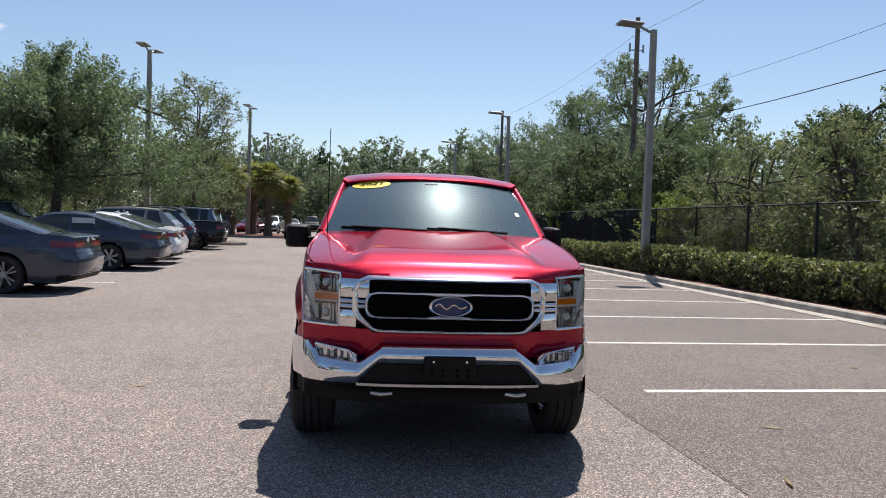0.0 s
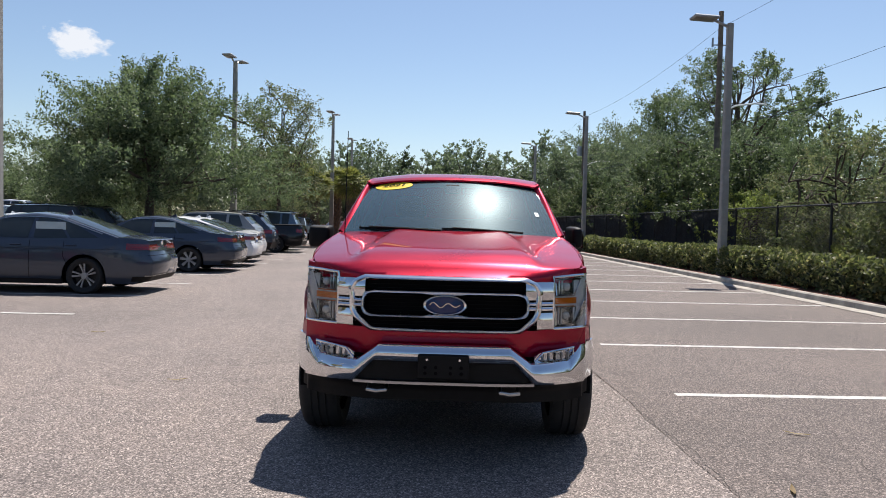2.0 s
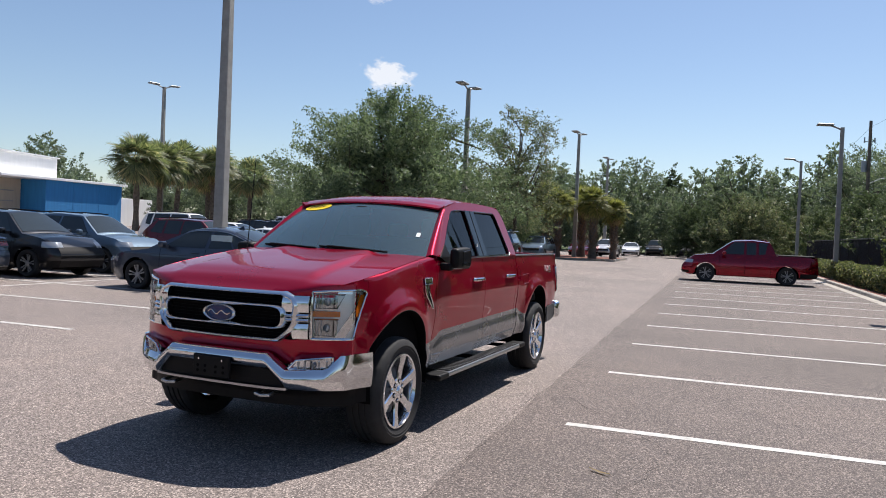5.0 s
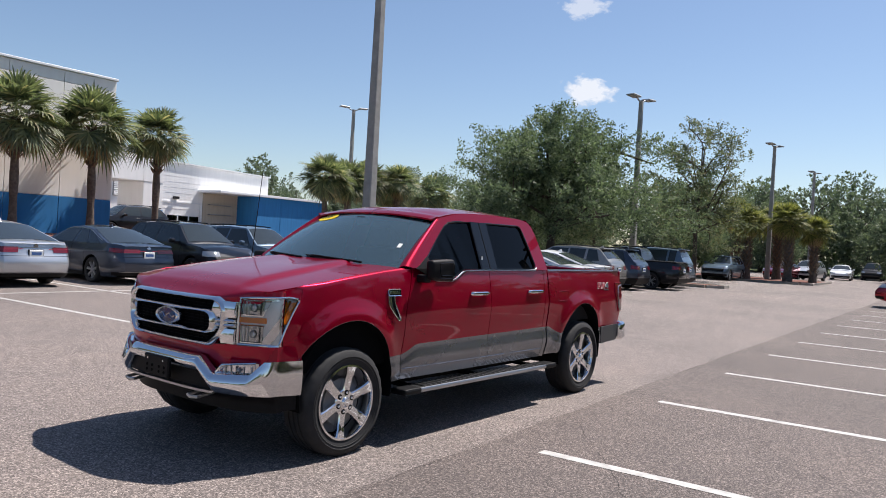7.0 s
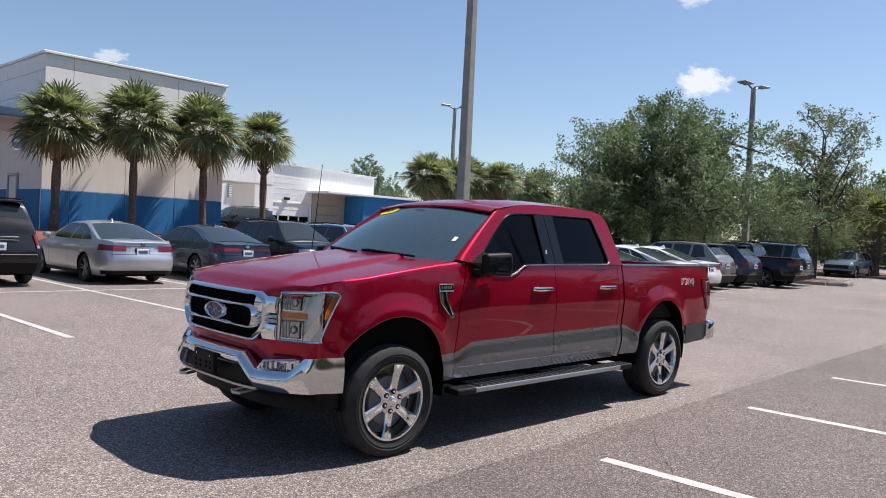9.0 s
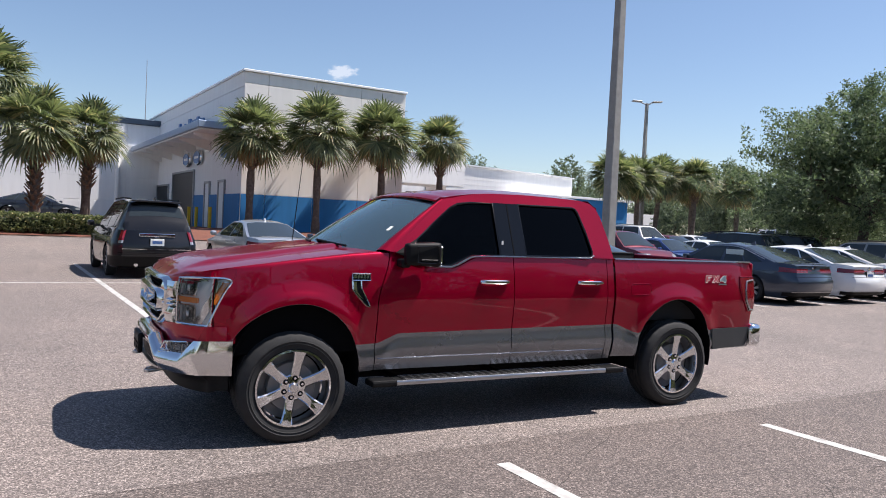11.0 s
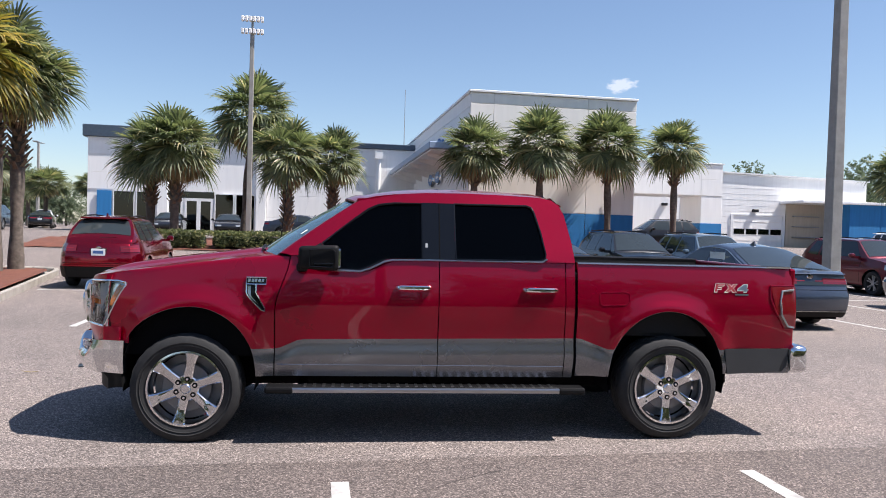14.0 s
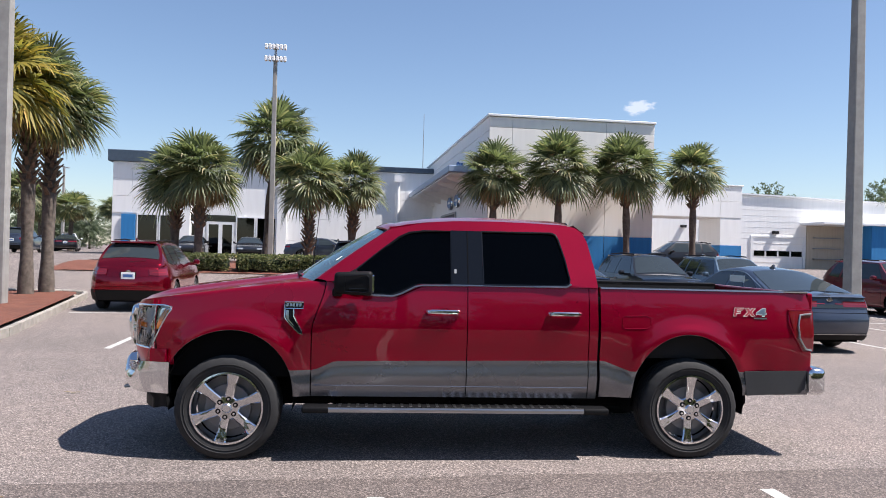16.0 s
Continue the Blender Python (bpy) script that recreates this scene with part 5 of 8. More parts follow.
def car(label, color, kind="sedan", m=None, lights="wide", rim=STEEL, spokes=10, category="car", stickers=False, plate=True):
    """A parked car: shell, cabin, glazing, wheels, lamps, mirrors and trim."""
    k = KINDS[kind]
    L, W, r, fa, ra, lo, roofz, belt = (k[q] for q in ("L", "W", "r", "fa", "ra", "lo", "roof", "belt"))
    root = thing("parked_car" if kind == "sedan" else "parked_suv", label, category, "parked cars", m)
    ar = r + 0.06
    ys = stations(L, ((fa, ar), (ra, ar)))
    half = lambda y: W / 2 * min(1, (1 - max(0, (0.75 - y) / 0.75) ** 2.6 * 0.24)) * (1 - max(0, (y - L + 0.6) / 0.6) ** 2.6 * 0.24)
    zlo = lambda y: max(lo + (0.06 if y < 0.1 or y > L - 0.1 else 0), arch(y, fa, ar, r), arch(y, ra, ar, r))
    zhi = lambda y: smooth_lerp(k["deck"], y)
    bulge = lambda z: 1 - 0.10 * max(0, (0.52 - z) / 0.4) ** 2 - 0.11 * max(0, (z - 0.62) / 0.5) ** 2 + 0.012 * math.exp(-((z - 0.82) / 0.05) ** 2)

    def shear(p):
        x, y, z = p
        t = max(0, (y - L + 0.7) / 0.7)
        y -= t * lerp(k["rear"], z)
        t = max(0, (0.6 - y) / 0.6)
        y += t * lerp(((0.2, 0.14), (0.45, 0.0), (0.62, 0.0), (0.85, 0.16), (1.0, 0.3)), z)
        return Vector((x, y, z))

    def side(y, z):
        return half(y) * bulge(z)

    bm = bmesh.new()
    rows = []
    n, d = 9, 6
    for y in ys:
        a, b = zlo(y), zhi(y)
        right = [(side(y, z), y, z) for z in seq(a, b, n)]
        xt = right[-1][0]
        top = [(xt * (1 - j / d), y, b + 0.035 * (1 - (1 - j / d) ** 2) * (1 if y < k["cab"][0] else 0.6)) for j in range(1, d)]
        rows.append([shear(p) for p in right + top + [(0, y, b + 0.035)] + [(-p[0], p[1], p[2]) for p in (right + top)[::-1]]])
    vs = grid(bm, rows, flip=True)
    for row in (vs[0], vs[-1]):
        for i in range(n + d - 1):
            q = (row[i], row[i + 1], row[-2 - i], row[-1 - i])
            try:
                bm.faces.new(q)
            except ValueError:
                pass
    bmesh.ops.remove_doubles(bm, verts=bm.verts, dist=1e-5)
    bmesh.ops.recalc_face_normals(bm, faces=bm.faces)
    part("body", bm, color, root, "", 50)
    part("underbody", boxes((-W * 0.4, W * 0.4, 0.3, L - 0.35, lo - 0.02, 0.55)), UNDER, root)
    # cabin
    c0, c1, c2, c3 = k["cab"]
    wb = lambda y: side(y, belt) * 0.985
    roofline = ((c0, belt - 0.03), (c1, roofz - 0.05), ((c1 + c2) / 2, roofz), (c2, roofz - 0.06), (c3, belt + 0.02))
    zr = lambda y: smooth_lerp(roofline, y)
    zb = lambda y: min(zhi(y), belt)
    narrow = W * 0.155

    def gx(y, z):
        t = max(0.0, (z - belt) / (roofz - belt))
        return wb(y) - narrow * t ** 1.15

    def cabin_row(y, off=0.0):
        b, t = zb(y) - 0.02, max(zr(y), zb(y) - 0.015)
        s = [(gx(y, z) + off, y, z) for z in seq(b, t, 7)]
        x = s[-1][0]
        top = [(x * (1 - j / 6), y, t + off + 0.05 * (1 - (1 - j / 6) ** 2.2)) for j in range(1, 7)]
        return s, top

    bm = bmesh.new()
    rows = []
    for y in seq(c0, c3, 46):
        s, t = cabin_row(y)
        rows.append([Vector(p) for p in s + t] + [Vector((-p[0], p[1], p[2])) for p in (s + t[:-1])[::-1]])
    rows.append([Vector((q.x, c3 + 0.03, min(q.z, zb(c3 + 0.03) - 0.03))) for q in rows[-1]])
    rows.insert(0, [Vector((q.x, c0 - 0.03, min(q.z, zb(c0) - 0.05))) for q in rows[0]])
    grid(bm, rows, flip=True)
    bmesh.ops.recalc_face_normals(bm, faces=bm.faces)
    part("cabin", bm, color, root, "", 50)

    def pane(name, edge_lo, edge_hi, nz=6, ny=10):
        for sg in (1, -1):
            bm = bmesh.new()
            rows = []
            for i in range(nz):
                q = i / (nz - 1)
                y0, z0 = edge_lo[0][0] + (edge_hi[0][0] - edge_lo[0][0]) * q, edge_lo[0][1] + (edge_hi[0][1] - edge_lo[0][1]) * q
                y1, z1 = edge_lo[1][0] + (edge_hi[1][0] - edge_lo[1][0]) * q, edge_lo[1][1] + (edge_hi[1][1] - edge_lo[1][1]) * q
                row = []
                for y, z in zip(seq(y0, y1, ny), seq(z0, z1, ny)):
                    z = min(z, zr(y) - 0.035)
                    row.append((sg * (gx(y, z) + 0.006), y, z))
                rows.append(row)
            grid(bm, rows, flip=sg > 0)
            part(name, bm, GLASS_OPAQUE, root, "dark side window", True)

    zt, zl = roofz - 0.075, belt + 0.025
    mid = (c1 + c2) / 2 + (0.05 if kind == "sedan" else -0.25)
    if kind == "sedan":
        pane("side_window", ((c0 + 0.42, zl), (mid - 0.05, zl)), ((c1 - 0.02, zt), (mid - 0.03, zt)))
        pane("side_window", ((mid + 0.05, zl), (c2 + 0.2, zl)), ((mid + 0.04, zt), (c2 - 0.1, zt)))
        pane("quarter_window", ((c2 + 0.25, zl), (c3 - 0.45, zl + 0.02)), ((c2 - 0.05, zt), (c2 + 0.05, zt)))
    else:
        q = c2 - 0.55
        pane("side_window", ((c0 + 0.4, zl), (mid - 0.05, zl)), ((c1 + 0.02, zt), (mid - 0.03, zt)))
        pane("side_window", ((mid + 0.05, zl), (q, zl)), ((mid + 0.04, zt), (q, zt)))
        pane("quarter_window", ((q + 0.1, zl), (c3 - 0.42, zl + 0.05)), ((q + 0.1, zt), (c2 - 0.1, zt - 0.02)))

    def deckpane(name, y0, y1, inset):
        bm = bmesh.new()
        rows = []
        for y in seq(y0, y1, 9):
            s, t = cabin_row(y, 0.006)
            x = s[-1][0] - 0.006
            xs = seq(-1, 1, 13)
            rows.append([((x - inset) * u, y, s[-1][2] + 0.008 + 0.05 * (1 - abs(u * (x - inset) / x) ** 2.2)) for u in xs])
        grid(bm, rows)
        bmesh.ops.recalc_face_normals(bm, faces=bm.faces)
        part(name, bm, GLASS_OPAQUE, root, "sloping dark glass", True)

    deckpane("windshield", c0 + 0.1, c1 - 0.06, 0.05)
    deckpane("rear_window", c2 + 0.05, c3 - (0.06 if kind == "sedan" else 0.12), 0.07)
    if kind == "pickup":
        part("bed_cover", boxes((-W / 2 + 0.16, W / 2 - 0.16, 3.8, 5.2, 1.2, 1.255), bevel=0.02), BLACKPL, root, "black bed cover")
    # wheels and dark arches
    for y in (fa, ra):
        for sg in (1, -1):
            wheel_parts(root, sg * (W / 2 - 0.012), y, r, sg, rim_mat=rim, spokes=spokes)
            bm = bmesh.new()
            rows = [[(sg * xx, y + (ar + 0.012) * math.cos(a), r + (ar + 0.012) * math.sin(a)) for a in seq(-0.15, math.pi + 0.15, 15)] for xx in (W / 2 - 0.05, W / 2 - 0.34)]
            grid(bm, rows)
            part("wheel_arch_liner", bm, UNDER, root)

    def wrap(name, z0, z1, back, inner, mat, at_rear=True, off=0.01, lab="", both=True, nz=4, taper=0.0):
        """A lamp or trim that bends round a corner of the shell."""
        for sg in (1, -1) if both else (1,):
            bm = bmesh.new()
            rows = []
            E = L if at_rear else 0.0
            sd = -1 if at_rear else 1
            curve = [(None, E + sd * back * (1 - i / 8)) for i in range(9)] + [(half(E) * (1 - i / 6) + inner * i / 6, E) for i in range(1, 7)]
            for z in seq(z0, z1, nz):
                row = []
                for i, (cx, y) in enumerate(curve):
                    zz = z if z == z0 or not taper else z - taper * max(0, (8 - i) / 8)
                    x = (half(y) if cx is None else cx) * bulge(zz)
                    p = shear((x, y, zz))
                    nx = off if cx is None else 0
                    row.append((sg * (p.x + nx), p.y - sd * off, p.z))
                rows.append(row)
            grid(bm, rows)
            bmesh.ops.recalc_face_normals(bm, faces=bm.faces)
            part(name, bm, mat, root, lab, True)

    if kind == "sedan":
        wrap("tail_light", 0.80 if lights == "narrow" else 0.825, 0.925, 0.40, 0.40 if lights == "narrow" else 0.26, RED_LENS, lab="wrap-around red tail light", taper=-0.02)
        wrap("light_strip", 0.872, 0.886, 0.3, 0.30 if lights == "narrow" else 0.1, GLOW_LENS, off=0.013)
        wrap("dark_garnish", 0.80, 0.868, 0.0, 0.0, GLASS_OPAQUE, off=0.008) if lights == "wide" else wrap("chrome_strip", 0.895, 0.915, 0.0, 0.0, CHROME, off=0.008)
        wrap("trunk_seam", 0.716, 0.724, 0.05, 0.0, UNDER, off=0.003)
        wrap("trunk_lip", 1.0, 1.016, 0.0, 0.0, color, off=0.025)
        for sg in (1, -1):
            part("side_crease", tube(bmesh.new(), [shear((sg * (side(y, 0.83) + 0.001), y, 0.83)) for y in seq(fa - 0.5, L - 0.5, 16)], 0.006, 5), color, root, "", True)
            part("reflector", boxes((sg * 0.6, sg * 0.74, L - 0.07, L - 0.052, 0.42, 0.45), bevel=0.004), RED_LENS, root)
        wrap("head_light", 0.62, 0.72, 0.4, 0.45, CLEAR_LENS, False, lab="slim clear headlight")
        wrap("rear_valance", 0.24, 0.33, 0.3, 0.0, BLACKPL)
        wrap("bumper_strip", 0.336, 0.348, 0.1, 0.0, SATIN)
        wrap("front_intake", 0.3, 0.44, 0.12, 0.0, BLACKPL, False)
    else:
        hi_t = 1.02 if kind == "suv" else 1.05
        if kind == "big_suv":
            wrap("tail_light", 0.83, 1.13, 0.12, W * 0.405, RED_LENS, lab="tall red tail light on the body corner")
            wrap("reverse_lens", 0.83, 0.89, 0.1, W * 0.405, CLEAR_LENS, off=0.014)
            wrap("light_strip", 0.95, 1.1, 0.1, W * 0.41, GLOW_LENS, off=0.014)
            part("tailgate_bar", boxes((-0.4, 0.4, L - 0.09, L - 0.03, 0.99, 1.07), bevel=0.015, seg=2), CHROME, root, "short chrome tailgate bar")
            wrap("bumper_strip", 0.69, 0.705, 0.0, 0.0, CHROME, off=0.02)
            part("exhaust_tip", rods(((0.45, L - 0.35, 0.33), (0.45, L - 0.05, 0.33), 0.04, 0.045, 12)), CHROME, root, "", True)
        else:
            wrap("tail_light", hi_t - 0.14, hi_t + 0.0, 0.26, W * 0.27, RED_LENS, lab="slim red tail light on the body corner", taper=-0.03)
            wrap("light_strip", hi_t - 0.075, hi_t - 0.055, 0.2, W * 0.3, GLOW_LENS, off=0.014)
            wrap("tailgate_crease", hi_t - 0.17, hi_t - 0.158, 0.0, 0.0, color, off=0.014)
            part("rear_wiper", rods(((0.0, c3 - 0.02, belt + 0.09), (-0.36, c3 - 0.05, belt + 0.12), 0.012, 0.008, 6)), BLACKPL, root)
        wrap("tailgate_seam", 0.60, 0.61, 0.1, 0.0, UNDER, off=0.003)
        wrap("bumper_step", 0.535, 0.56, 0.12, 0.0, color, off=0.03)
        for sg in (1, -1):
            part("reflector", boxes((sg * 0.62, sg * 0.76, L - 0.06, L - 0.02, 0.47, 0.5), bevel=0.004), RED_LENS, root)
        part("rear_spoiler", boxes((-W / 2 + narrow + 0.12, W / 2 - narrow - 0.12, c2 - 0.05, c2 + 0.16, roofz - 0.045, roofz + 0.0), bevel=0.02, seg=2), color, root) if kind != "pickup" else None
        wrap("head_light", 0.78, 0.93, 0.42, 0.55, CLEAR_LENS, False, lab="clear headlight")
        wrap("rear_valance", lo + 0.03, 0.52, 0.7, 0.0, BLACKPL)
        wrap("front_intake", lo + 0.05, 0.45, 0.3, 0.0, BLACKPL, False)
        wrap("grille", 0.58, 0.8, 0.0, 0.0, BLACKPL, False)
        for sg in (1, -1):
            part("roof_rail", tube(bmesh.new(), [(sg * (W / 2 - narrow - 0.14), y, roofz + 0.055 - 0.03 * abs(t)) for t, y in zip(seq(-1, 1, 7), seq(c1 + 0.1, c2 - 0.1, 7))], 0.018, 6), BLACKPL, root)
    # plate, badge bar, mirrors, handles, sills
    if plate:
        z = 0.775 if kind == "sedan" else 0.86
        py = L - lerp(k["rear"], z)
        part("plate_recess", boxes((-0.18, 0.18, py - 0.02, py + 0.011, z - 0.095, z + 0.095), bevel=0.01), BLACKPL, root)
        pl = part("number_plate", boxes((-0.155, 0.155, py + 0.012, py + 0.024, z - 0.08, z + 0.08), bevel=0.006), PLATE, root, "white number plate")
        part("plate_bar", boxes((-0.11, 0.11, py + 0.024, py + 0.027, z - 0.03, z + 0.035)), BLUE_BAR, pl)
    bm = bmesh.new()
    lathe(bm, [(0, 0), (0.05, 0), (0.06, 0.012)], 16)
    for v in bm.verts:
        v.co = (v.co.y, L - lerp(k["rear"], 0.95) + 0.02 - v.co.x, 0.95 + v.co.z * 0.8)
    part("badge", bm, CHROME, root)
    for sg in (1, -1):
        bm = bmesh.new()
        box(bm, sg * (W / 2 + 0.03), sg * (W / 2 + 0.2), c0 + 0.42, c0 + 0.58, belt + 0.0, belt + 0.14, 0.05, 2)
        box(bm, sg * (W / 2 - 0.12), sg * (W / 2 + 0.06), c0 + 0.45, c0 + 0.52, belt - 0.02, belt + 0.05)
        part("mirror", bm, color, root)
        for y in (mid - 0.25, mid + 0.75):
            zz = belt - 0.1
            part("door_handle", boxes((sg * (side(y, zz) - 0.005), sg * (side(y, zz) + 0.03), y - 0.1, y + 0.1, zz - 0.014, zz + 0.014), bevel=0.01), color, root)
        for y in (c0 + 0.32, mid, mid + 1.0 if kind != "sedan" else ra - 0.32):
            bm = bmesh.new()
            zz = seq(lo + 0.1, belt - 0.02, 8)
            yy = [y + (0.0 if y < ra - 0.5 or z < 0.6 else -0.05) for z in zz]
            grid(bm, [[(sg * (side(a, z) + 0.002), a - 0.005, z) for a, z in zip(yy, zz)], [(sg * (side(a, z) + 0.002), a + 0.005, z) for a, z in zip(yy, zz)]])
            part("door_seam", bm, UNDER, root)
        part("sill", boxes((sg * (W / 2 - 0.1), sg * (W / 2 - 0.035), fa + ar, ra - ar, lo - 0.02, lo + 0.09), bevel=0.02), BLACKPL, root)
        if kind == "sedan":
            part("window_trim", tube(bmesh.new(), [(sg * (gx(y, min(zt + 0.02, zr(y) - 0.03)) + 0.008), y, min(zt + 0.02, zr(y) - 0.03)) for y in seq(c1, c3 - 0.4, 12)], 0.009, 5), SATIN, root)
    if stickers:
        y, z = mid + 0.35, belt + 0.2
        part("window_label", boxes((-(gx(y, z) + 0.014), -(gx(y, z) + 0.007), y - 0.3, y + 0.24, z - 0.14, z + 0.12)), SHEET, root, "pale price sheet inside the side window")
        part("window_label", boxes((gx(y, z) + 0.007, gx(y, z) + 0.014, y - 0.3, y + 0.24, z - 0.14, z + 0.12)), SHEET, root, "pale price sheet inside the side window")
    tube_ob = part("roof_fin", slab([(c2 - 0.3, roofz + 0.0), (c2 - 0.12, roofz + 0.09), (c2 - 0.08, roofz)], 0.03, f=lambda a, b, c: (c - 0.015, a, b)), color, root)
    return root


SHEET = plain("price_sheet_behind_glass", (0.42, 0.52, 0.55), 0.3)
GLASS_OPAQUE = plain("dark_car_glass", (0.028, 0.036, 0.039), 0.03, grain=0.05, spec=0.55)
BLUE_BAR = plain("plate_print", (0.05, 0.12, 0.3), 0.5)
P_GREY = paint("dark_grey_paint", (0.045, 0.058, 0.085), metal=0.6, coat=1.0)
P_WHITE = paint("white_paint", (0.72, 0.73, 0.74), 0.05, metal=0.0)
P_SILVER = paint("silver_paint", (0.52, 0.54, 0.57), metal=0.75)
P_BLACK = paint("black_paint", (0.008, 0.008, 0.01), metal=0.1)
P_RED = paint("crimson_paint", (0.26, 0.002, 0.016), 0.3, 0.18, 0.8)
P_MAROON = paint("maroon_paint", (0.12, 0.01, 0.018), metal=0.4)
P_BLUE = paint("blue_paint", (0.02, 0.045, 0.16), metal=0.4)
P_STEEL = paint("steel_blue_paint", (0.12, 0.17, 0.22), metal=0.5)
P_CHAMP = paint("warm_silver_paint", (0.3, 0.29, 0.27), metal=0.6)


def nose_out(x, y, rz=0.0):
    """Pose of a car whose front bumper faces +x and stands at x."""
    return pose(x, y, lay(x), 0, 0, 90 + rz)


def tail_out(x, y, L, rz=0.0):
    """Pose of a car whose rear bumper faces +x and stands at x."""
    return pose(x - L, y, lay(x - 2), 0, 0, -90 + rz)


SL, UL, BL = 4.95, 4.65, 4.9
car("dark grey sedan with a price sheet in its window", P_GREY, "sedan", tail_out(-5.1, 10.38, SL), stickers=True, plate=False)
car("dark grey sedan with dark spoked wheels", P_GREY, "sedan", tail_out(-5.1, 16.6, SL), stickers=True, spokes=7, plate=False)
car("white sedan parked tail towards the aisle", P_WHITE, "sedan", tail_out(-5.2, 19.2, SL))
car("white sedan with slim red tail lights", P_WHITE, "sedan", tail_out(-5.6, 21.8, SL), lights="narrow")
car("warm silver SUV with tall red tail lights", P_CHAMP, "suv", tail_out(-6.2, 24.5, UL), category="SUV")
car("dark blue-grey SUV parked in the row", P_GREY, "suv", tail_out(-6.2, 27.2, UL), category="SUV")
car("black pickup with a covered bed parked in the row", P_BLACK, "pickup", tail_out(-5.4, 30.0, 5.33), category="pickup truck").name = "parked_pickup"
car("grey SUV at the end of the row", P_STEEL, "big_suv", tail_out(-6.0, 32.9, BL), category="SUV")
# second row
car("crimson SUV with slim red tail lights", P_RED, "suv", tail_out(-11.7, -3.1, UL), category="SUV")
car("black boxy SUV with roof rails and chrome tail bar", P_BLACK, "big_suv", tail_out(-12.4, 2.35, BL), category="SUV")
car("silver sedan with red tail lights and a plate", P_SILVER, "sedan", tail_out(-12.5, 5.5, SL), lights="narrow")
car("dark grey sedan with pale spoked wheels", P_GREY, "sedan", tail_out(-12.6, 8.45, SL), spokes=7)
car("black SUV parked nose towards the aisle", P_BLACK, "suv", nose_out(-12.2, 11.0), category="SUV")
car("steel grey SUV parked nose towards the aisle", P_STEEL, "suv", nose_out(-12.4, 13.7), category="SUV")
car("maroon SUV parked nose towards the aisle", P_MAROON, "suv", nose_out(-12.4, 19.2), category="SUV")
car("blue sedan parked nose towards the aisle", P_BLUE, "sedan", nose_out(-12.5, 21.9))
car("white sedan parked nose towards the aisle", P_WHITE, "sedan", nose_out(-12.5, 24.6))
car("black SUV in the second row", P_BLACK, "big_suv", nose_out(-12.4, 27.4), category="SUV")
car("black SUV in the second row", P_BLACK, "big_suv", nose_out(-12.4, 30.1), category="SUV")
# third row and beyond, towards the workshop
car("white SUV beyond the car rows", P_WHITE, "big_suv", nose_out(-20.5, 28.5), category="SUV")
car("dark SUV before the workshop portal", P_BLACK, "suv", pose(-33.6, 18.7, lay(-33), 0, 0, 0), category="SUV")
for x, y, p, k in ((-20.5, 33, P_WHITE, "sedan"), (-20.5, 36, P_BLACK, "suv"), (-20.5, 39, P_WHITE, "suv"), (-20, 42, P_GREY, "sedan"), (-24, 46, P_WHITE, "suv"), (-20, 30.5, P_MAROON, "sedan")):
    car("parked car in a far row", p, k, nose_out(x, y), category="car")
# cars before the showroom
car("black sedan before the showroom", P_BLACK, "sedan", nose_out(-44, -3.7, 6))
car("black sedan before the showroom", P_BLACK, "sedan", nose_out(-44, -7.6, 4))
car("dark sedan before the showroom wall", P_GREY, "sedan", nose_out(-44, 1.8, 6))
car("dark grey sedan behind the service lane", P_GREY, "sedan", pose(-42, 3.6, lay(-42), 0, 0, 172))
# far end
car("steel blue SUV facing the aisle by the island", P_STEEL, "suv", pose(-9.3, 49.0, 0, 0, 0, -3), category="SUV")
car("red sedan near the far palms", P_RED, "sedan", pose(-8.2, 62.5, 0, 0, 0, -8))
car("silver SUV near the far palms", P_SILVER, "suv", pose(-6.6, 66, 0, 0, 0, -6), category="SUV")
car("white sedan near the far palms", P_WHITE, "sedan", pose(-5.0, 77, 0, 0, 0, 4))
car("dark SUV at the far end of the lot", P_BLACK, "big_suv", pose(0.3, 84, 0, 0, 0, 0), category="SUV")
car("dark SUV at the far end of the lot", P_BLACK, "big_suv", pose(-3.2, 85, 0, 0, 0, 0), category="SUV")
car("dark grey SUV on the side drive", P_GREY, "suv", pose(-50.5, -19.6, lay(-52), 0, 0, -84), category="SUV")
car("black sedan on the side drive", P_BLACK, "sedan", pose(-65, -21.8, lay(-52), 0, 0, -75))
car("white SUV on the side drive", P_WHITE, "suv", pose(-74, -24.5, lay(-52), 0, 0, -75), category="SUV")

red_truck = car("crimson mid-size pickup with a covered bed across the stalls", P_RED, "pickup", pose(1.94, 30.55, 0, 0, 0, -90), category="pickup truck", rim=STEEL, plate=False)
red_truck.name = "parked_pickup"
cloud("cloud_1", -362, 800, 184, 40, 25, 8)
cloud("cloud_2", -360, 772, 272, 36, 19, 0, WISP)
cloud("cloud_3", -810, 341, 173, 24, 12, -4, WISP)


# ---- the red pickup ----
T_RED = paint("truck_red_paint", (0.31, 0.0004, 0.021), 0.35, 0.31, 0.57, 0.8)
T_RED.node_tree.nodes["Principled BSDF"].inputs["Specular Tint"].default_value = (1, 0.35, 0.45, 1)
T_GREY = paint("truck_lower_grey_paint", (0.2, 0.206, 0.224), 0.2, 0.26, 0.8, 0.7)
T_CHROME = plain("bright_chrome", (0.76, 0.77, 0.79), 0.09, 1.0, grain=0.01)
T_GLASS = tinted_glass("privacy_glass", (0.03, 0.033, 0.035), 0.0, 1.2)
T_FRONT_GLASS = tinted_glass("front_door_glass", (0.13, 0.135, 0.135), 0.0, 1.2)
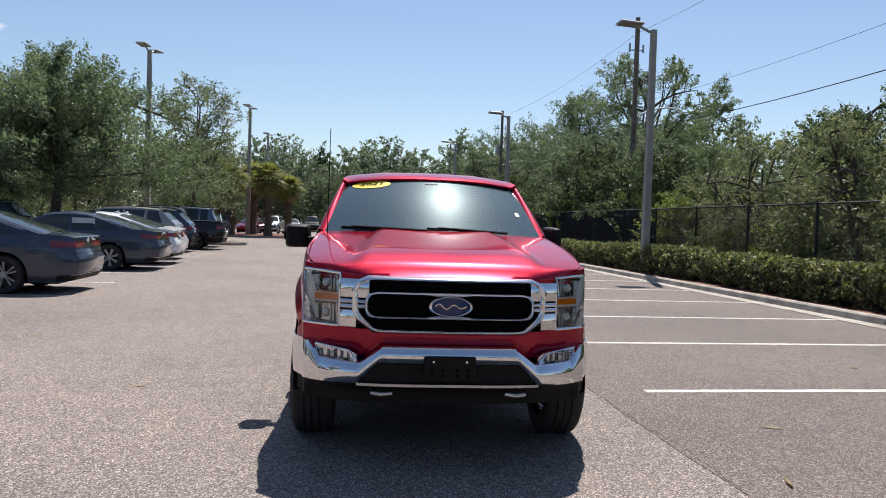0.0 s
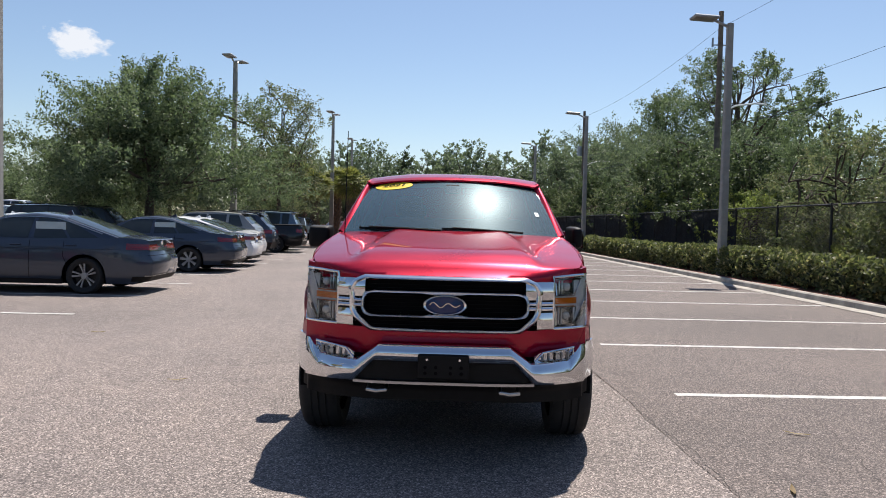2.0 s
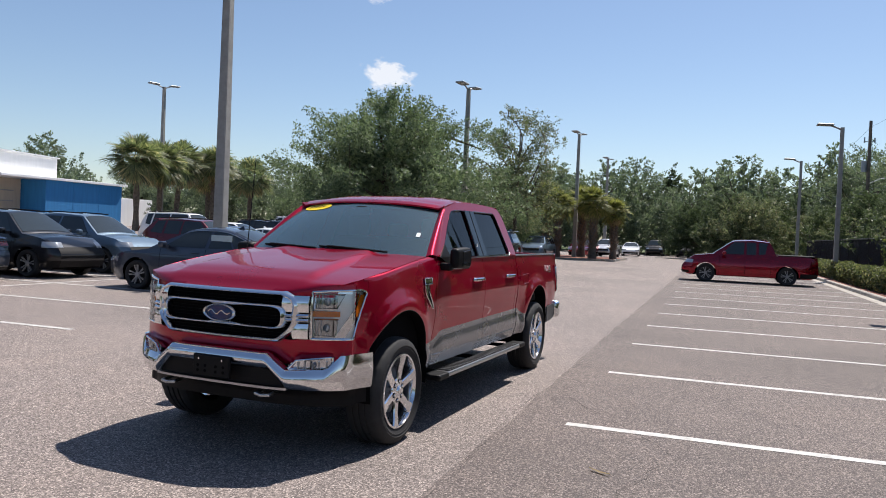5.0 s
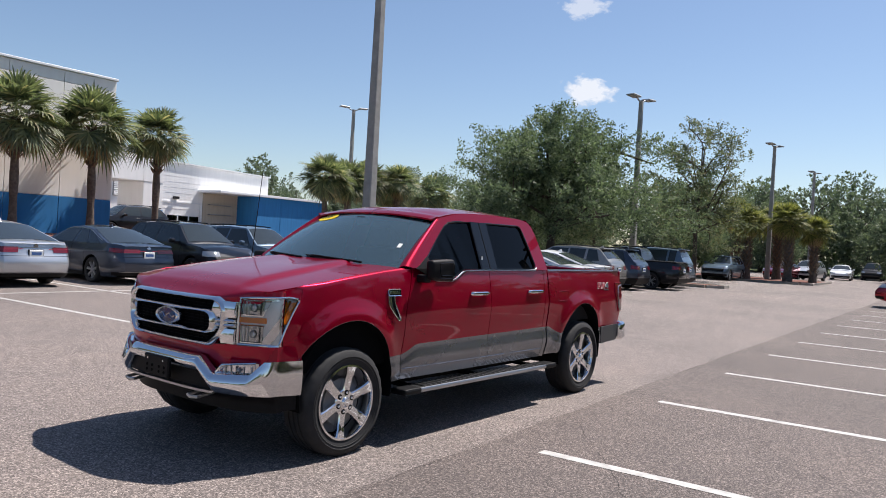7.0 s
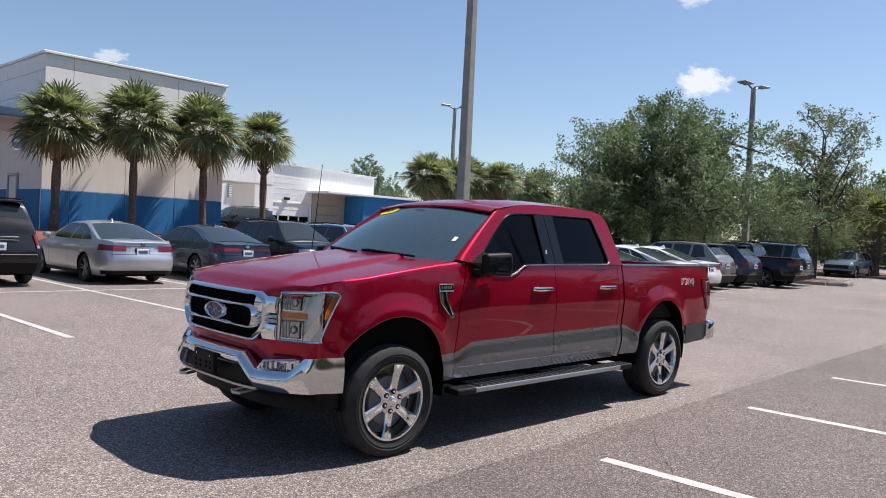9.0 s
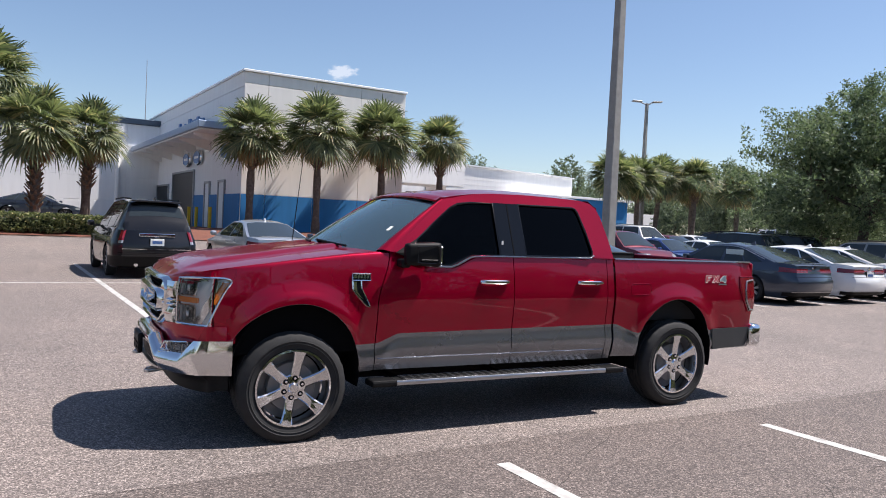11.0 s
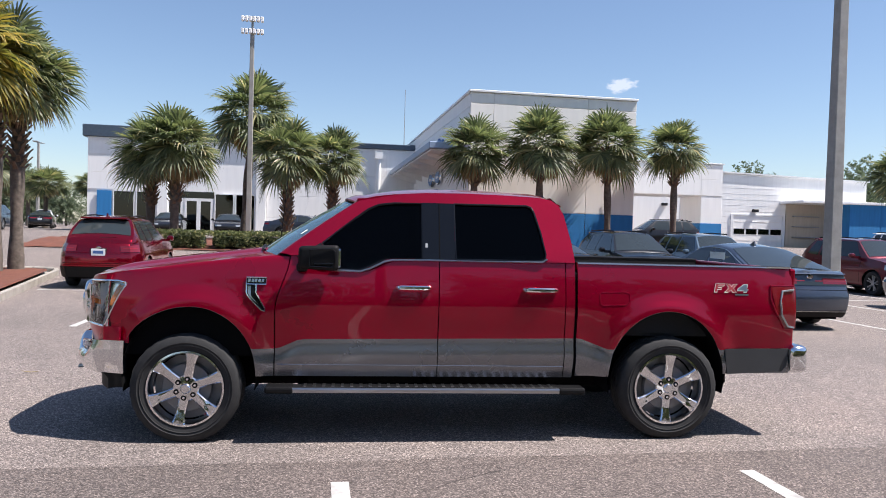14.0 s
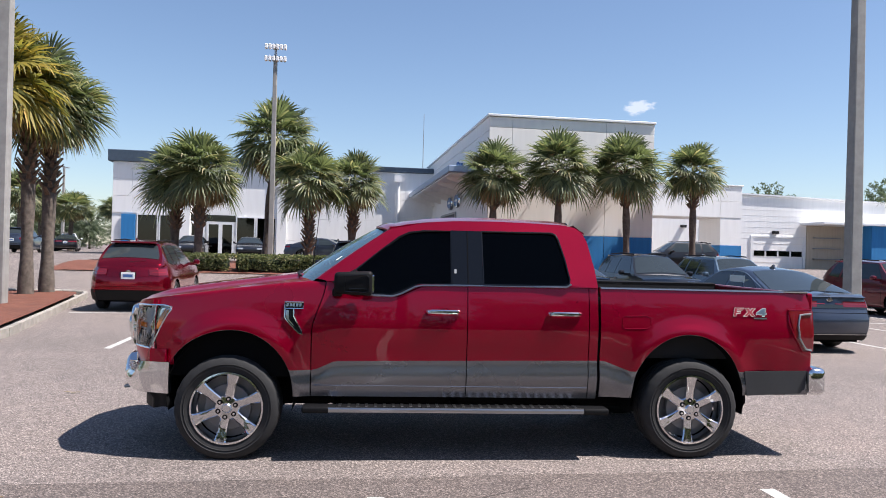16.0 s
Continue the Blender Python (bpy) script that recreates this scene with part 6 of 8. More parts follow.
T_WS = tinted_glass("windshield_glass", (0.42, 0.58, 0.6), 0.02, 2.15, 0.085, 0.016, (0.8, 0.96, 1.0))
T_LENS = tinted_glass("headlight_lens", (0.93, 0.94, 0.95))
T_SEAT = plain("dark_seat_cloth", (0.014, 0.014, 0.015), 0.9)
T_GLOSSBLK = plain("gloss_black_trim", (0.006, 0.007, 0.0095), 0.12, grain=0.05, spec=0.3)
T_BLUE = plain("badge_blue_enamel", (0.006, 0.018, 0.09), 0.2, coat=0.3)
T_REDDECAL = plain("red_decal", (0.45, 0.02, 0.03), 0.4)
T_YELLOW = plain("yellow_sticker", (0.85, 0.6, 0.01), 0.5)
T_DISC = plain("brake_iron", (0.2, 0.2, 0.205), 0.45, 0.5)
T_LINER = plain("bed_liner", (0.014, 0.014, 0.015), 0.85, bumpy=0.4)

FAX, RAX = 0.945, 4.635  # axle places along the truck
ARCHES = (0.975, 4.615)  # middles of the wheel openings


def rho(y, z, c):
    return math.hypot((y - c) / 0.475, (z - 0.47) / 0.5)


def step(a, b, x):
    t = min(1, max(0, (x - a) / (b - a)))
    return t * t * (3 - 2 * t)


def xs(y, z):
    """Half width of the truck's flank."""
    x = 0.978 - 0.06 * (max(0, 0.78 - z) / 0.33) ** 2 - 0.065 * (max(0, z - 0.82) / 0.53) ** 2
    d = z - tone(y) + 0.018
    x -= 0.032 * math.exp(-(d / (0.085 if d < 0 else 0.19)) ** 2)
    x += 0.003 * math.exp(-((z - 1.03) / 0.04) ** 2)
    for c in ARCHES:
        x += 0.032 * (1 - step(1.06, 1.30, rho(y, z, c))) + 0.006 * math.exp(-((rho(y, z, c) - 1.26) / 0.04) ** 2)
    if y < 0.75:
        x -= 0.14 * ((0.75 - max(0.03, y)) / 0.7) ** 1.5
    if y > 5.3:
        x -= 0.035 * ((y - 5.3) / 0.4) ** 2
    return x


def arch_z(y):
    for c, top in zip(ARCHES, (0.5, 0.52)):
        d = abs(y - c) / (0.54 if c < 1 and y < c else 0.468)
        if d < 1:
            return 0.47 + top * math.sqrt(1 - d * d)
    return 0


def tone(y):
    """Height at which the red paint meets the grey."""
    return lerp(((0, 0.66), (1.6, 0.662), (1.76, 0.735), (3.86, 0.765), (3.92, 0.765), (4.13, 0.685), (6, 0.70)), y)


def flank(name, y0, y1, zlo, zhi, root, extra=None, label="", two=True, n1=12, n2=16, slant=None):
    """A pair of side panels, red above grey, cut below by the wheel arches."""
    made = []
    for sg in (1, -1):
        ys = set(seq(y0, y1, max(3, int((y1 - y0) / 0.04))))
        for c in ARCHES:
            ys |= {c + 0.468 * math.cos(a) for a in seq(0.0, math.pi, 41)}
            ys |= {c + 0.4681, c - 0.4681}
        ys |= {ARCHES[0] - 0.54 * math.cos(a) for a in seq(0.0, math.pi / 2, 24)}
        bm = bmesh.new()
        prev = None
        for y in sorted(y for y in ys if y0 - 1e-6 <= y <= y1 + 1e-6):
            lo, hi = max(zlo(y), arch_z(y)), zhi(y)
            t = min(max(tone(y), lo + 0.002), hi) if two else lo + 0.002
            zs = seq(lo, t, n1) + seq(t, hi, n2)[1:]
            pts = [(sg * (xs(y, lo) - 0.05), y, lo + 0.01), (sg * (xs(y, lo) - 0.006), y, lo)]
            for z in zs:
                yy = y + (slant(z, (y - y0) / (y1 - y0)) if slant else 0)
                pts.append((sg * xs(yy, z), yy, z))
            if extra:
                pts += [(sg * a, y, z) for a, z in extra(y)]
            else:
                pts.append((sg * (xs(y, hi) - 0.02), y, hi + 0.003))
            row = [bm.verts.new(p) for p in pts]
            if prev:
                for i in range(len(row) - 1):
                    f = bm.faces.new((prev[i], prev[i + 1], row[i + 1], row[i]))
                    f.material_index = 1 if two and 2 <= i < n1 + 1 else (2 if i < 2 else 0)
            prev = row
        # fold the panel's ends inwards so that the shut lines have depth
        bm.verts.ensure_lookup_table()
        bmesh.ops.recalc_face_normals(bm, faces=bm.faces)
        rim = [e for e in bm.edges if e.is_boundary]
        ext = bmesh.ops.extrude_edge_only(bm, edges=rim)
        for v in (g for g in ext["geom"] if isinstance(g, bmesh.types.BMVert)):
            v.co.x -= sg * 0.025
        bmesh.ops.recalc_face_normals(bm, faces=bm.faces)
        made.append(part(name, bm, (T_RED, T_GREY, UNDER), root, label, 40))
    return made


def front_y(x, z=0.9):
    return 0.03 + 0.27 * (abs(x) / 0.915) ** 4 + 0.16 * max(0, z - 1.05) ** 1.0


def xw(y, z):
    """Half width of the nose, running smoothly into the flared arch."""
    x = 0.978 - 0.06 * (max(0, 0.78 - max(z, 0.68)) / 0.33) ** 2 - 0.065 * (max(0, z - 0.82) / 0.53) ** 2
    if y < 0.75:
        x -= 0.14 * ((0.75 - max(0.03, y)) / 0.7) ** 1.5
    return x + 0.034 * step(0.28, 0.5, y) * (1 - step(0.70, 0.92, z))


def lamp_end(z):
    """How far the headlight reaches back along the flank."""
    return lerp(((0.8, 0.92), (1.0, 1.025), (1.15, 1.11)), z)


def wp(s, z, off=0.0):
    """Place on the path round the truck's nose: s runs across the front and back along the flanks."""
    sg = 1 if s >= 0 else -1
    a = abs(s)
    if a < 0.915:
        return Vector((s, front_y(s, z) - off, z))
    y = 0.30 + a - 0.915 + 0.16 * max(0, z - 1.05)
    k = min(1, (a - 0.915) / 0.1)
    return Vector((sg * (0.915 + (xw(y, z) - 0.915) * step(-0.2, 1, k) + off * (0.25 if off > 0.01 else 1) * step(0, 1, k)), y - off * (1 - k), z))


def nose(name, ss, zlo, zhi, mat, parent, off=0.0, nz=8, thick=0.03, label="", swell=0.0, smooth=40):
    """A panel bent round the nose between two height curves."""
    bm = bmesh.new()
    rows = []
    for s in ss:
        a, b = zlo(s), zhi(s)
        rows.append([wp(s, z, off + swell * math.sin(math.pi * (i / (nz - 1)))) for i, z in enumerate(seq(a, b, nz))])
    grid(bm, rows)
    bmesh.ops.recalc_face_normals(bm, faces=bm.faces)
    r = bmesh.ops.extrude_edge_only(bm, edges=[e for e in bm.edges if e.is_boundary])
    for v in (g for g in r["geom"] if isinstance(g, bmesh.types.BMVert)):
        k = step(0.8, 0.95, abs(v.co.x))
        v.co.y += thick * (1 - 0.8 * k)
        v.co.x *= 1 - thick * (0.2 + 0.6 * k)
    bmesh.ops.recalc_face_normals(bm, faces=bm.faces)
    return part(name, bm, mat, parent, label, smooth)


def ring(name, outer, inner, mat, parent, proud, depth=0.05, label=""):
    """A frame between two outlines with the same number of points, rounded to the front."""
    bm = bmesh.new()
    n = len(outer)
    rows = []
    for k, (t, o) in enumerate(((0, -depth), (0, 0.0), (0.22, 0.55), (0.5, 0.75), (0.78, 0.55), (1, 0.0), (1, -depth))):
        row = []
        for (ox, oz), (ix, iz) in zip(outer, inner):
            x, z = ox + (ix - ox) * t, oz + (iz - oz) * t
            row.append((x, front_y(x, z) - proud * (1 if o > 0 else 0) * o - 0.004 - (o if o < 0 else 0), z))
        rows.append(row)
    grid(bm, rows, close=True)
    bmesh.ops.recalc_face_normals(bm, faces=bm.faces)
    return part(name, bm, mat, parent, label, 50)


def sym(points):
    """Mirrors a half outline, from the top middle to the bottom middle, into a closed one."""
    return points + [(-x, z) for x, z in points[::-1] if x > 1e-4]


def dense(points, step_len=0.05):
    out = []
    for (a, b), (c, d) in zip(points, points[1:]):
        n = max(1, int(math.hypot(c - a, d - b) / step_len))
        out += [(a + (c - a) * i / n, b + (d - b) * i / n) for i in range(n)]
    return out + [points[-1]]


def lamp_top(s):
    return lerp(((0.64, 1.130), (0.8, 1.140), (0.93, 1.147), (1.03, 1.145), (1.11, 1.125)), abs(s))


def hood_edge(y):
    return lerp(((0.05, 1.135), (0.3, 1.18), (0.6, 1.222), (1.0, 1.28), (1.35, 1.325), (1.7, 1.362)), y)


def hood_half(y):
    return lerp(((0.05, 0.8), (0.2, 0.845), (0.45, 0.9), (0.8, 0.905), (1.3, 0.885), (1.7, 0.86)), y)


def letters(name, text, size, mat, parent, m, thick=0.001):
    cu = bpy.data.curves.new(name, "FONT")
    cu.body, cu.size, cu.align_x, cu.align_y, cu.extrude, cu.shear = text, size, "CENTER", "CENTER", thick, 0.2
    tmp = new(name + "_outline", cu)
    bpy.context.view_layer.update()
    me = bpy.data.meshes.new_from_object(tmp.evaluated_get(bpy.context.evaluated_depsgraph_get()))
    bpy.data.objects.remove(tmp)
    me.materials.clear()
    me.materials.append(mat)
    ob = new(name, me)
    ob.parent, ob.matrix_basis = parent, m
    return ob


def truck_wheel(root, y, sg):
    """Tyre with grooved tread, chrome six-spoke rim, hub and nuts."""
    R, rr, w = 0.402, 0.277, 0.27
    cx = 0.988
    drop = 0.034 if y < 2 else 0.016
    put = lambda v: Vector((sg * (cx - v[0]), y + v[1], R - 0.004 - drop + v[2]))
    bm = bmesh.new()
    n = 84
    prof = [(rr - 0.01, 0.035), (rr + 0.008, 0.012), (rr + 0.03, 0.004), (0.345, -0.006), (0.375, 0.004), (0.388, 0.014), (0.396, 0.024), (R, 0.042), (R, 0.082), (R - 0.01, 0.084), (R - 0.01, 0.094), (R, 0.096), (R, 0.13), (R - 0.01, 0.132), (R - 0.01, 0.142), (R, 0.144), (R, 0.18), (R - 0.01, 0.182), (R - 0.01, 0.192), (R, 0.194), (R, w - 0.04), (0.39, w - 0.015), (0.35, w), (rr, w - 0.02)]
    rows = []
    for k in range(n):
        a = k * math.tau / n
        row = []
        for i, (r, o) in enumerate(prof):
            if 5 <= i <= 8 and k % 3 == 0:
                r -= 0.004
            row.append(put((o, r * math.cos(a), r * math.sin(a))))
        rows.append(row)
    rows.append(rows[0])
    grid(bm, rows)
    bmesh.ops.remove_doubles(bm, verts=bm.verts, dist=1e-5)
    bmesh.ops.recalc_face_normals(bm, faces=bm.faces)
    wh = new("wheel")
    wh.parent = root
    part("tyre", bm, RUBBER, wh, "black all-terrain tyre", 30)
    bm = bmesh.new()
    for k in range(2):
        lathe(bm, [(0.345 - 0.02 * k, -0.0075 + 0.004 * k), (0.341 - 0.02 * k, -0.0095 + 0.004 * k), (0.337 - 0.02 * k, -0.006 + 0.004 * k)], 48)
    for v in bm.verts:
        v.co = put(v.co)
    part("sidewall_rib", bm, RUBBER, wh, "", True)
    bm = bmesh.new()
    lathe(bm, [(rr + 0.006, 0.016), (rr + 0.002, 0.004), (rr - 0.012, 0.002), (rr - 0.018, 0.016), (rr - 0.026, 0.06), (rr - 0.03, 0.22)], 56)
    for v in bm.verts:
        v.co = put(v.co)
    bmesh.ops.recalc_face_normals(bm, faces=bm.faces)
    part("rim", bm, T_CHROME, wh, "chrome wheel rim", 40)
    bm = bmesh.new()
    lathe(bm, [(0.0, 0.13), (rr - 0.035, 0.13)], 32)
    lathe(bm, [(0.09, 0.07), (0.175, 0.07), (0.18, 0.08), (0.18, 0.12)], 32)
    for v in bm.verts:
        v.co = put(v.co)
    bmesh.ops.recalc_face_normals(bm, faces=bm.faces)
    part("brake_disc", bm, T_DISC, wh, "dark brake disc behind the spokes", 40)
    for k in range(6):
        a = math.pi / 2 + k * math.tau / 6 - (0.17 if y < 2 else 0.06)
        d, t = Vector((0, math.cos(a), math.sin(a))), Vector((0, -math.sin(a), math.cos(a)))
        bm = bmesh.new()
        rows = []
        for q, hw, xo, gr in ((0.055, 0.034, 0.026, 0.0), (0.10, 0.029, 0.024, -0.001), (0.15, 0.028, 0.02, -0.003), (0.19, 0.03, 0.016, -0.002), (0.197, 0.031, 0.012, 0.0), (0.24, 0.036, 0.008, 0.0), (0.258, 0.042, 0.005, 0.0), (0.268, 0.056, 0.004, 0.0)):
            prof2 = ((-1.0, 0.045), (-0.95, 0.008), (-0.72, 0.0), (-0.25, gr), (0.0, gr + 0.001), (0.25, gr), (0.72, 0.0), (0.95, 0.008), (1.0, 0.045))
            rows.append([put(Vector((xo + dx, 0, 0)) + d * q + t * hw * 1.22 * u) for u, dx in prof2])
        grid(bm, rows)
        bmesh.ops.recalc_face_normals(bm, faces=bm.faces)
        part("spoke", bm, T_CHROME, wh, "chrome spoke", 35)
        bm = bmesh.new()
        a2 = a
        c = Vector((0, math.cos(a2), math.sin(a2))) * 0.07
        lathe(bm, [(0.0, -0.004), (0.009, -0.003), (0.0125, 0.004), (0.0125, 0.03)], 10)
        for v in bm.verts:
            v.co = put(v.co + c + Vector((0.018, 0, 0)))
        part("lug_nut", bm, T_CHROME, wh, "", True)
        bm = bmesh.new()
        lathe(bm, [(0.0, 0.0), (0.02, 0.0), (0.021, 0.006)], 14)
        for v in bm.verts:
            v.co = put(v.co + c + Vector((0.0215, 0, 0)))
        part("lug_pocket", bm, UNDER, wh, "", True)
    bm = bmesh.new()
    lathe(bm, [(0.0, 0.008), (0.03, 0.008), (0.036, 0.014), (0.04, 0.02), (0.088, 0.026), (0.096, 0.034), (0.1, 0.07)], 32)
    for v in bm.verts:
        v.co = put(v.co)
    bmesh.ops.recalc_face_normals(bm, faces=bm.faces)
    part("hub", bm, T_CHROME, wh, "", 35)
    bm = bmesh.new()
    lathe(bm, [(0.0, 0.003), (0.024, 0.004), (0.026, 0.008)], 20)
    for v in bm.verts:
        v.co = put(v.co)
    part("centre_cap", bm, T_CHROME, wh, "", True)
    # wheel house
    bm = bmesh.new()
    grid(bm, [[(sg * x, y + (0.025 if y < 2 else -0.02) + 0.48 * math.cos(a), 0.47 + 0.515 * math.sin(a)) for a in seq(-0.25, math.pi + 0.25, 24)] for x in (0.965, 0.62)] + [[(sg * 0.62, y + 0.05 * math.cos(a), 0.47 + 0.05 * math.sin(a)) for a in seq(-0.25, math.pi + 0.25, 24)]])
    part("wheel_house", bm, UNDER, root, "dark wheel housing", True)


def pickup():
    root = thing("pickup_truck", "crimson crew-cab pickup with chrome grille and grey lower sides", "pickup truck", m=LOT.copy())
    sill = lambda y: 0.455
    # fenders, doors, bed sides
    def fender_roll(y):
        h = hood_edge(y)
        x = xs(y, h)
        e = hood_half(y) + 0.006
        return [(x + (e - x) * 0.35, h + 0.008), (x + (e - x) * 0.75, h + 0.012), (e, h + 0.008), (e, h - 0.03)]
    flank("fender", 0.47, 1.572, lambda y: 0.69 if y < 0.6 else 0.455, hood_edge, root, fender_roll, "front fender with a flared wheel arch", slant=lambda z, t: 0.10 * max(0, t - 0.75) * 4 * step(0.95, 1.36, z) + max(0, 1 - t * 4) * step(max(0.69, arch_z(0.47 + 1.102 * t)), max(0.69, arch_z(0.47 + 1.102 * t)) + 0.11, z) * (lamp_end(z) - 1.08 + 0.16 * max(0, z - 1.05)))
    belt = lambda y: lerp(((1.5, 1.358), (1.93, 1.36), (1.975, 1.252), (2.2, 1.245), (2.41, 1.332), (2.7, 1.342), (3.9, 1.348)), y)
    slant = lambda z, t: 0.10 * (1 - t) * step(0.95, 1.36, z)
    fd = flank("front_door", 1.580, 2.796, sill, belt, root, None, "front door", slant=slant)
    rd = flank("rear_door", 2.803, 3.785, sill, belt, root, None, "rear door")
    flank("cab_corner", 3.792, 3.862, sill, lambda y: 1.35, root)
    flank("bed_side", 3.885, 5.675, lambda y: 0.50 if y > 5 else 0.47, lambda y: 1.352, root, None, "bed side with a flared wheel arch")
    for y in (FAX, RAX):
        for sg in (1, -1):
            truck_wheel(root, y, sg)
    part("chassis", boxes((-0.62, 0.62, 0.8, 5.3, 0.33, 0.62), (-0.86, 0.86, 1.5, 4.05, 0.45, 0.6), (-0.93, 0.93, 3.75, 4.1, 0.5, 1.3), bevel=0.03), UNDER, root, "dark chassis and underbody")
    part("axle", rods(((-0.8, RAX, 0.38), (0.8, RAX, 0.38), 0.06, 0.06, 12), ((-0.8, FAX, 0.36), (0.8, FAX, 0.36), 0.045, 0.045, 12)), UNDER, root)
    part("firewall", boxes((-0.9, 0.9, 0.4, 1.6, 0.6, 1.05)), UNDER, root)
    # hood
    bm = bmesh.new()
    rows = []
    for y in seq(0.06, 1.56, 46):
        e, xh = hood_edge(y), hood_half(y)
        row = []
        for u in seq(-1, 1, 49):
            x = u * xh
            yy = max(y, front_y(x, 1.12) + 0.01) if y < 0.4 else y
            if y > 1.3:
                yy = y - 0.14 * (1 - u * u) * (y - 1.3) / 0.26
            a = abs(x)
            z = hood_edge(yy) + 0.012 + 0.028 * (1 - abs(u) ** 3)
            lip = step(0.09, 0.42, y)
            wd = lerp(((0.3, 0.60), (1.4, 0.46)), y)
            z += 0.026 * (1 - step(wd - 0.05, wd + 0.035, a)) * lip
            z -= 0.006 * (1 - step(0.12, 0.40, a)) * step(0.6, 1.25, y)
            z -= 0.055 * (1 - step(0.045, 0.19, y))
            row.append((x, yy, z))
        rows.append(row)
    grid(bm, rows)
    bmesh.ops.recalc_face_normals(bm, faces=bm.faces)
    r = bmesh.ops.extrude_edge_only(bm, edges=[e for e in bm.edges if e.is_boundary])
    for v in (g for g in r["geom"] if isinstance(g, bmesh.types.BMVert)):
        v.co.z -= 0.03
    bmesh.ops.recalc_face_normals(bm, faces=bm.faces)
    part("hood", bm, T_RED, root, "crimson hood with a raised centre", 60)
    # red nose panel, bumper, dam
    fascia = nose("nose_panel", seq(-1.07, 1.07, 70), lambda s: lerp(((0.8, 0.60), (0.87, 0.69)), abs(s)), lambda s: 0.806 if abs(s) > 0.6 else 0.80, T_RED, root, -0.002)
    for v in fascia.data.vertices:
        v.co.y += 0.3 * max(0, 0.79 - v.co.z) * (1 - step(0.75, 0.9, abs(v.co.x)))
    edge = lambda s: hood_edge(front_y(s, 1.12) + 0.01) + 0.004 - 0.055 * (1 - step(0.045, 0.19, front_y(s, 1.12))) if abs(s) < 0.915 else hood_edge(0.32 + abs(s) - 0.915) + 0.004
    for sg in (1, -1):
        nose("lamp_surround", [sg * q for q in seq(0.63, 1.14, 20)], lambda s: 0.69, lambda s: edge(s) - 0.006, T_RED, root, -0.034, nz=10)
        nose("lamp_brow", [sg * q for q in seq(0.64, 1.165, 20)], lambda s: lamp_top(s) + 0.003, lambda s: max(edge(s), lamp_top(s) + 0.005), T_RED, root, -0.002, nz=4)
    nose("nose_core", seq(-1.0, 1.0, 50), lambda s: 0.45, lambda s: 1.13, UNDER, root, -0.05)
    top = lambda s: lerp(((0, 0.706), (0.41, 0.706), (0.545, 0.605), (0.80, 0.612), (0.875, 0.705), (1.2, 0.715)), abs(s))
    low = lambda s: lerp(((0, 0.60), (0.43, 0.60), (0.565, 0.475), (0.85, 0.468), (1.0, 0.47), (1.2, 0.475)), abs(s))
    ss = sorted({round(v, 4) for v in seq(-1.112, 1.112, 110)} | {a * b for a in (1, -1) for b in (0.41, 0.545, 0.80, 0.875, 0.43, 0.565)})
    nose("front_bumper", ss, low, top, T_CHROME, root, 0.045, 10, 0.06, "chrome front bumper", 0.035, 55)
    nose("bumper_insert", seq(-0.55, 0.55, 40), lambda s: 0.485, lambda s: 0.612, BLACKPL, root, 0.02, label="black lower grille in the bumper")
    nose("bumper_strip", seq(-0.565, 0.565, 40), lambda s: 0.466, lambda s: 0.482, SATIN, root, 0.05, 4)
    dam = nose("air_dam", seq(-1.09, 1.09, 70), lambda s: 0.335 + 0.03 * step(0.8, 1.06, abs(s)), lambda s: 0.475, BLACKPL, root, -0.012, 6, 0.05, "black air dam under the bumper")
    for v in dam.data.vertices:
        v.co.y += 0.09 * (1 - step(0.82, 0.98, abs(v.co.x))) * step(0.475, 0.42, v.co.z)
    for sg in (1, -1):
        sp = sorted((sg * 0.565, sg * 0.825))
        f = nose("fog_light", seq(*sp, 14), lambda s: 0.606, lambda s: lerp(((0.55, 0.635), (0.62, 0.672), (0.83, 0.69)), abs(s)), T_CHROME, root, 0.006, 5, 0.03, "clear fog light in a chrome frame")
        for q in (0.62, 0.66, 0.70, 0.745, 0.79):
            part("fog_rib", tube(bmesh.new(), [wp(sg * q, z, 0.014) for z in (0.616, 0.64, 0.664)], 0.007, 5), CLEAR_LENS if q != 0.70 else T_GLOSSBLK, f)
        part("fog_bulb", rods((tuple(wp(sg * 0.715, 0.64, 0.004)), tuple(wp(sg * 0.715, 0.64, 0.026)), 0.02, 0.016, 14)), CLEAR_LENS, f, "", True)
        nose("fog_cover", seq(*sp, 10), lambda s: 0.608, lambda s: lerp(((0.55, 0.632), (0.62, 0.668), (0.83, 0.686)), abs(s)), T_LENS, f, 0.034, 4, 0.004).visible_shadow = False
        a = sp if sg > 0 else sp[::-1]
        tube_pts = [wp(s, z, 0.035) for s, z in ((a[0], 0.612), (a[0] + sg * 0.05, 0.668), (a[1], 0.692), (a[1], 0.612), (a[0], 0.612))]
        part("fog_light_frame", tube(bmesh.new(), tube_pts, 0.008, 6), T_CHROME, f, "", True)
        part("tow_hook", tube(bmesh.new(), [(sg * 0.41 + o, y, z) for o, y, z in ((-0.055, 0.1, 0.45), (-0.055, -0.035, 0.432), (0.0, -0.05, 0.428), (0.055, -0.035, 0.432), (0.055, 0.1, 0.45))], 0.012, 8), SATIN, root, "steel tow hook", True)
    pb = part("plate_bracket", boxes((-0.157, 0.157, -0.078, -0.045, 0.512, 0.662), bevel=0.008), BLACKPL, root, "empty black plate bracket")
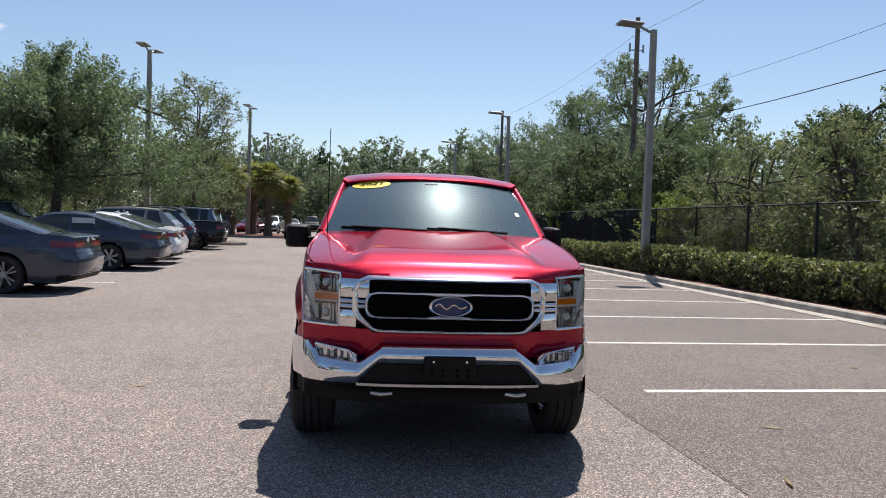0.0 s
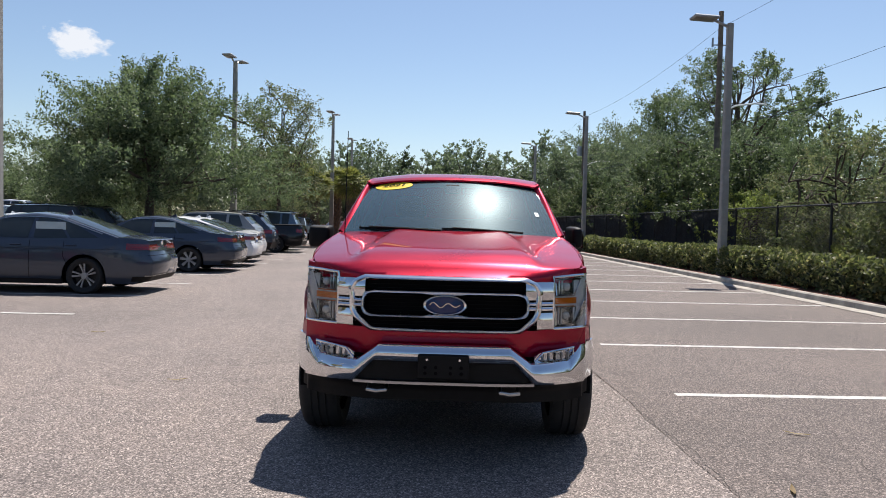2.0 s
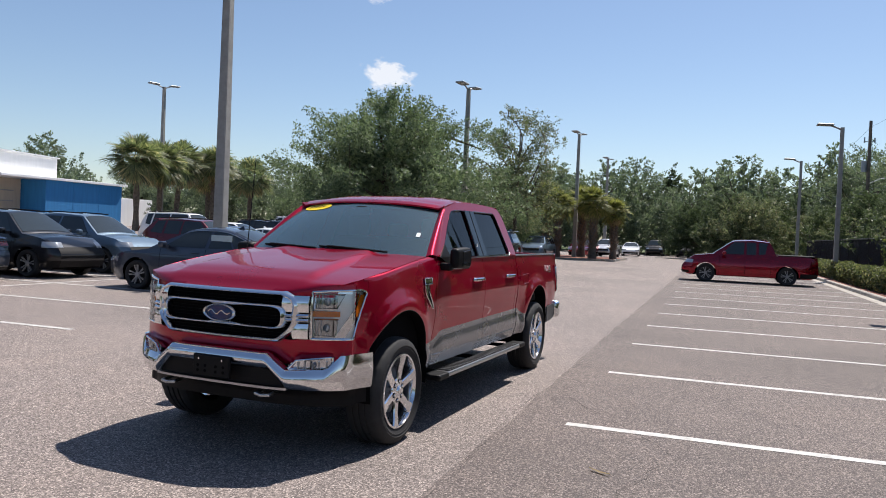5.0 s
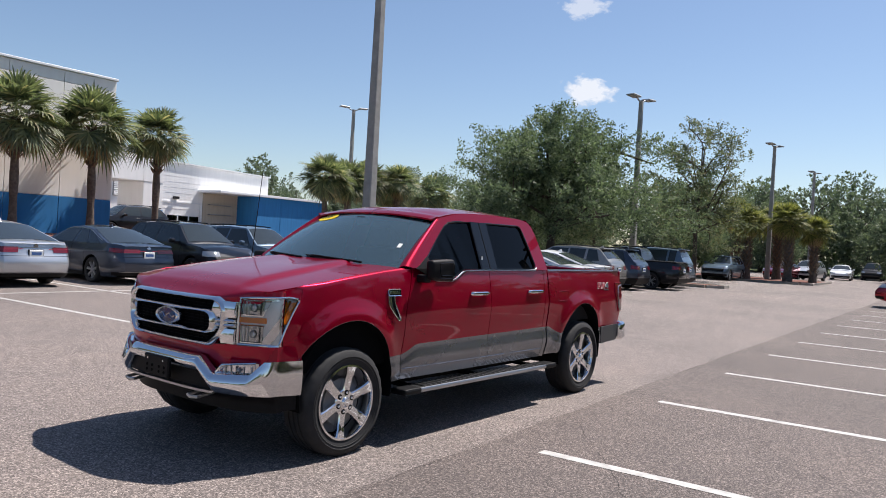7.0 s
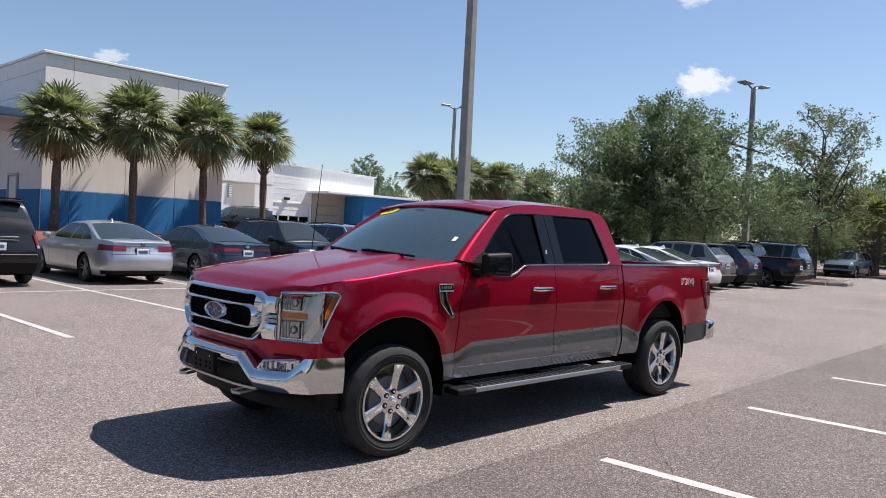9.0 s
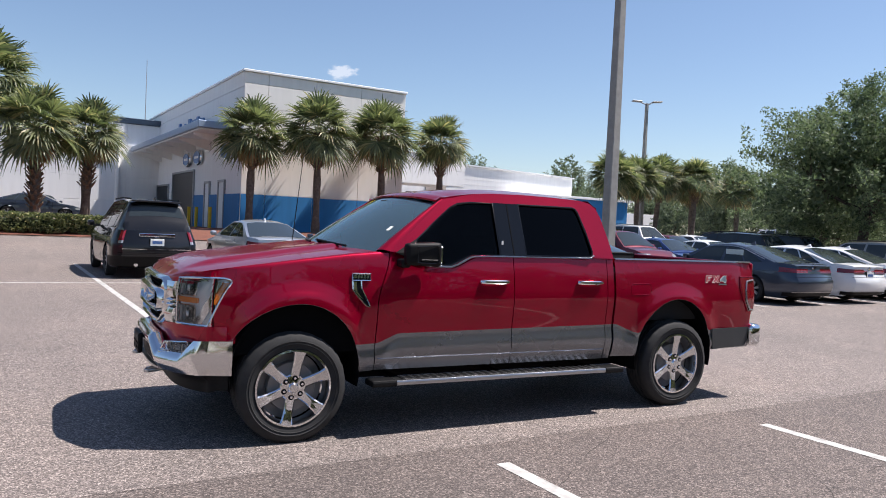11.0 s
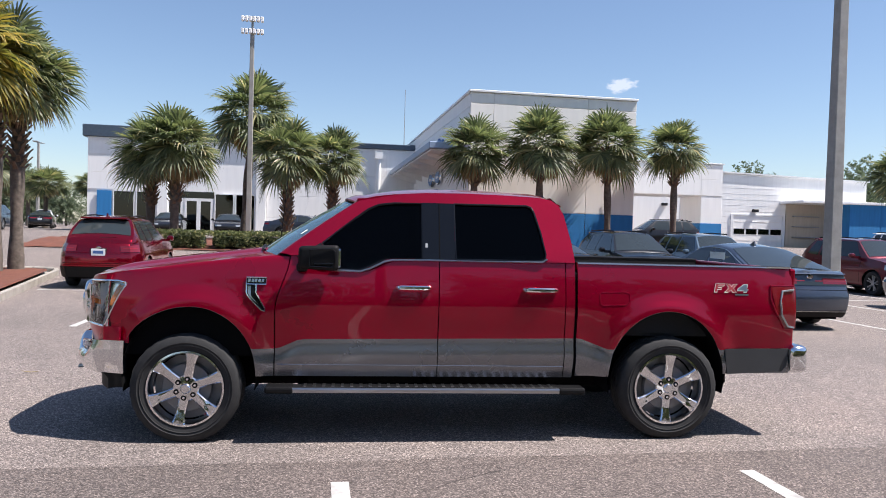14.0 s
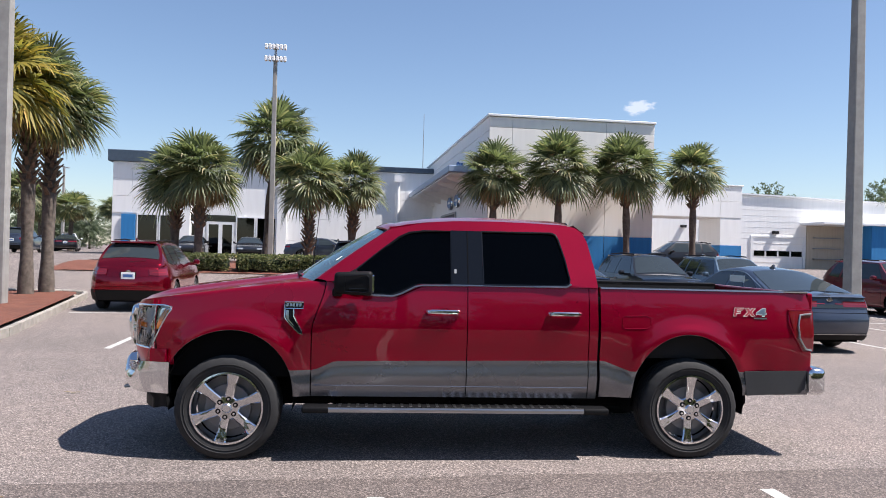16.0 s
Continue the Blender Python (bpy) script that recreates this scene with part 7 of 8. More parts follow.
    for x in (-0.11, -0.045, 0.045, 0.11):
        for z in (0.55, 0.585):
            part("bracket_hole", rods(((x, -0.081, z), (x, -0.077, z), 0.011, 0.011, 8)), UNDER, pb)
    for x in (-0.1, 0.1):
        part("bracket_screw", rods(((x, -0.084, 0.632), (x, -0.077, 0.632), 0.007, 0.007, 8)), CHROME, pb)
    # grille
    out = sym(dense([(0.0, 1.122), (0.51, 1.124), (0.585, 1.096), (0.622, 1.045), (0.61, 0.985), (0.61, 0.91), (0.585, 0.86), (0.475, 0.778), (0.0, 0.776)]))
    inn = sym(dense([(0.0, 1.09), (0.478, 1.092), (0.54, 1.07), (0.562, 1.03), (0.558, 0.985), (0.558, 0.915), (0.535, 0.875), (0.452, 0.81), (0.0, 0.806)]))
    k = min(len(out), len(inn))
    def resample(loop, n):
        pts = [Vector((*p, 0)) for p in loop + [loop[0]]]
        ln = [0.0]
        for a, b in zip(pts, pts[1:]):
            ln.append(ln[-1] + (b - a).length)
        res = []
        for i in range(n):
            d = ln[-1] * i / n
            j = max(q for q in range(len(ln)) if ln[q] <= d + 1e-9)
            j = min(j, len(pts) - 2)
            t = (d - ln[j]) / max(1e-9, ln[j + 1] - ln[j])
            v = pts[j].lerp(pts[j + 1], t)
            res.append((v.x, v.y))
        return res
    out, inn = resample(out, 120), resample(inn, 120)
    g = nose("grille", seq(-0.585, 0.585, 40), lambda s: 0.80, lambda s: 1.10, UNDER, root, -0.03, 10, 0.02, "black mesh grille in a chrome frame")
    ring("grille_frame", out, inn, T_CHROME, g, 0.045, 0.05, "chrome grille surround")
    o2 = resample(sym(dense([(0.0, 1.04), (0.46, 1.04), (0.512, 1.022), (0.532, 0.982), (0.532, 0.918), (0.512, 0.878), (0.46, 0.86), (0.0, 0.86)])), 100)
    i2 = resample(sym(dense([(0.0, 1.003), (0.452, 1.003), (0.48, 0.994), (0.489, 0.978), (0.489, 0.922), (0.48, 0.906), (0.452, 0.897), (0.0, 0.897)])), 100)
    ring("inner_frame", o2, i2, T_CHROME, g, 0.07, 0.05, "chrome inner grille bar")
    for z in seq(0.815, 1.085, 13):
        nose("mesh_bar", seq(-0.53, 0.53, 24), lambda s: z - 0.004, lambda s: z + 0.004, UNDER, g, -0.02, 3, 0.02)
    for x in seq(-0.48, 0.48, 17):
        part("mesh_upright", boxes((x - 0.003, x + 0.003, front_y(x) + 0.024, front_y(x) + 0.032, 0.81, 1.09)), UNDER, g)
    for sg in (1, -1):
        nose("wing_base", [sg * q for q in seq(0.555, 0.672, 6)], lambda s: 0.83, lambda s: 1.085, T_GLOSSBLK, g, 0.004, 5, 0.03)
        for z0, z1 in ((0.955, 0.978), (0.924, 0.947), (0.99, 1.1), (0.812, 0.912)):
            wide = (0.5, 0.675) if 0.9 < z0 < 1.0 else (0.575, 0.675)
            nose("grille_wing", [sg * q for q in seq(*wide, 8)], lambda s: z0, lambda s: z1, T_CHROME, g, 0.018, 5, 0.04, "chrome wing between grille and headlight", 0.01)
    # oval badge, plain
    bm = bmesh.new()
    lathe(bm, [(0.0, -0.006), (0.8, -0.004), (0.82, -0.002), (0.84, -0.016), (0.93, -0.022), (1.0, -0.012), (1.0, 0.03)], 56)
    for v in bm.verts:
        v.co = (v.co.y * 0.141, front_y(0) - 0.028 + v.co.x, 0.95 + v.co.z * 0.06)
    bmesh.ops.recalc_face_normals(bm, faces=bm.faces)
    for f in bm.faces:
        c = f.calc_center_median()
        f.material_index = 1 if math.hypot(c.x / 0.141, (c.z - 0.95) / 0.06) < 0.815 else 0
    ov = part("oval_badge", bm, (T_CHROME, T_BLUE), g, "blue oval badge with a chrome rim", 50)
    part("badge_script", tube(bmesh.new(), [(-0.095 + 0.19 * t, front_y(0) - 0.036, 0.95 + 0.017 * math.sin(t * 13) * (1 - 0.5 * t)) for t in seq(0, 1, 40)], 0.003, 5), T_CHROME, g)
    # headlights
    for sg in (1, -1):
        end = lamp_end
        def patch(name, s0, s1, z0, z1, mat, parent, off, n=12, nz=6, thick=0.02, lab=""):
            bm = bmesh.new()
            rows = []
            for i in range(n):
                cols = []
                for j in range(nz):
                    z = z0 + (z1 - z0) * j / (nz - 1)
                    sa = end(z) + s0 if s0 < 0 else s0
                    sv = sa + ((end(z) if s1 is None else end(z) + s1 if s1 < 0 else s1) - sa) * i / (n - 1)
                    if s1 is None:
                        z = z0 + (lamp_top(sv) - z0) * j / (nz - 1)
                    cols.append(wp(sg * sv, z, off))
                rows.append(cols)
            grid(bm, rows)
            bmesh.ops.recalc_face_normals(bm, faces=bm.faces)
            r = bmesh.ops.extrude_edge_only(bm, edges=[e for e in bm.edges if e.is_boundary])
            for v in (q for q in r["geom"] if isinstance(q, bmesh.types.BMVert)):
                v.co.y += thick
                v.co.x -= sg * thick * 0.4
            bmesh.ops.recalc_face_normals(bm, faces=bm.faces)
            return part(name, bm, mat, parent, lab, 45)
        h = patch("headlight", 0.676, None, 0.808, 1.135, LAMP_HOUSE, root, -0.03, 20, 10, 0.02, "tall headlight with chrome reflectors and amber marker")
        rim = [(0.682, 0.812), (0.682, 0.97), (0.682, 1.128), (0.8, 1.138), (0.93, 1.145), (1.03, 1.143), (1.08, 1.132), (1.094, 1.115), (1.012, 0.98), (0.92, 0.812), (0.78, 0.812), (0.682, 0.812)]
        part("lamp_bezel", tube(bmesh.new(), [wp(sg * a, b, -0.002) for a, b in dense(rim, 0.03)], 0.009, 6), T_CHROME, h, "chrome edge of the headlight", True)
        for z0, z1 in ((1.015, 1.115), (0.828, 0.945)):
            part("reflector_frame", tube(bmesh.new(), [wp(sg * a, b, -0.006) for a, b in ((0.7, z0), (0.7, z1), (0.835 + 0.03 * (z0 > 1), z1), (0.825, z0), (0.7, z0))], 0.007, 5), T_CHROME, h)
            patch("reflector", 0.705, 0.822, z0, z1, LAMP_BOWL, h, -0.022, 8, 5, 0.01, "square chrome reflector")
            bm = bmesh.new()
            c = wp(sg * 0.765, (z0 + z1) / 2, -0.012)
            lathe(bm, [(0.0, -0.012), (0.022, -0.006), (0.03, 0.01)], 16, axis="x")
            for v in bm.verts:
                v.co = Vector((c.x + v.co.y, c.y + v.co.x, c.z + v.co.z))
            part("bulb_lens", bm, CLEAR_LENS, h, "", True)
            for q in (0.715, 0.735, 0.805):
                patch("lens_rib", q, q + 0.007, z0 + 0.008, z1 - 0.008, T_GLOSSBLK if q > 0.75 else CLEAR_LENS, h, -0.012, 3, 4, 0.006)
        patch("amber_marker", 0.682, 0.842, 0.962, 1.0, AMBER, h, -0.014, 10, 4, 0.01, "amber marker strip")
        patch("amber_side_marker", -0.055, -0.006, 0.96, 1.11, AMBER, h, -0.008, 6, 7, 0.006, "amber side marker")
        patch("light_guide", -0.115, -0.06, 0.82, 1.12, T_CHROME, h, -0.012, 7, 9, 0.01, "bright vertical light guide")
        patch("light_guide_top", 0.68, 0.9, 1.118, 1.132, T_CHROME, h, -0.012, 12, 3, 0.01)
        patch("lens", 0.675, None, 0.806, 1.138, T_LENS, h, 0.003, 24, 12, 0.004, "clear headlight cover").visible_shadow = False
    # cab frame and glass
    gx = lambda z: 0.927 - (z - 1.35) * 0.40 if z > 1.35 else xs(2.3, z)
    shell = [(1.69, 1.362), (1.93, 1.363), (1.972, 1.256), (2.2, 1.249), (2.41, 1.336), (2.7, 1.346), (3.862, 1.352), (3.845, 1.50), (3.80, 1.72), (3.765, 1.795), (3.71, 1.838), (3.6, 1.858), (3.3, 1.868), (3.0, 1.872), (2.7, 1.866), (2.45, 1.848), (2.3, 1.825), (2.2, 1.79), (2.05, 1.67), (1.85, 1.50)]
    w1 = [(1.988, 1.268), (2.19, 1.262), (2.255, 1.285), (2.36, 1.335), (2.41, 1.35), (2.668, 1.357), (2.664, 1.782), (2.45, 1.778), (2.33, 1.762), (2.25, 1.725), (2.1, 1.61), (1.91, 1.455), (1.93, 1.40), (1.955, 1.33)]
    w2 = [(2.922, 1.357), (3.58, 1.36), (3.625, 1.375), (3.632, 1.41), (3.60, 1.58), (3.555, 1.74), (3.535, 1.775), (3.50, 1.788), (2.922, 1.786)]
    for sg in (1, -1):
        part("door_frame", slab(shell, -0.035, (w1, w2), lambda a, b, c: (sg * (gx(b) + 0.004 + c), a, b)), T_RED, root, "crimson cab frame round the windows", 30)
        for nm, wdw in (("front_side_window", w1), ("rear_side_window", w2)):
            gl = part(nm, slab(wdw, -0.005, (), lambda a, b, c: (sg * (gx(b) - 0.012 + c), a, b)), T_FRONT_GLASS if wdw is w1 else T_GLASS, root, "dark tinted side window")
            part("window_seal", tube(bmesh.new(), [(sg * (gx(b) + 0.0), a, b) for a, b in wdw + [wdw[0]]], 0.009, 5), T_GLOSSBLK, gl, "", True)
        part("pillar_cover", slab([(2.672, 1.356), (2.918, 1.356), (2.918, 1.79), (2.668, 1.79)], 0.006, (), lambda a, b, c: (sg * (gx(b) + 0.003 + c), a, b)), T_GLOSSBLK, root, "gloss black pillar cover")
        part("pillar_seam", slab([(2.796, 1.357), (2.803, 1.357), (2.803, 1.789), (2.796, 1.789)], 0.002, (), lambda a, b, c: (sg * (gx(b) + 0.0095 + c), a, b)), UNDER, root)
        part("belt_trim", tube(bmesh.new(), [(sg * (max(gx(b), xs(a, b) - 0.01) + 0.008), a, b) for a, b in ((1.985, 1.258), (2.2, 1.252), (2.27, 1.275), (2.38, 1.33), (2.43, 1.342), (2.7, 1.348), (3.3, 1.35), (3.6, 1.352), (3.64, 1.375))], 0.0085, 6), SATIN, root, "satin window sill trim", True)
        part("keypad", boxes((sg * (gx(1.45) + 0.008), sg * (gx(1.45) + 0.012), 2.69, 2.708, 1.385, 1.475)), LABEL_WHITE, root)
        # A-pillar
        bm = bmesh.new()
        rows = []
        for t in seq(0, 1, 14):
            a = Vector((0.862 + (0.70 - 0.862) * t, 1.575 + (2.235 - 1.575) * t, 1.358 + (1.795 - 1.358) * t + 0.02 * math.sin(math.pi * t)))
            yb = lerp(((1.358, 1.69), (1.50, 1.85), (1.67, 2.05), (1.79, 2.2), (1.80, 2.22)), 1.358 + 0.437 * t)
            b = Vector((gx(1.358 + 0.437 * t) + 0.003, yb, 1.358 + 0.437 * t))
            mid = (a + b) / 2 + Vector((0.014, -0.018, 0.018))
            rows.append([(sg * p.x, p.y, p.z) for p in (a, a.lerp(mid, 0.5) + Vector((0.003, -0.006, 0.006)), mid, mid.lerp(b, 0.5) + Vector((0.005, -0.003, 0.003)), b)])
        grid(bm, rows)
        bmesh.ops.recalc_face_normals(bm, faces=bm.faces)
        part("a_pillar", bm, T_RED, root, "", 60)
    # roof
    bm = bmesh.new()
    rows = []
    rail = ((2.075, 1.776), (2.14, 1.806), (2.22, 1.81), (2.3, 1.828), (2.45, 1.850), (2.7, 1.868), (3.0, 1.874), (3.3, 1.870), (3.6, 1.860), (3.71, 1.840), (3.77, 1.80))
    for y in seq(2.075, 3.78, 44):
        z = lerp(rail, y)
        xe = gx(z) + 0.004
        row = []
        for u in seq(-1, 1, 33):
            x = u * xe
            yy = y + (0.11 * (abs(u) ** 2) - 0.02) * min(1, max(0, 1 - (y - 2.14) / 0.5))
            zz = lerp(rail, yy) if abs(u) > 0.98 else z
            zz += 0.048 * (1 - abs(u) ** 2.6)
            zz += 0.006 * (math.exp(-((abs(u) - 0.55) / 0.05) ** 2)) * step(2.3, 2.6, y)
            row.append((x, yy, zz))
        rows.append(row)
    grid(bm, rows)
    bmesh.ops.recalc_face_normals(bm, faces=bm.faces)
    r = bmesh.ops.extrude_edge_only(bm, edges=[e for e in bm.edges if e.is_boundary])
    for v in (g for g in r["geom"] if isinstance(g, bmesh.types.BMVert)):
        v.co.z -= 0.014
    bmesh.ops.recalc_face_normals(bm, faces=bm.faces)
    part("roof", bm, T_RED, root, "crimson roof", 60)
    # windshield
    def ws(u, v, off=0.0):
        x = u * (0.862 + (0.70 - 0.862) * v)
        y = (1.37 + 0.205 * u * u) + ((2.13 + 0.105 * u * u) - (1.37 + 0.205 * u * u)) * v
        z = 1.372 - 0.014 * u * u + (1.846 - 0.05 * u * u - 1.372 + 0.014 * u * u) * v + 0.022 * math.sin(math.pi * v)
        return Vector((x, y - off * 0.55, z + off * 0.83))
    bm = bmesh.new()
    grid(bm, [[ws(u, v) for u in seq(-1, 1, 25)] for v in seq(0, 1, 13)])
    bmesh.ops.recalc_face_normals(bm, faces=bm.faces)
    w = part("windshield", bm, T_WS, root, "raked windshield with a sticker", True)
    w.visible_shadow = True
    bm = bmesh.new()
    grid(bm, [[ws(u, v, -0.002) for u in seq(-1, 1, 25)] for v in (0.0, 0.05)])
    for sg in (1, -1):
        grid(bm, [[ws(u, v, -0.002) for u in (sg * 0.975, sg)] for v in seq(0.05, 0.985, 8)])
    part("windshield_band", bm, T_GLOSSBLK, w, "black edge band of the windshield", True)
    # yellow oval with the year, and a small white label
    cu, cv = -0.70, 0.84
    rows = [[ws(cu + 0.225 * r * math.cos(a), cv + 0.082 * r * math.sin(a), 0.004) for a in seq(0, math.tau, 33)] for r in (0.0, 0.5, 1.0)]
    bm = bmesh.new()
    grid(bm, rows)
    st = part("year_sticker", bm, T_YELLOW, w, "yellow oval windshield sticker with the year")
    c = ws(cu, cv, 0.008)
    ex = (ws(cu + 0.05, cv, 0.008) - ws(cu - 0.05, cv, 0.008)).normalized()
    ey = (ws(cu, cv + 0.05, 0.008) - ws(cu, cv - 0.05, 0.008)).normalized()
    ez = ex.cross(ey).normalized()
    ey = ez.cross(ex)
    letters("year_number", "2021", 0.078, T_GLOSSBLK, st, Matrix(((ex.x, ey.x, ez.x, c.x), (ex.y, ey.y, ez.y, c.y), (ex.z, ey.z, ez.z, c.z), (0, 0, 0, 1))) @ Matrix.Diagonal((1.35, 0.8, 1, 1)))
    bm = bmesh.new()
    grid(bm, [[ws(u, v, 0.003) for u in (0.85, 0.89)] for v in (0.31, 0.38)])
    part("window_label", bm, LABEL_WHITE, w, "small white windshield label")
    part("mirror_mount", boxes((-0.07, 0.07, 1.98, 2.06, 1.70, 1.78), bevel=0.02), BLACKPL, w)
    # cowl and wipers
    bm = bmesh.new()
    grid(bm, [[(u * 0.86, 1.30 + 0.24 * u * u + dy, 1.345 + 0.02 * (1 - u * u) + dz) for u in seq(-1, 1, 25)] for dy, dz in ((-0.03, 0.0), (0.04, 0.008), (0.12, 0.015))])
    part("cowl", bm, BLACKPL, root, "black cowl under the windshield", True)
    for a, b in (((0.66, 0.0), (0.02, 0.045)), ((-0.08, 0.0), (-0.76, 0.05))):
        pts = [ws(a[0] + (b[0] - a[0]) * t, a[1] + (b[1] - a[1]) * t, 0.022) for t in seq(0, 1, 9)]
        wi = part("wiper", tube(bmesh.new(), pts, [0.010 - 0.004 * t for t in seq(0, 1, 9)], 6), BLACKPL, root, "black windshield wiper", True)
        part("wiper_blade", tube(bmesh.new(), [ws(a[0] - 0.1 + (b[0] - a[0]) * t, a[1] + 0.012 + (b[1] - a[1]) * t, 0.008) for t in seq(0.1, 1, 9)], 0.007, 5), BLACKPL, wi)
    part("antenna", rods(((-0.83, 1.42, 1.34), (-0.83, 1.50, 2.16), 0.005, 0.003, 6)), BLACKPL, root, "thin black whip antenna")
    # back of the cab
    bm = bmesh.new()
    grid(bm, [[(u * (gx(z)), y, z) for u in seq(-1, 1, 11)] for y, z in ((3.86, 1.1), (3.862, 1.35), (3.845, 1.50), (3.80, 1.72), (3.765, 1.80), (3.7, 1.86))])
    bmesh.ops.recalc_face_normals(bm, faces=bm.faces)
    part("cab_back", bm, T_RED, root, "", True)
    bm = bmesh.new()
    grid(bm, [[(u * (gx(z) - 0.12), y + 0.004, z) for u in seq(-1, 1, 11)] for y, z in ((3.862, 1.38), (3.845, 1.50), (3.81, 1.69))])
    part("rear_window", bm, T_GLOSSBLK, root, "dark rear cab window", True)
    part("brake_light", boxes((-0.2, 0.2, 3.68, 3.79, 1.86, 1.905), bevel=0.02), T_GLOSSBLK, root, "black roof-edge brake light")
    # bed
    part("bed_floor", boxes((-0.85, 0.85, 3.9, 5.66, 0.78, 0.82)), T_LINER, root)
    for sg in (1, -1):
        part("bed_inner_wall", boxes((sg * 0.80, sg * 0.86, 3.9, 5.66, 0.8, 1.34)), T_LINER, root, "black bed liner")
        bm = bmesh.new()
        grid(bm, [[(sg * x, y, z) for x, z in ((0.92, 1.346), (0.915, 1.354), (0.905, 1.359), (0.82, 1.359), (0.80, 1.35), (0.80, 1.32))] for y in seq(3.885, 5.65, 8)])
        bmesh.ops.recalc_face_normals(bm, faces=bm.faces)
        part("bed_rail_cap", bm, BLACKPL, root, "black plastic bed rail cap", True)
        part("rail_trim", tube(bmesh.new(), [(sg * (xs(y, 1.345) + 0.002), y, 1.35) for y in seq(3.89, 5.67, 8)], 0.008, 5), SATIN, root)
        # tail light wrapping the rear corner
        bm = bmesh.new()
        rows = []
        for t in seq(0, 1, 12):
            row = []
            for z in seq(0.865, 1.20, 8):
                y0 = lerp(((0.86, 5.60), (1.0, 5.52), (1.2, 5.475)), z)
                y = y0 + (5.70 - y0) * min(1, t / 0.7)
                x = xs(min(y, 5.66), z) + 0.008 - (max(0, t - 0.55) / 0.45) ** 2 * 0.05
                row.append((sg * x, y + 0.012 * max(0, t - 0.7), z))
            rows.append(row)
        grid(bm, rows)
        bmesh.ops.recalc_face_normals(bm, faces=bm.faces)
        tl = part("tail_light", bm, RED_LENS, root, "tall red tail light", 50)
        part("light_outline", tube(bmesh.new(), [(sg * (xs(y, z) + 0.012), y, z) for y, z in [(5.68, 0.875), (5.625, 0.885), (5.565, 0.98), (5.555, 1.08), (5.575, 1.165), (5.68, 1.175)]], 0.009, 6), CLEAR_LENS, tl, "pale C-shaped light outline", True)
        part("dark_bezel", tube(bmesh.new(), [(sg * (xs(y, z) + 0.006), y, z) for y, z in [(5.67, 0.862), (5.60, 0.862), (5.515, 1.0), (5.475, 1.10), (5.475, 1.205), (5.68, 1.207)]], 0.007, 5), T_RED, tl)
    part("tailgate", boxes((-0.9, 0.9, 5.655, 5.71, 0.72, 1.345), bevel=0.015, seg=2), T_RED, root, "crimson tailgate")
    bm = boxes((-0.975, 0.975, 5.655, 5.81, 0.505, 0.73), bevel=0.05, seg=4)
    part("rear_bumper", bm, T_CHROME, root, "chrome rear bumper", 45)
    # mirrors, handles, badges, steps
    for i, sg in enumerate((1, -1)):
        bm = bmesh.new()
        # the driver's mirror is folded back against the door
        if sg > 0:
            box(bm, 0.975, 1.095, 1.745, 2.04, 1.256, 1.448)
            for v in bm.verts:
                if v.co.y < 1.8:
                    v.co.z = 1.352 + (v.co.z - 1.352) * 0.86
                    v.co.x += 0.03 if v.co.x < 1.0 else -0.012
        else:
            box(bm, 0.985, 1.2, 1.70, 1.87, 1.215, 1.412)
            for v in bm.verts:
                if v.co.y < 1.8:
                    v.co.z = 1.315 + (v.co.z - 1.315) * 0.84
                    v.co.x += 0.02 if v.co.x < 1.1 else -0.03
                v.co.x *= sg
        bmesh.ops.recalc_face_normals(bm, faces=bm.faces)
        bmesh.ops.bevel(bm, geom=bm.edges[:], offset=0.035, segments=3, affect="EDGES", profile=0.6)
        mr = part("side_mirror", bm, BLACKPL, (fd[i]), "black door mirror", 50)
        part("mirror_arm", boxes((sg * 0.92, sg * 1.03, 1.73, 1.81, 1.245, 1.31), bevel=0.018, seg=2), BLACKPL, mr)
        if sg > 0:
            part("mirror_glass", boxes((1.0, 1.075, 2.041, 2.046, 1.285, 1.42), bevel=0.01), T_CHROME, mr, "mirror glass")
            part("turn_signal", boxes((1.09, 1.1, 1.86, 2.0, 1.30, 1.315), bevel=0.003), T_GLOSSBLK, mr)
            part("mirror_frame", tube(bmesh.new(), [(1.098, a, c) for a, c in ((1.83, 1.29), (1.99, 1.285), (2.015, 1.31), (2.015, 1.40), (1.99, 1.42), (1.83, 1.41), (1.83, 1.29))], 0.004, 5), T_GLOSSBLK, mr)
        else:
            part("mirror_glass", boxes((-1.175, -1.01, 1.871, 1.876, 1.245, 1.385), bevel=0.01), T_CHROME, mr, "mirror glass")
            part("turn_signal", boxes((-1.202, -1.19, 1.78, 1.83, 1.28, 1.34), bevel=0.004), T_GLOSSBLK, mr)
        part("mirror_sail", slab([(1.72, 1.355), (1.96, 1.27), (1.95, 1.36), (1.90, 1.46)], 0.008, (), lambda a, b, c: (sg * (gx(b) + 0.004 + c), a, b)), BLACKPL, mr)
        for y, d in ((2.605, fd[i]), (3.588, rd[i])):
            z = 1.135
            bm = bmesh.new()
            tube(bm, [(sg * (xs(y + o, z) + h), y + o, z + 0.003) for o, h in ((-0.125, 0.004), (-0.115, 0.02), (-0.09, 0.026), (0.0, 0.028), (0.09, 0.026), (0.115, 0.02), (0.125, 0.004))], 0.018, 8)
            part("door_handle", bm, T_CHROME, d, "chrome door handle", True)
            bm = bmesh.new()
            lathe(bm, [(0.0, 0.0), (0.8, 0.0), (1.0, 0.004)], 20)
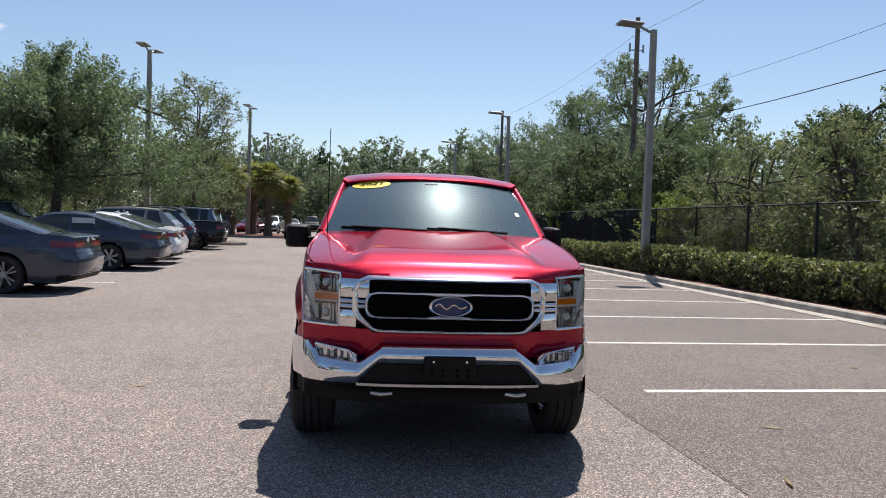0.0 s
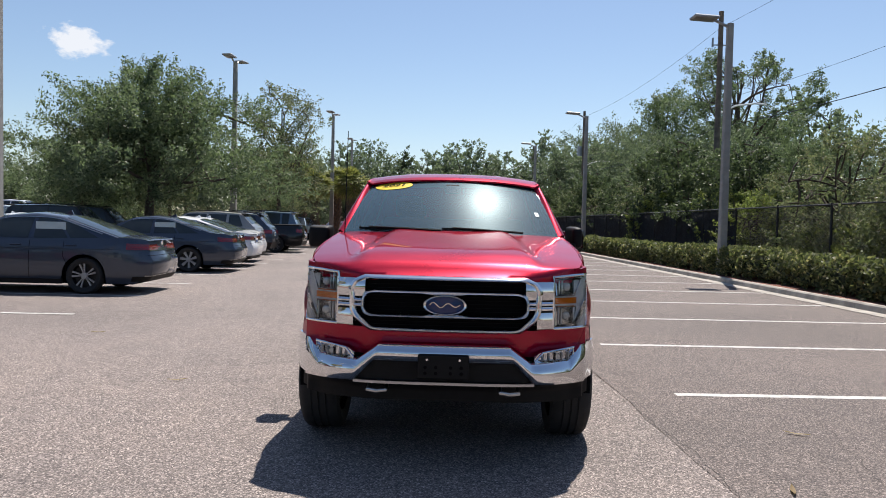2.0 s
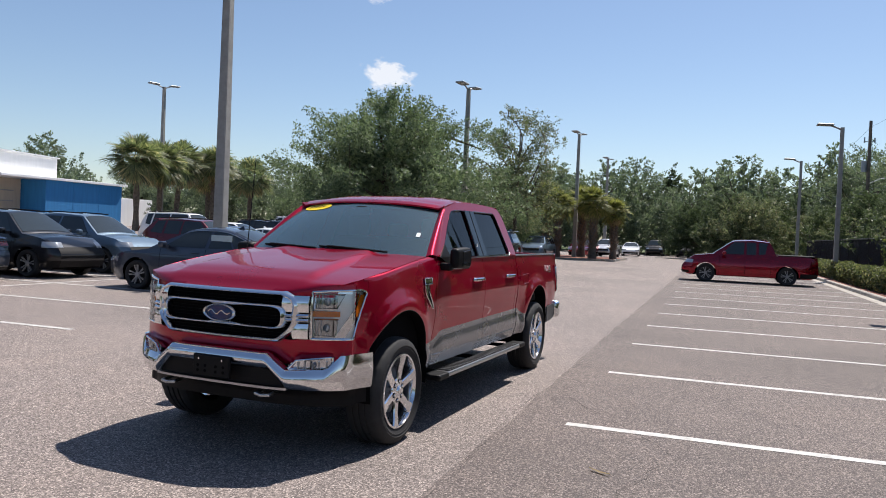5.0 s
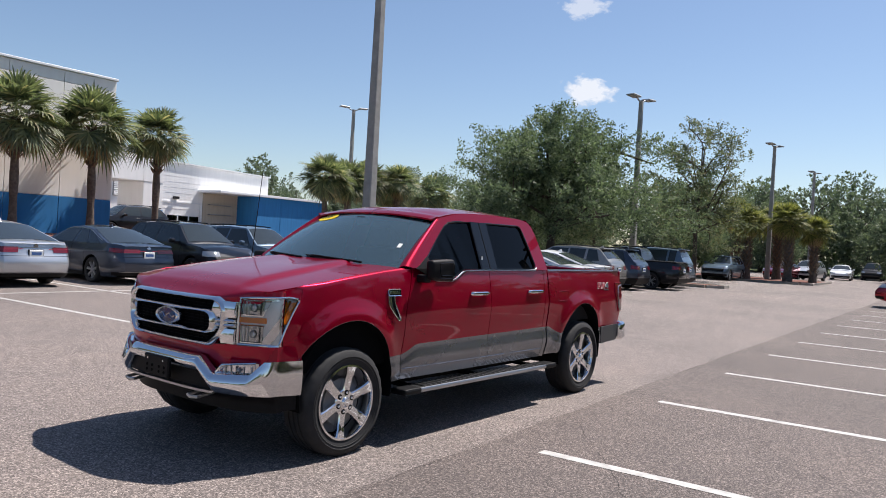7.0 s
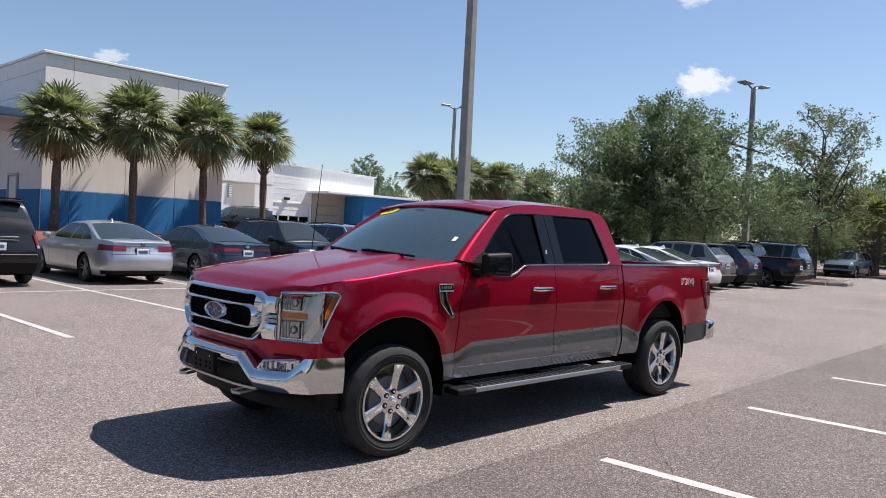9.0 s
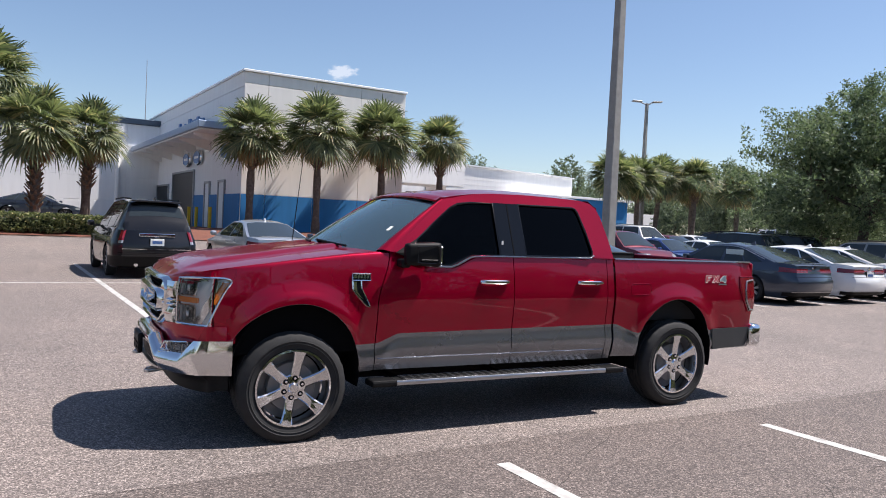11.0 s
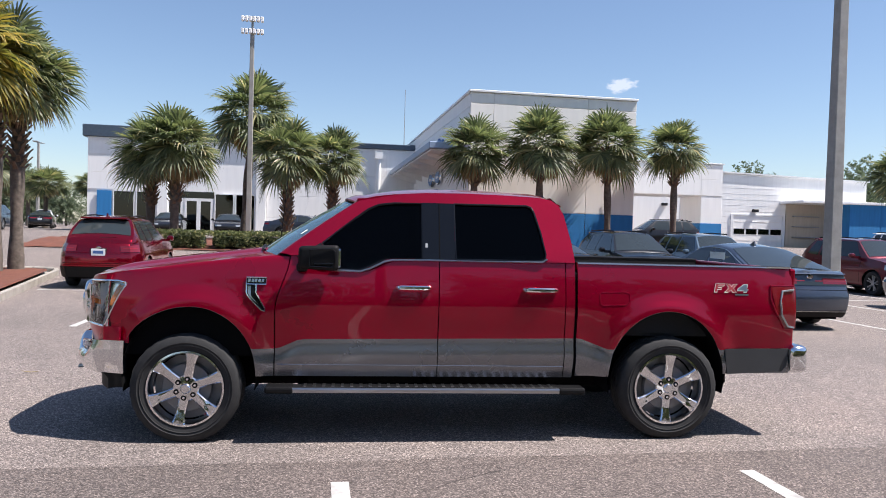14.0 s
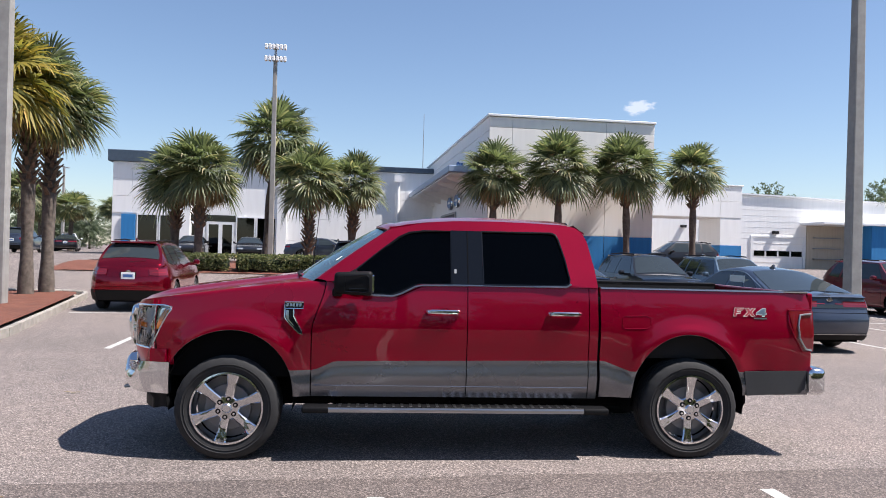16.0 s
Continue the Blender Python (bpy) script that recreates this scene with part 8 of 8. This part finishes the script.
            for v in bm.verts:
                v.co = (sg * (xs(y, z) - 0.001 - v.co.x * -0.5), y + v.co.y * 0.075, z - 0.01 + v.co.z * 0.04)
            part("handle_cup", bm, T_RED, d)
        # fender badge and vent
        on = lambda a, b, c=0.0: (sg * (xs(a, b) + c), a, b)
        q = part("fender_badge", slab([(1.368, 1.142), (1.508, 1.142), (1.51, 1.192), (1.366, 1.192)], 0.008, (), lambda a, b, c: on(a, b, 0.003 + c)), T_GLOSSBLK, root, "chrome-edged badge and vent on the fender")
        part("badge_frame", tube(bmesh.new(), [on(a, b, 0.011) for a, b in ((1.366, 1.142), (1.508, 1.142), (1.51, 1.192), (1.366, 1.192), (1.366, 1.142))], 0.005, 5), T_CHROME, q)
        for a in (1.376, 1.402, 1.424, 1.45, 1.474):
            part("badge_bar", slab([(a, 1.158), (a + 0.017, 1.158), (a + 0.021, 1.182), (a + 0.004, 1.182)], 0.003, (), lambda y, b, c: on(y, b, 0.011 + c)), T_CHROME, q)
        part("vent_blade", slab([(1.366, 1.139), (1.432, 1.139), (1.434, 1.085), (1.505, 0.958), (1.508, 0.944), (1.478, 0.952), (1.382, 1.052), (1.368, 1.08)], 0.005, (), lambda y, b, c: on(y, b, 0.002 + c)), T_GLOSSBLK, q, "dark vent blade")
        part("vent_edge", tube(bmesh.new(), [on(a, b, 0.009) for a, b in ((1.366, 1.14), (1.367, 1.08), (1.382, 1.05), (1.43, 1.0), (1.478, 0.951), (1.508, 0.944), (1.5, 0.968), (1.465, 1.03), (1.436, 1.084), (1.434, 1.14))], 0.006, 6), T_CHROME, q, "chrome edge of the vent", True)
        part("vent_slat", slab([(1.376, 1.13), (1.396, 1.13), (1.4, 1.06), (1.45, 1.0), (1.39, 1.052), (1.377, 1.08)], 0.003, (), lambda y, b, c: on(y, b, 0.008 + c)), T_CHROME, q)
        # off-road decal as plain slanted bars
        dz = 1.148
        dec = part("side_decal", slab([(4.99, dz - 0.005), (5.285, dz - 0.005), (5.30, dz + 0.07), (5.005, dz + 0.07)], 0.0012, (), lambda y, b, c: (sg * (xs(y, b) + 0.0015 + c), y, b)), T_RED, root, "red and silver decal on the bed side")
        shapes = ([(0.0, 0.0), (0.022, 0.0), (0.026, 0.022), (0.06, 0.022), (0.063, 0.038), (0.03, 0.038), (0.033, 0.05), (0.085, 0.05), (0.09, 0.066), (0.014, 0.066)], [(0.085, 0.0), (0.115, 0.0), (0.14, 0.022), (0.155, 0.0), (0.185, 0.0), (0.16, 0.034), (0.195, 0.066), (0.165, 0.066), (0.145, 0.046), (0.132, 0.066), (0.102, 0.066), (0.124, 0.034)], [(0.245, 0.0), (0.268, 0.0), (0.27, 0.014), (0.284, 0.014), (0.286, 0.028), (0.273, 0.028), (0.282, 0.066), (0.25, 0.066), (0.196, 0.03), (0.193, 0.014), (0.247, 0.014)])
        for j, shp in enumerate(shapes):
            pts = [(4.995 + (a if sg > 0 else 0.29 - a), dz + b) for a, b in shp]
            part("decal_mark", slab(pts, 0.001, (), lambda y, b, c: (sg * (xs(y, b) + 0.003 + c), y, b)), (T_REDDECAL, T_REDDECAL, SATIN)[j], dec)
            part("decal_edge", tube(bmesh.new(), [(sg * (xs(y, b) + 0.004), y, b) for y, b in pts + [pts[0]]], 0.0022, 4), LABEL_WHITE, dec)
        part("decal_bar", slab([(5.17, dz - 0.022), (5.28, dz - 0.022), (5.28, dz - 0.01), (5.17, dz - 0.01)], 0.001, (), lambda y, b, c: (sg * (xs(y, b) + 0.003 + c), y, b)), SATIN, dec)
        # running board
        rb = part("running_board", boxes((sg * 0.90, sg * 1.055, 1.54, 3.90, 0.352, 0.392), bevel=0.012, seg=2), SATIN, root, "satin running board with a ribbed step")
        part("step_pad", boxes((sg * 0.915, sg * 1.035, 1.78, 3.74, 0.392, 0.398), bevel=0.002), BLACKPL, rb)
        for j in range(28):
            y = 1.80 + j * 0.069
            part("tread_rib", boxes((sg * 0.925, sg * 1.03, y, y + 0.022, 0.398, 0.402)), SATIN, rb)
        for y0 in (1.54, 3.75):
            part("end_cap", boxes((sg * 0.895, sg * 1.06, y0 - 0.02, y0 + 0.19, 0.345, 0.396), bevel=0.016, seg=2), BLACKPL, rb)
        for y in (1.75, 2.7, 3.65):
            part("bracket", boxes((sg * 0.6, sg * 0.92, y, y + 0.06, 0.36, 0.388)), UNDER, rb)
        # rocker seam, fuel door, rear cladding and mud flap
        part("fuel_door", tube(bmesh.new(), [(sg * (xs(a, b) + 0.001), a, b) for a, b in ((4.08, 1.03), (4.27, 1.035), (4.30, 1.06), (4.30, 1.12), (4.27, 1.135), (4.08, 1.13), (4.06, 1.11), (4.06, 1.05), (4.08, 1.03))], 0.0025, 4), T_RED, root, "thin outline of the fuel door")
        part("lower_crease", tube(bmesh.new(), [(sg * (xs(y, 0.545) + 0.002), y, 0.545) for y in seq(1.6, 3.78, 12)], 0.004, 4), T_GREY, root)
        part("rear_cladding", slab([(5.115, 0.50), (5.60, 0.515), (5.64, 0.56), (5.655, 0.70), (5.09, 0.70)], 0.010, (), lambda y, b, c: (sg * (xs(y, b) + 0.002 + c), y, b)), T_DARKGREY, root, "dark grey cladding behind the rear wheel")
    # cabin
    seat = lambda x, y: boxes((x - 0.25, x + 0.25, y, y + 0.5, 0.75, 0.95), (x - 0.25, x + 0.25, y + 0.42, y + 0.58, 0.9, 1.5), (x - 0.13, x + 0.13, y + 0.47, y + 0.57, 1.5, 1.7), bevel=0.05, seg=2)
    for x in (-0.42, 0.42):
        part("front_seat", seat(x, 2.2), T_SEAT, root, "dark front seat", True)
    part("rear_bench", boxes((-0.72, 0.72, 3.15, 3.6, 0.75, 0.95), (-0.72, 0.72, 3.55, 3.7, 0.9, 1.5), (-0.55, -0.3, 3.6, 3.68, 1.5, 1.65), (0.3, 0.55, 3.6, 3.68, 1.5, 1.65), bevel=0.05, seg=2), T_SEAT, root, "dark rear bench", True)
    part("dashboard", boxes((-0.84, 0.84, 1.5, 1.9, 0.9, 1.33), (-0.18, 0.18, 1.85, 2.5, 0.75, 1.0), bevel=0.06, seg=3), T_DASH, root, "grey dashboard", True)
    bm = bmesh.new()
    tube(bm, [(0.42 + 0.19 * math.cos(a), 2.02 + 0.07 * math.sin(a), 1.22 + 0.17 * math.sin(a)) for a in seq(0, math.tau, 25)], 0.016, 8)
    rod(bm, (0.42, 2.02, 1.22), (0.42, 1.85, 1.12), 0.04, 0.05, 10)
    part("steering_wheel", bm, BLACKPL, root, "black steering wheel", True)
    part("cabin_lining", boxes((-0.88, 0.88, 1.6, 3.8, 0.58, 0.62)), UNDER, root)
    for sg in (1, -1):
        part("door_card", boxes((sg * 0.86, sg * 0.90, 1.75, 3.75, 0.6, 1.23)), T_SEAT, root)
    bm = bmesh.new()
    grid(bm, [[(u * 0.66, y, 1.81 + 0.03 * (1 - u * u)) for u in seq(-1, 1, 7)] for y in seq(2.25, 3.7, 5)])
    part("headliner", bm, T_DASH, root, "grey headliner")
    return root


LAMP_BOWL = plain("lamp_reflector", (0.45, 0.46, 0.46), 0.13, 0.95)
LAMP_HOUSE = plain("lamp_housing", (0.72, 0.73, 0.73), 0.28, 0.5)
T_DASH = plain("grey_cabin_trim", (0.08, 0.08, 0.084), 0.8)
T_DARKGREY = plain("dark_grey_plastic", (0.035, 0.037, 0.04), 0.5, bumpy=0.2)


def taper_nose(root):
    """Draws the nose in towards the front and sets it back, all its panels together."""
    for ob in root.children_recursive:
        chain, up = [ob.name], ob.parent
        while up:
            chain.append(up.name)
            up = up.parent
        if not ob.data or any(k.startswith(("wheel", "year_number")) for k in chain):
            continue
        for v in ob.data.vertices:
            v.co.x *= 1 - 0.02 * (1 - step(0.42, 1.05, v.co.y))
            v.co.y += 0.058 * (1 - step(0.1, 0.6, v.co.y))


taper_nose(pickup())
